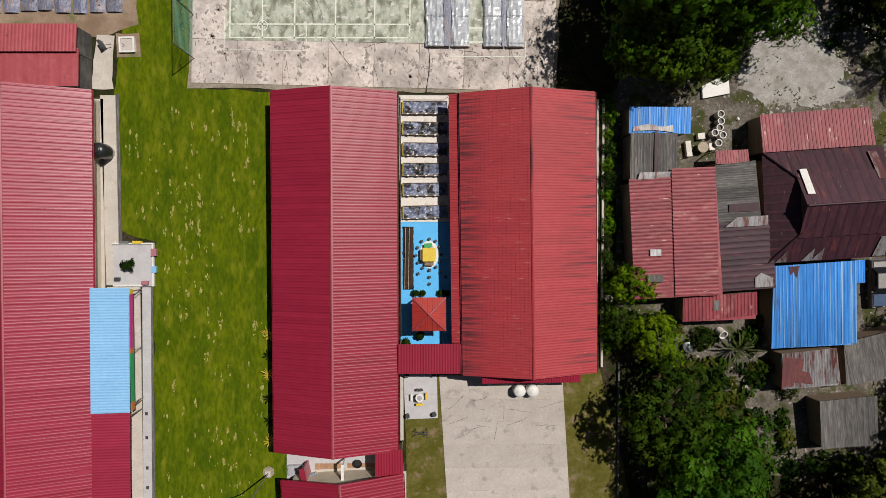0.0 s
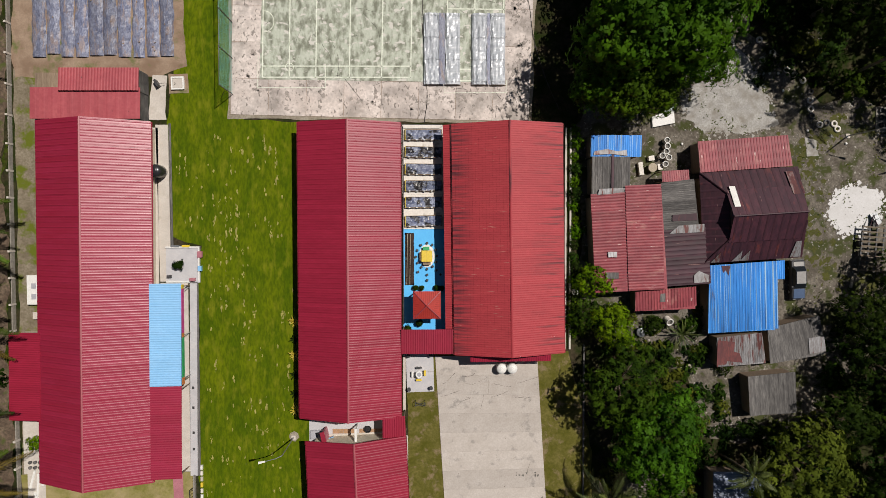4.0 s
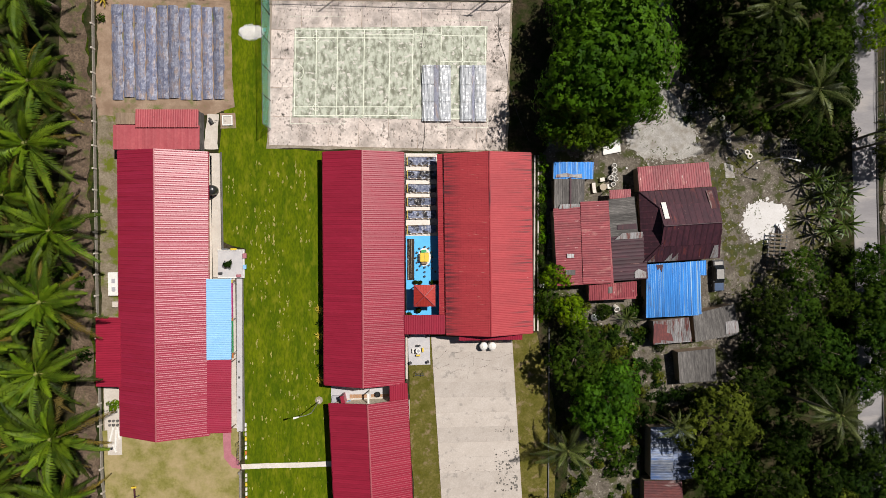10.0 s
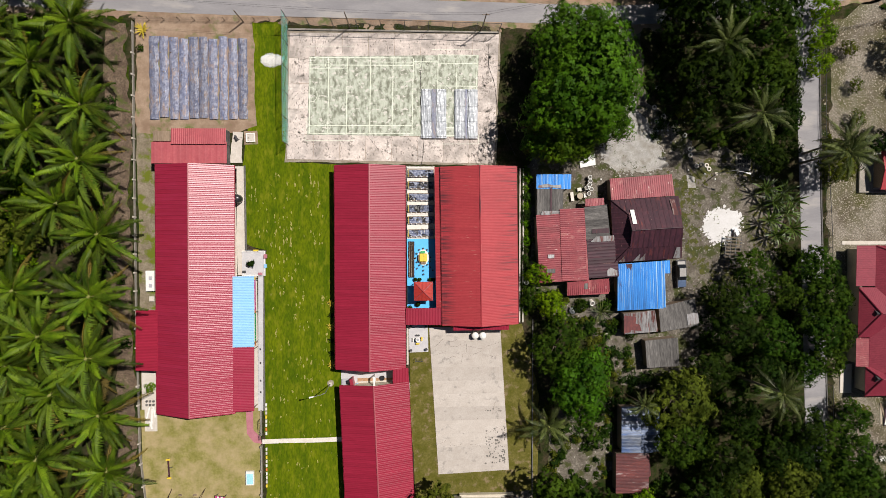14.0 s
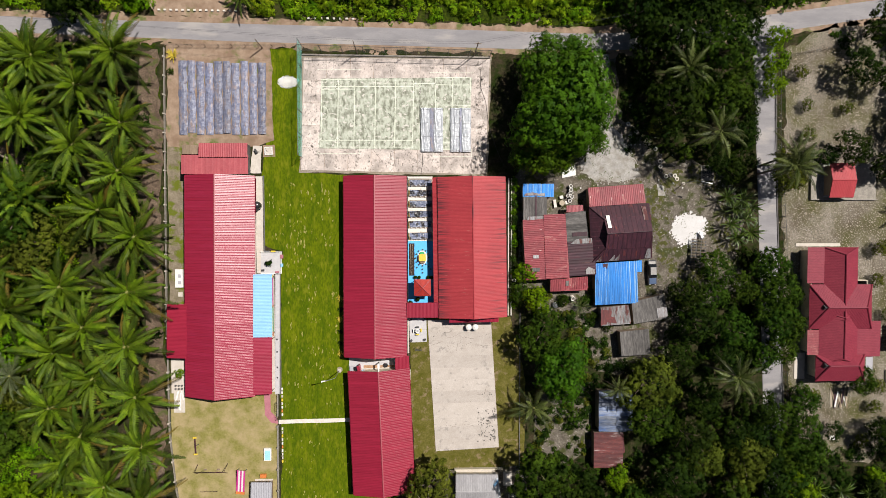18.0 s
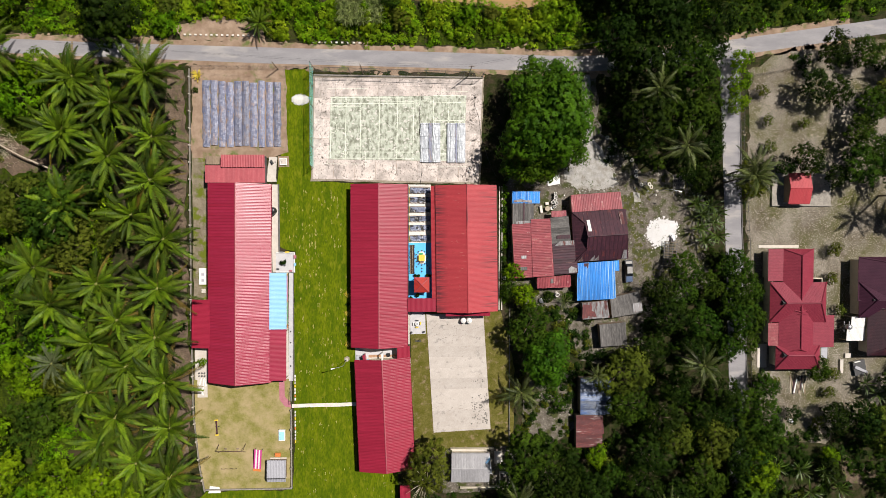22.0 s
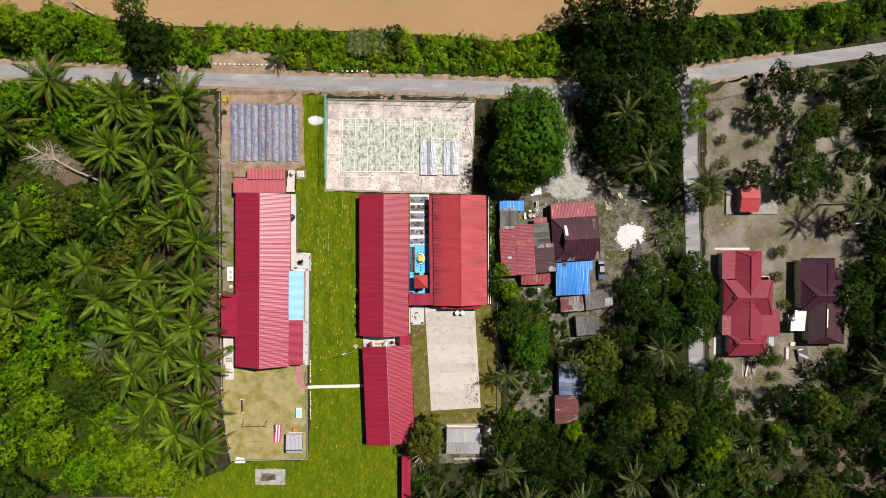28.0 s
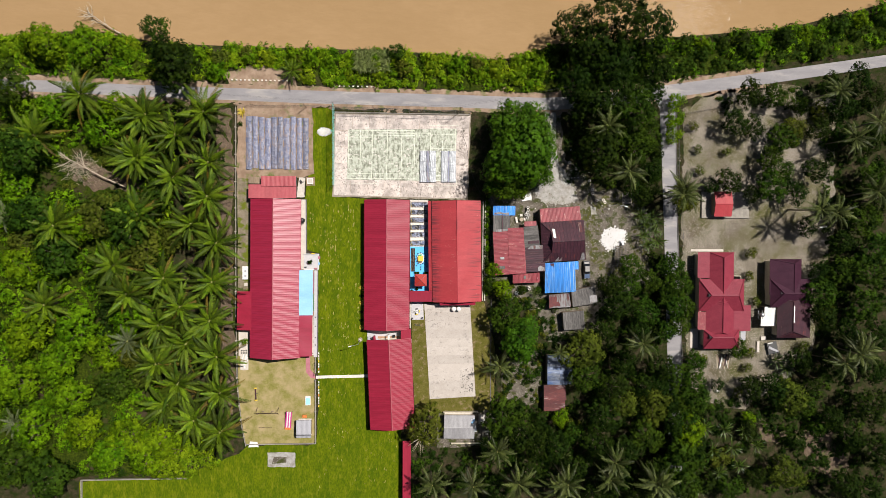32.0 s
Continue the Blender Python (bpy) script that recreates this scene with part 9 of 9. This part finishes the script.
bx = thing("sand_tub", -28.6, -38.5, 0.03, 0, "pale turquoise tub with a white rim", "tub")
part("body", Geo().box(-0.65, -1.15, 0, 0.65, 1.15, 0.45), M["white"], bx)
part("water_cover", Geo().box(-0.52, -1.0, 0.45, 0.52, 0.75, 0.47), M["pale_blue"], bx, "turquoise cover")
ph = gable_house("playhouse", "small playhouse with a grey sheet roof", -29.4, -45.3, 0, 2.1, 1.85, 1.9, 2.2, M["grey_paint"], M["wood"], over=0.3, axis="x", ridge_at=-1.4, category="playhouse", cap_mat=M["dark"])
solid("play_box", Geo().box(-30.0, -42.9, 0.03, -28.9, -42.2, 0.5).box(-29.9, -42.8, 0.5, -29.0, -42.3, 0.56), M["orange"], "orange box beside the playhouse", "box")
solid("sand_pit", Geo().slab([(x, y, 0.06) for x, y in rough_outline([(-38.9, -55.6), (-31.9, -55.6), (-31.9, -51.9), (-38.9, -51.9)], 0.5, 0.12, 31)], 0.06), M["gravel"], "pale rectangular sand pit on the lawn", "sand pit", "structure")
ground_patch("pit_earth", [(-37.6, -54.6), (-34.0, -54.6), (-33.8, -53.0), (-37.4, -52.9)], 0.075, M["mud"], "worn dark hollow in the sand pit", "soil", 0.3, 0.01, seed=33)
solid("white_stone", Geo().slab([(x, y, 0.12) for x, y in rough_outline([(-43.6, -50.4), (-41.2, -50.4), (-41.4, -49.2), (-43.2, -49.0)], 0.4, 0.15, 35)], 0.14), M["white"], "pale cement slab at the wall corner", "slab")

# ---- dead wood ----
def dead_branch(x, y, z, rz, length, label, seed):
    b = thing("dead_tree", x, y, z, rz, label, "dead tree")
    r = random.Random(seed)
    part("trunk", Geo().tube([(0, 0, 0), (length * 0.4, 0.3, 0.4), (length, 0.0, 0.7)], [0.20, 0.15, 0.08], 8), M["pale_bark"], b, smooth=True)
    for k in range(16):
        u = 0.45 + 0.55 * r.random() ** 0.6
        a = r.uniform(-1.1, 1.1)
        l = length * r.uniform(0.10, 0.34)
        p = Vector((length * u, 0.15, 0.5))
        d = Vector((math.cos(a), math.sin(a), 0.12))
        q = p + d * l * 0.5 + Vector((0, r.uniform(-0.3, 0.3), 0.1))
        e = p + d * l + Vector((r.uniform(-0.5, 0.5), r.uniform(-0.7, 0.7), 0.1))
        part("branch", Geo().tube([p, q, e], [0.09, 0.055, 0.02], 5), M["pale_bark"], b)
        for h in (-1, 1):
            t = q + Vector((math.cos(a + h * 0.7), math.sin(a + h * 0.7), 0.05)) * l * r.uniform(0.25, 0.5)
            part("twig", Geo().tube([q, t], [0.04, 0.012], 4), M["pale_bark"], b)
    return b


dead_branch(-73.0, 15.4, 1.2, 153, 15.0, "fallen bleached dead tree in the jungle", 3)
tangle = Geo()
r8 = random.Random(12)
for k in range(240):
    x, y, z = r8.gauss(-83.5, 2.2), r8.gauss(19.6, 1.5), r8.uniform(0.2, 1.5)
    a, l = r8.gauss(2.6, 0.9), r8.uniform(0.6, 2.2)
    tangle.tube([(x, y, z), (x + 0.5 * l * math.cos(a), y + 0.5 * l * math.sin(a), z + 0.2), (x + l * math.cos(a + 0.3), y + l * math.sin(a + 0.3), z + r8.uniform(-0.2, 0.3))], [0.03, 0.02, 0.008], 3, False)
solid("brushwood", tangle, M["pale_bark"], "grey tangle of dry twigs round the fallen tree", "brushwood", "stuff")
dead_branch(-73.2, 52.8, -0.4, 148, 10.5, "fallen bleached trunk over the river", 5)
tw = thing("bare_tree", 0.7, -46.8, 0, 0, "pale bare twiggy branches among the leaves", "tree")
r7 = random.Random(9)
for k in range(26):
    a, l = r7.uniform(0, 6.3), r7.uniform(1.6, 4.2)
    part("branch", Geo().tube([(0, 0, 3.0), (0.4 * l * math.cos(a), 0.4 * l * math.sin(a), 6.6), (l * math.cos(a + 0.25), l * math.sin(a + 0.25), 8.5 - 0.25 * l)], [0.10, 0.05, 0.015], 5), M["pale_bark"], tw)
part("trunk", Geo().tube([(0, 0, -0.2), (0, 0, 3.1)], [0.22, 0.14], 8), M["pale_bark"], tw)

plant(oil, 0, -32.1, 44.5, 30, 0.55, "riverbank palm", -0.5)
for k in range(9):
    solid("kerb_stone", Geo().box(-22.0 + k * 1.15, 41.3, 0.03, -21.6 + k * 1.15, 41.6, 0.3), M["pot_white"], "small pale kerb stone by the road", "kerb stone", group="roadside kerb stones")
# bare earth markers beside the riverside road
for k in range(14):
    solid("kerb_stone", Geo().box(-47.5 + k * 1.05, 42.4, 0.03, -47.1 + k * 1.05, 42.7, 0.3), M["pot_white"], "small pale kerb stone by the road", "kerb stone", group="roadside kerb stones")
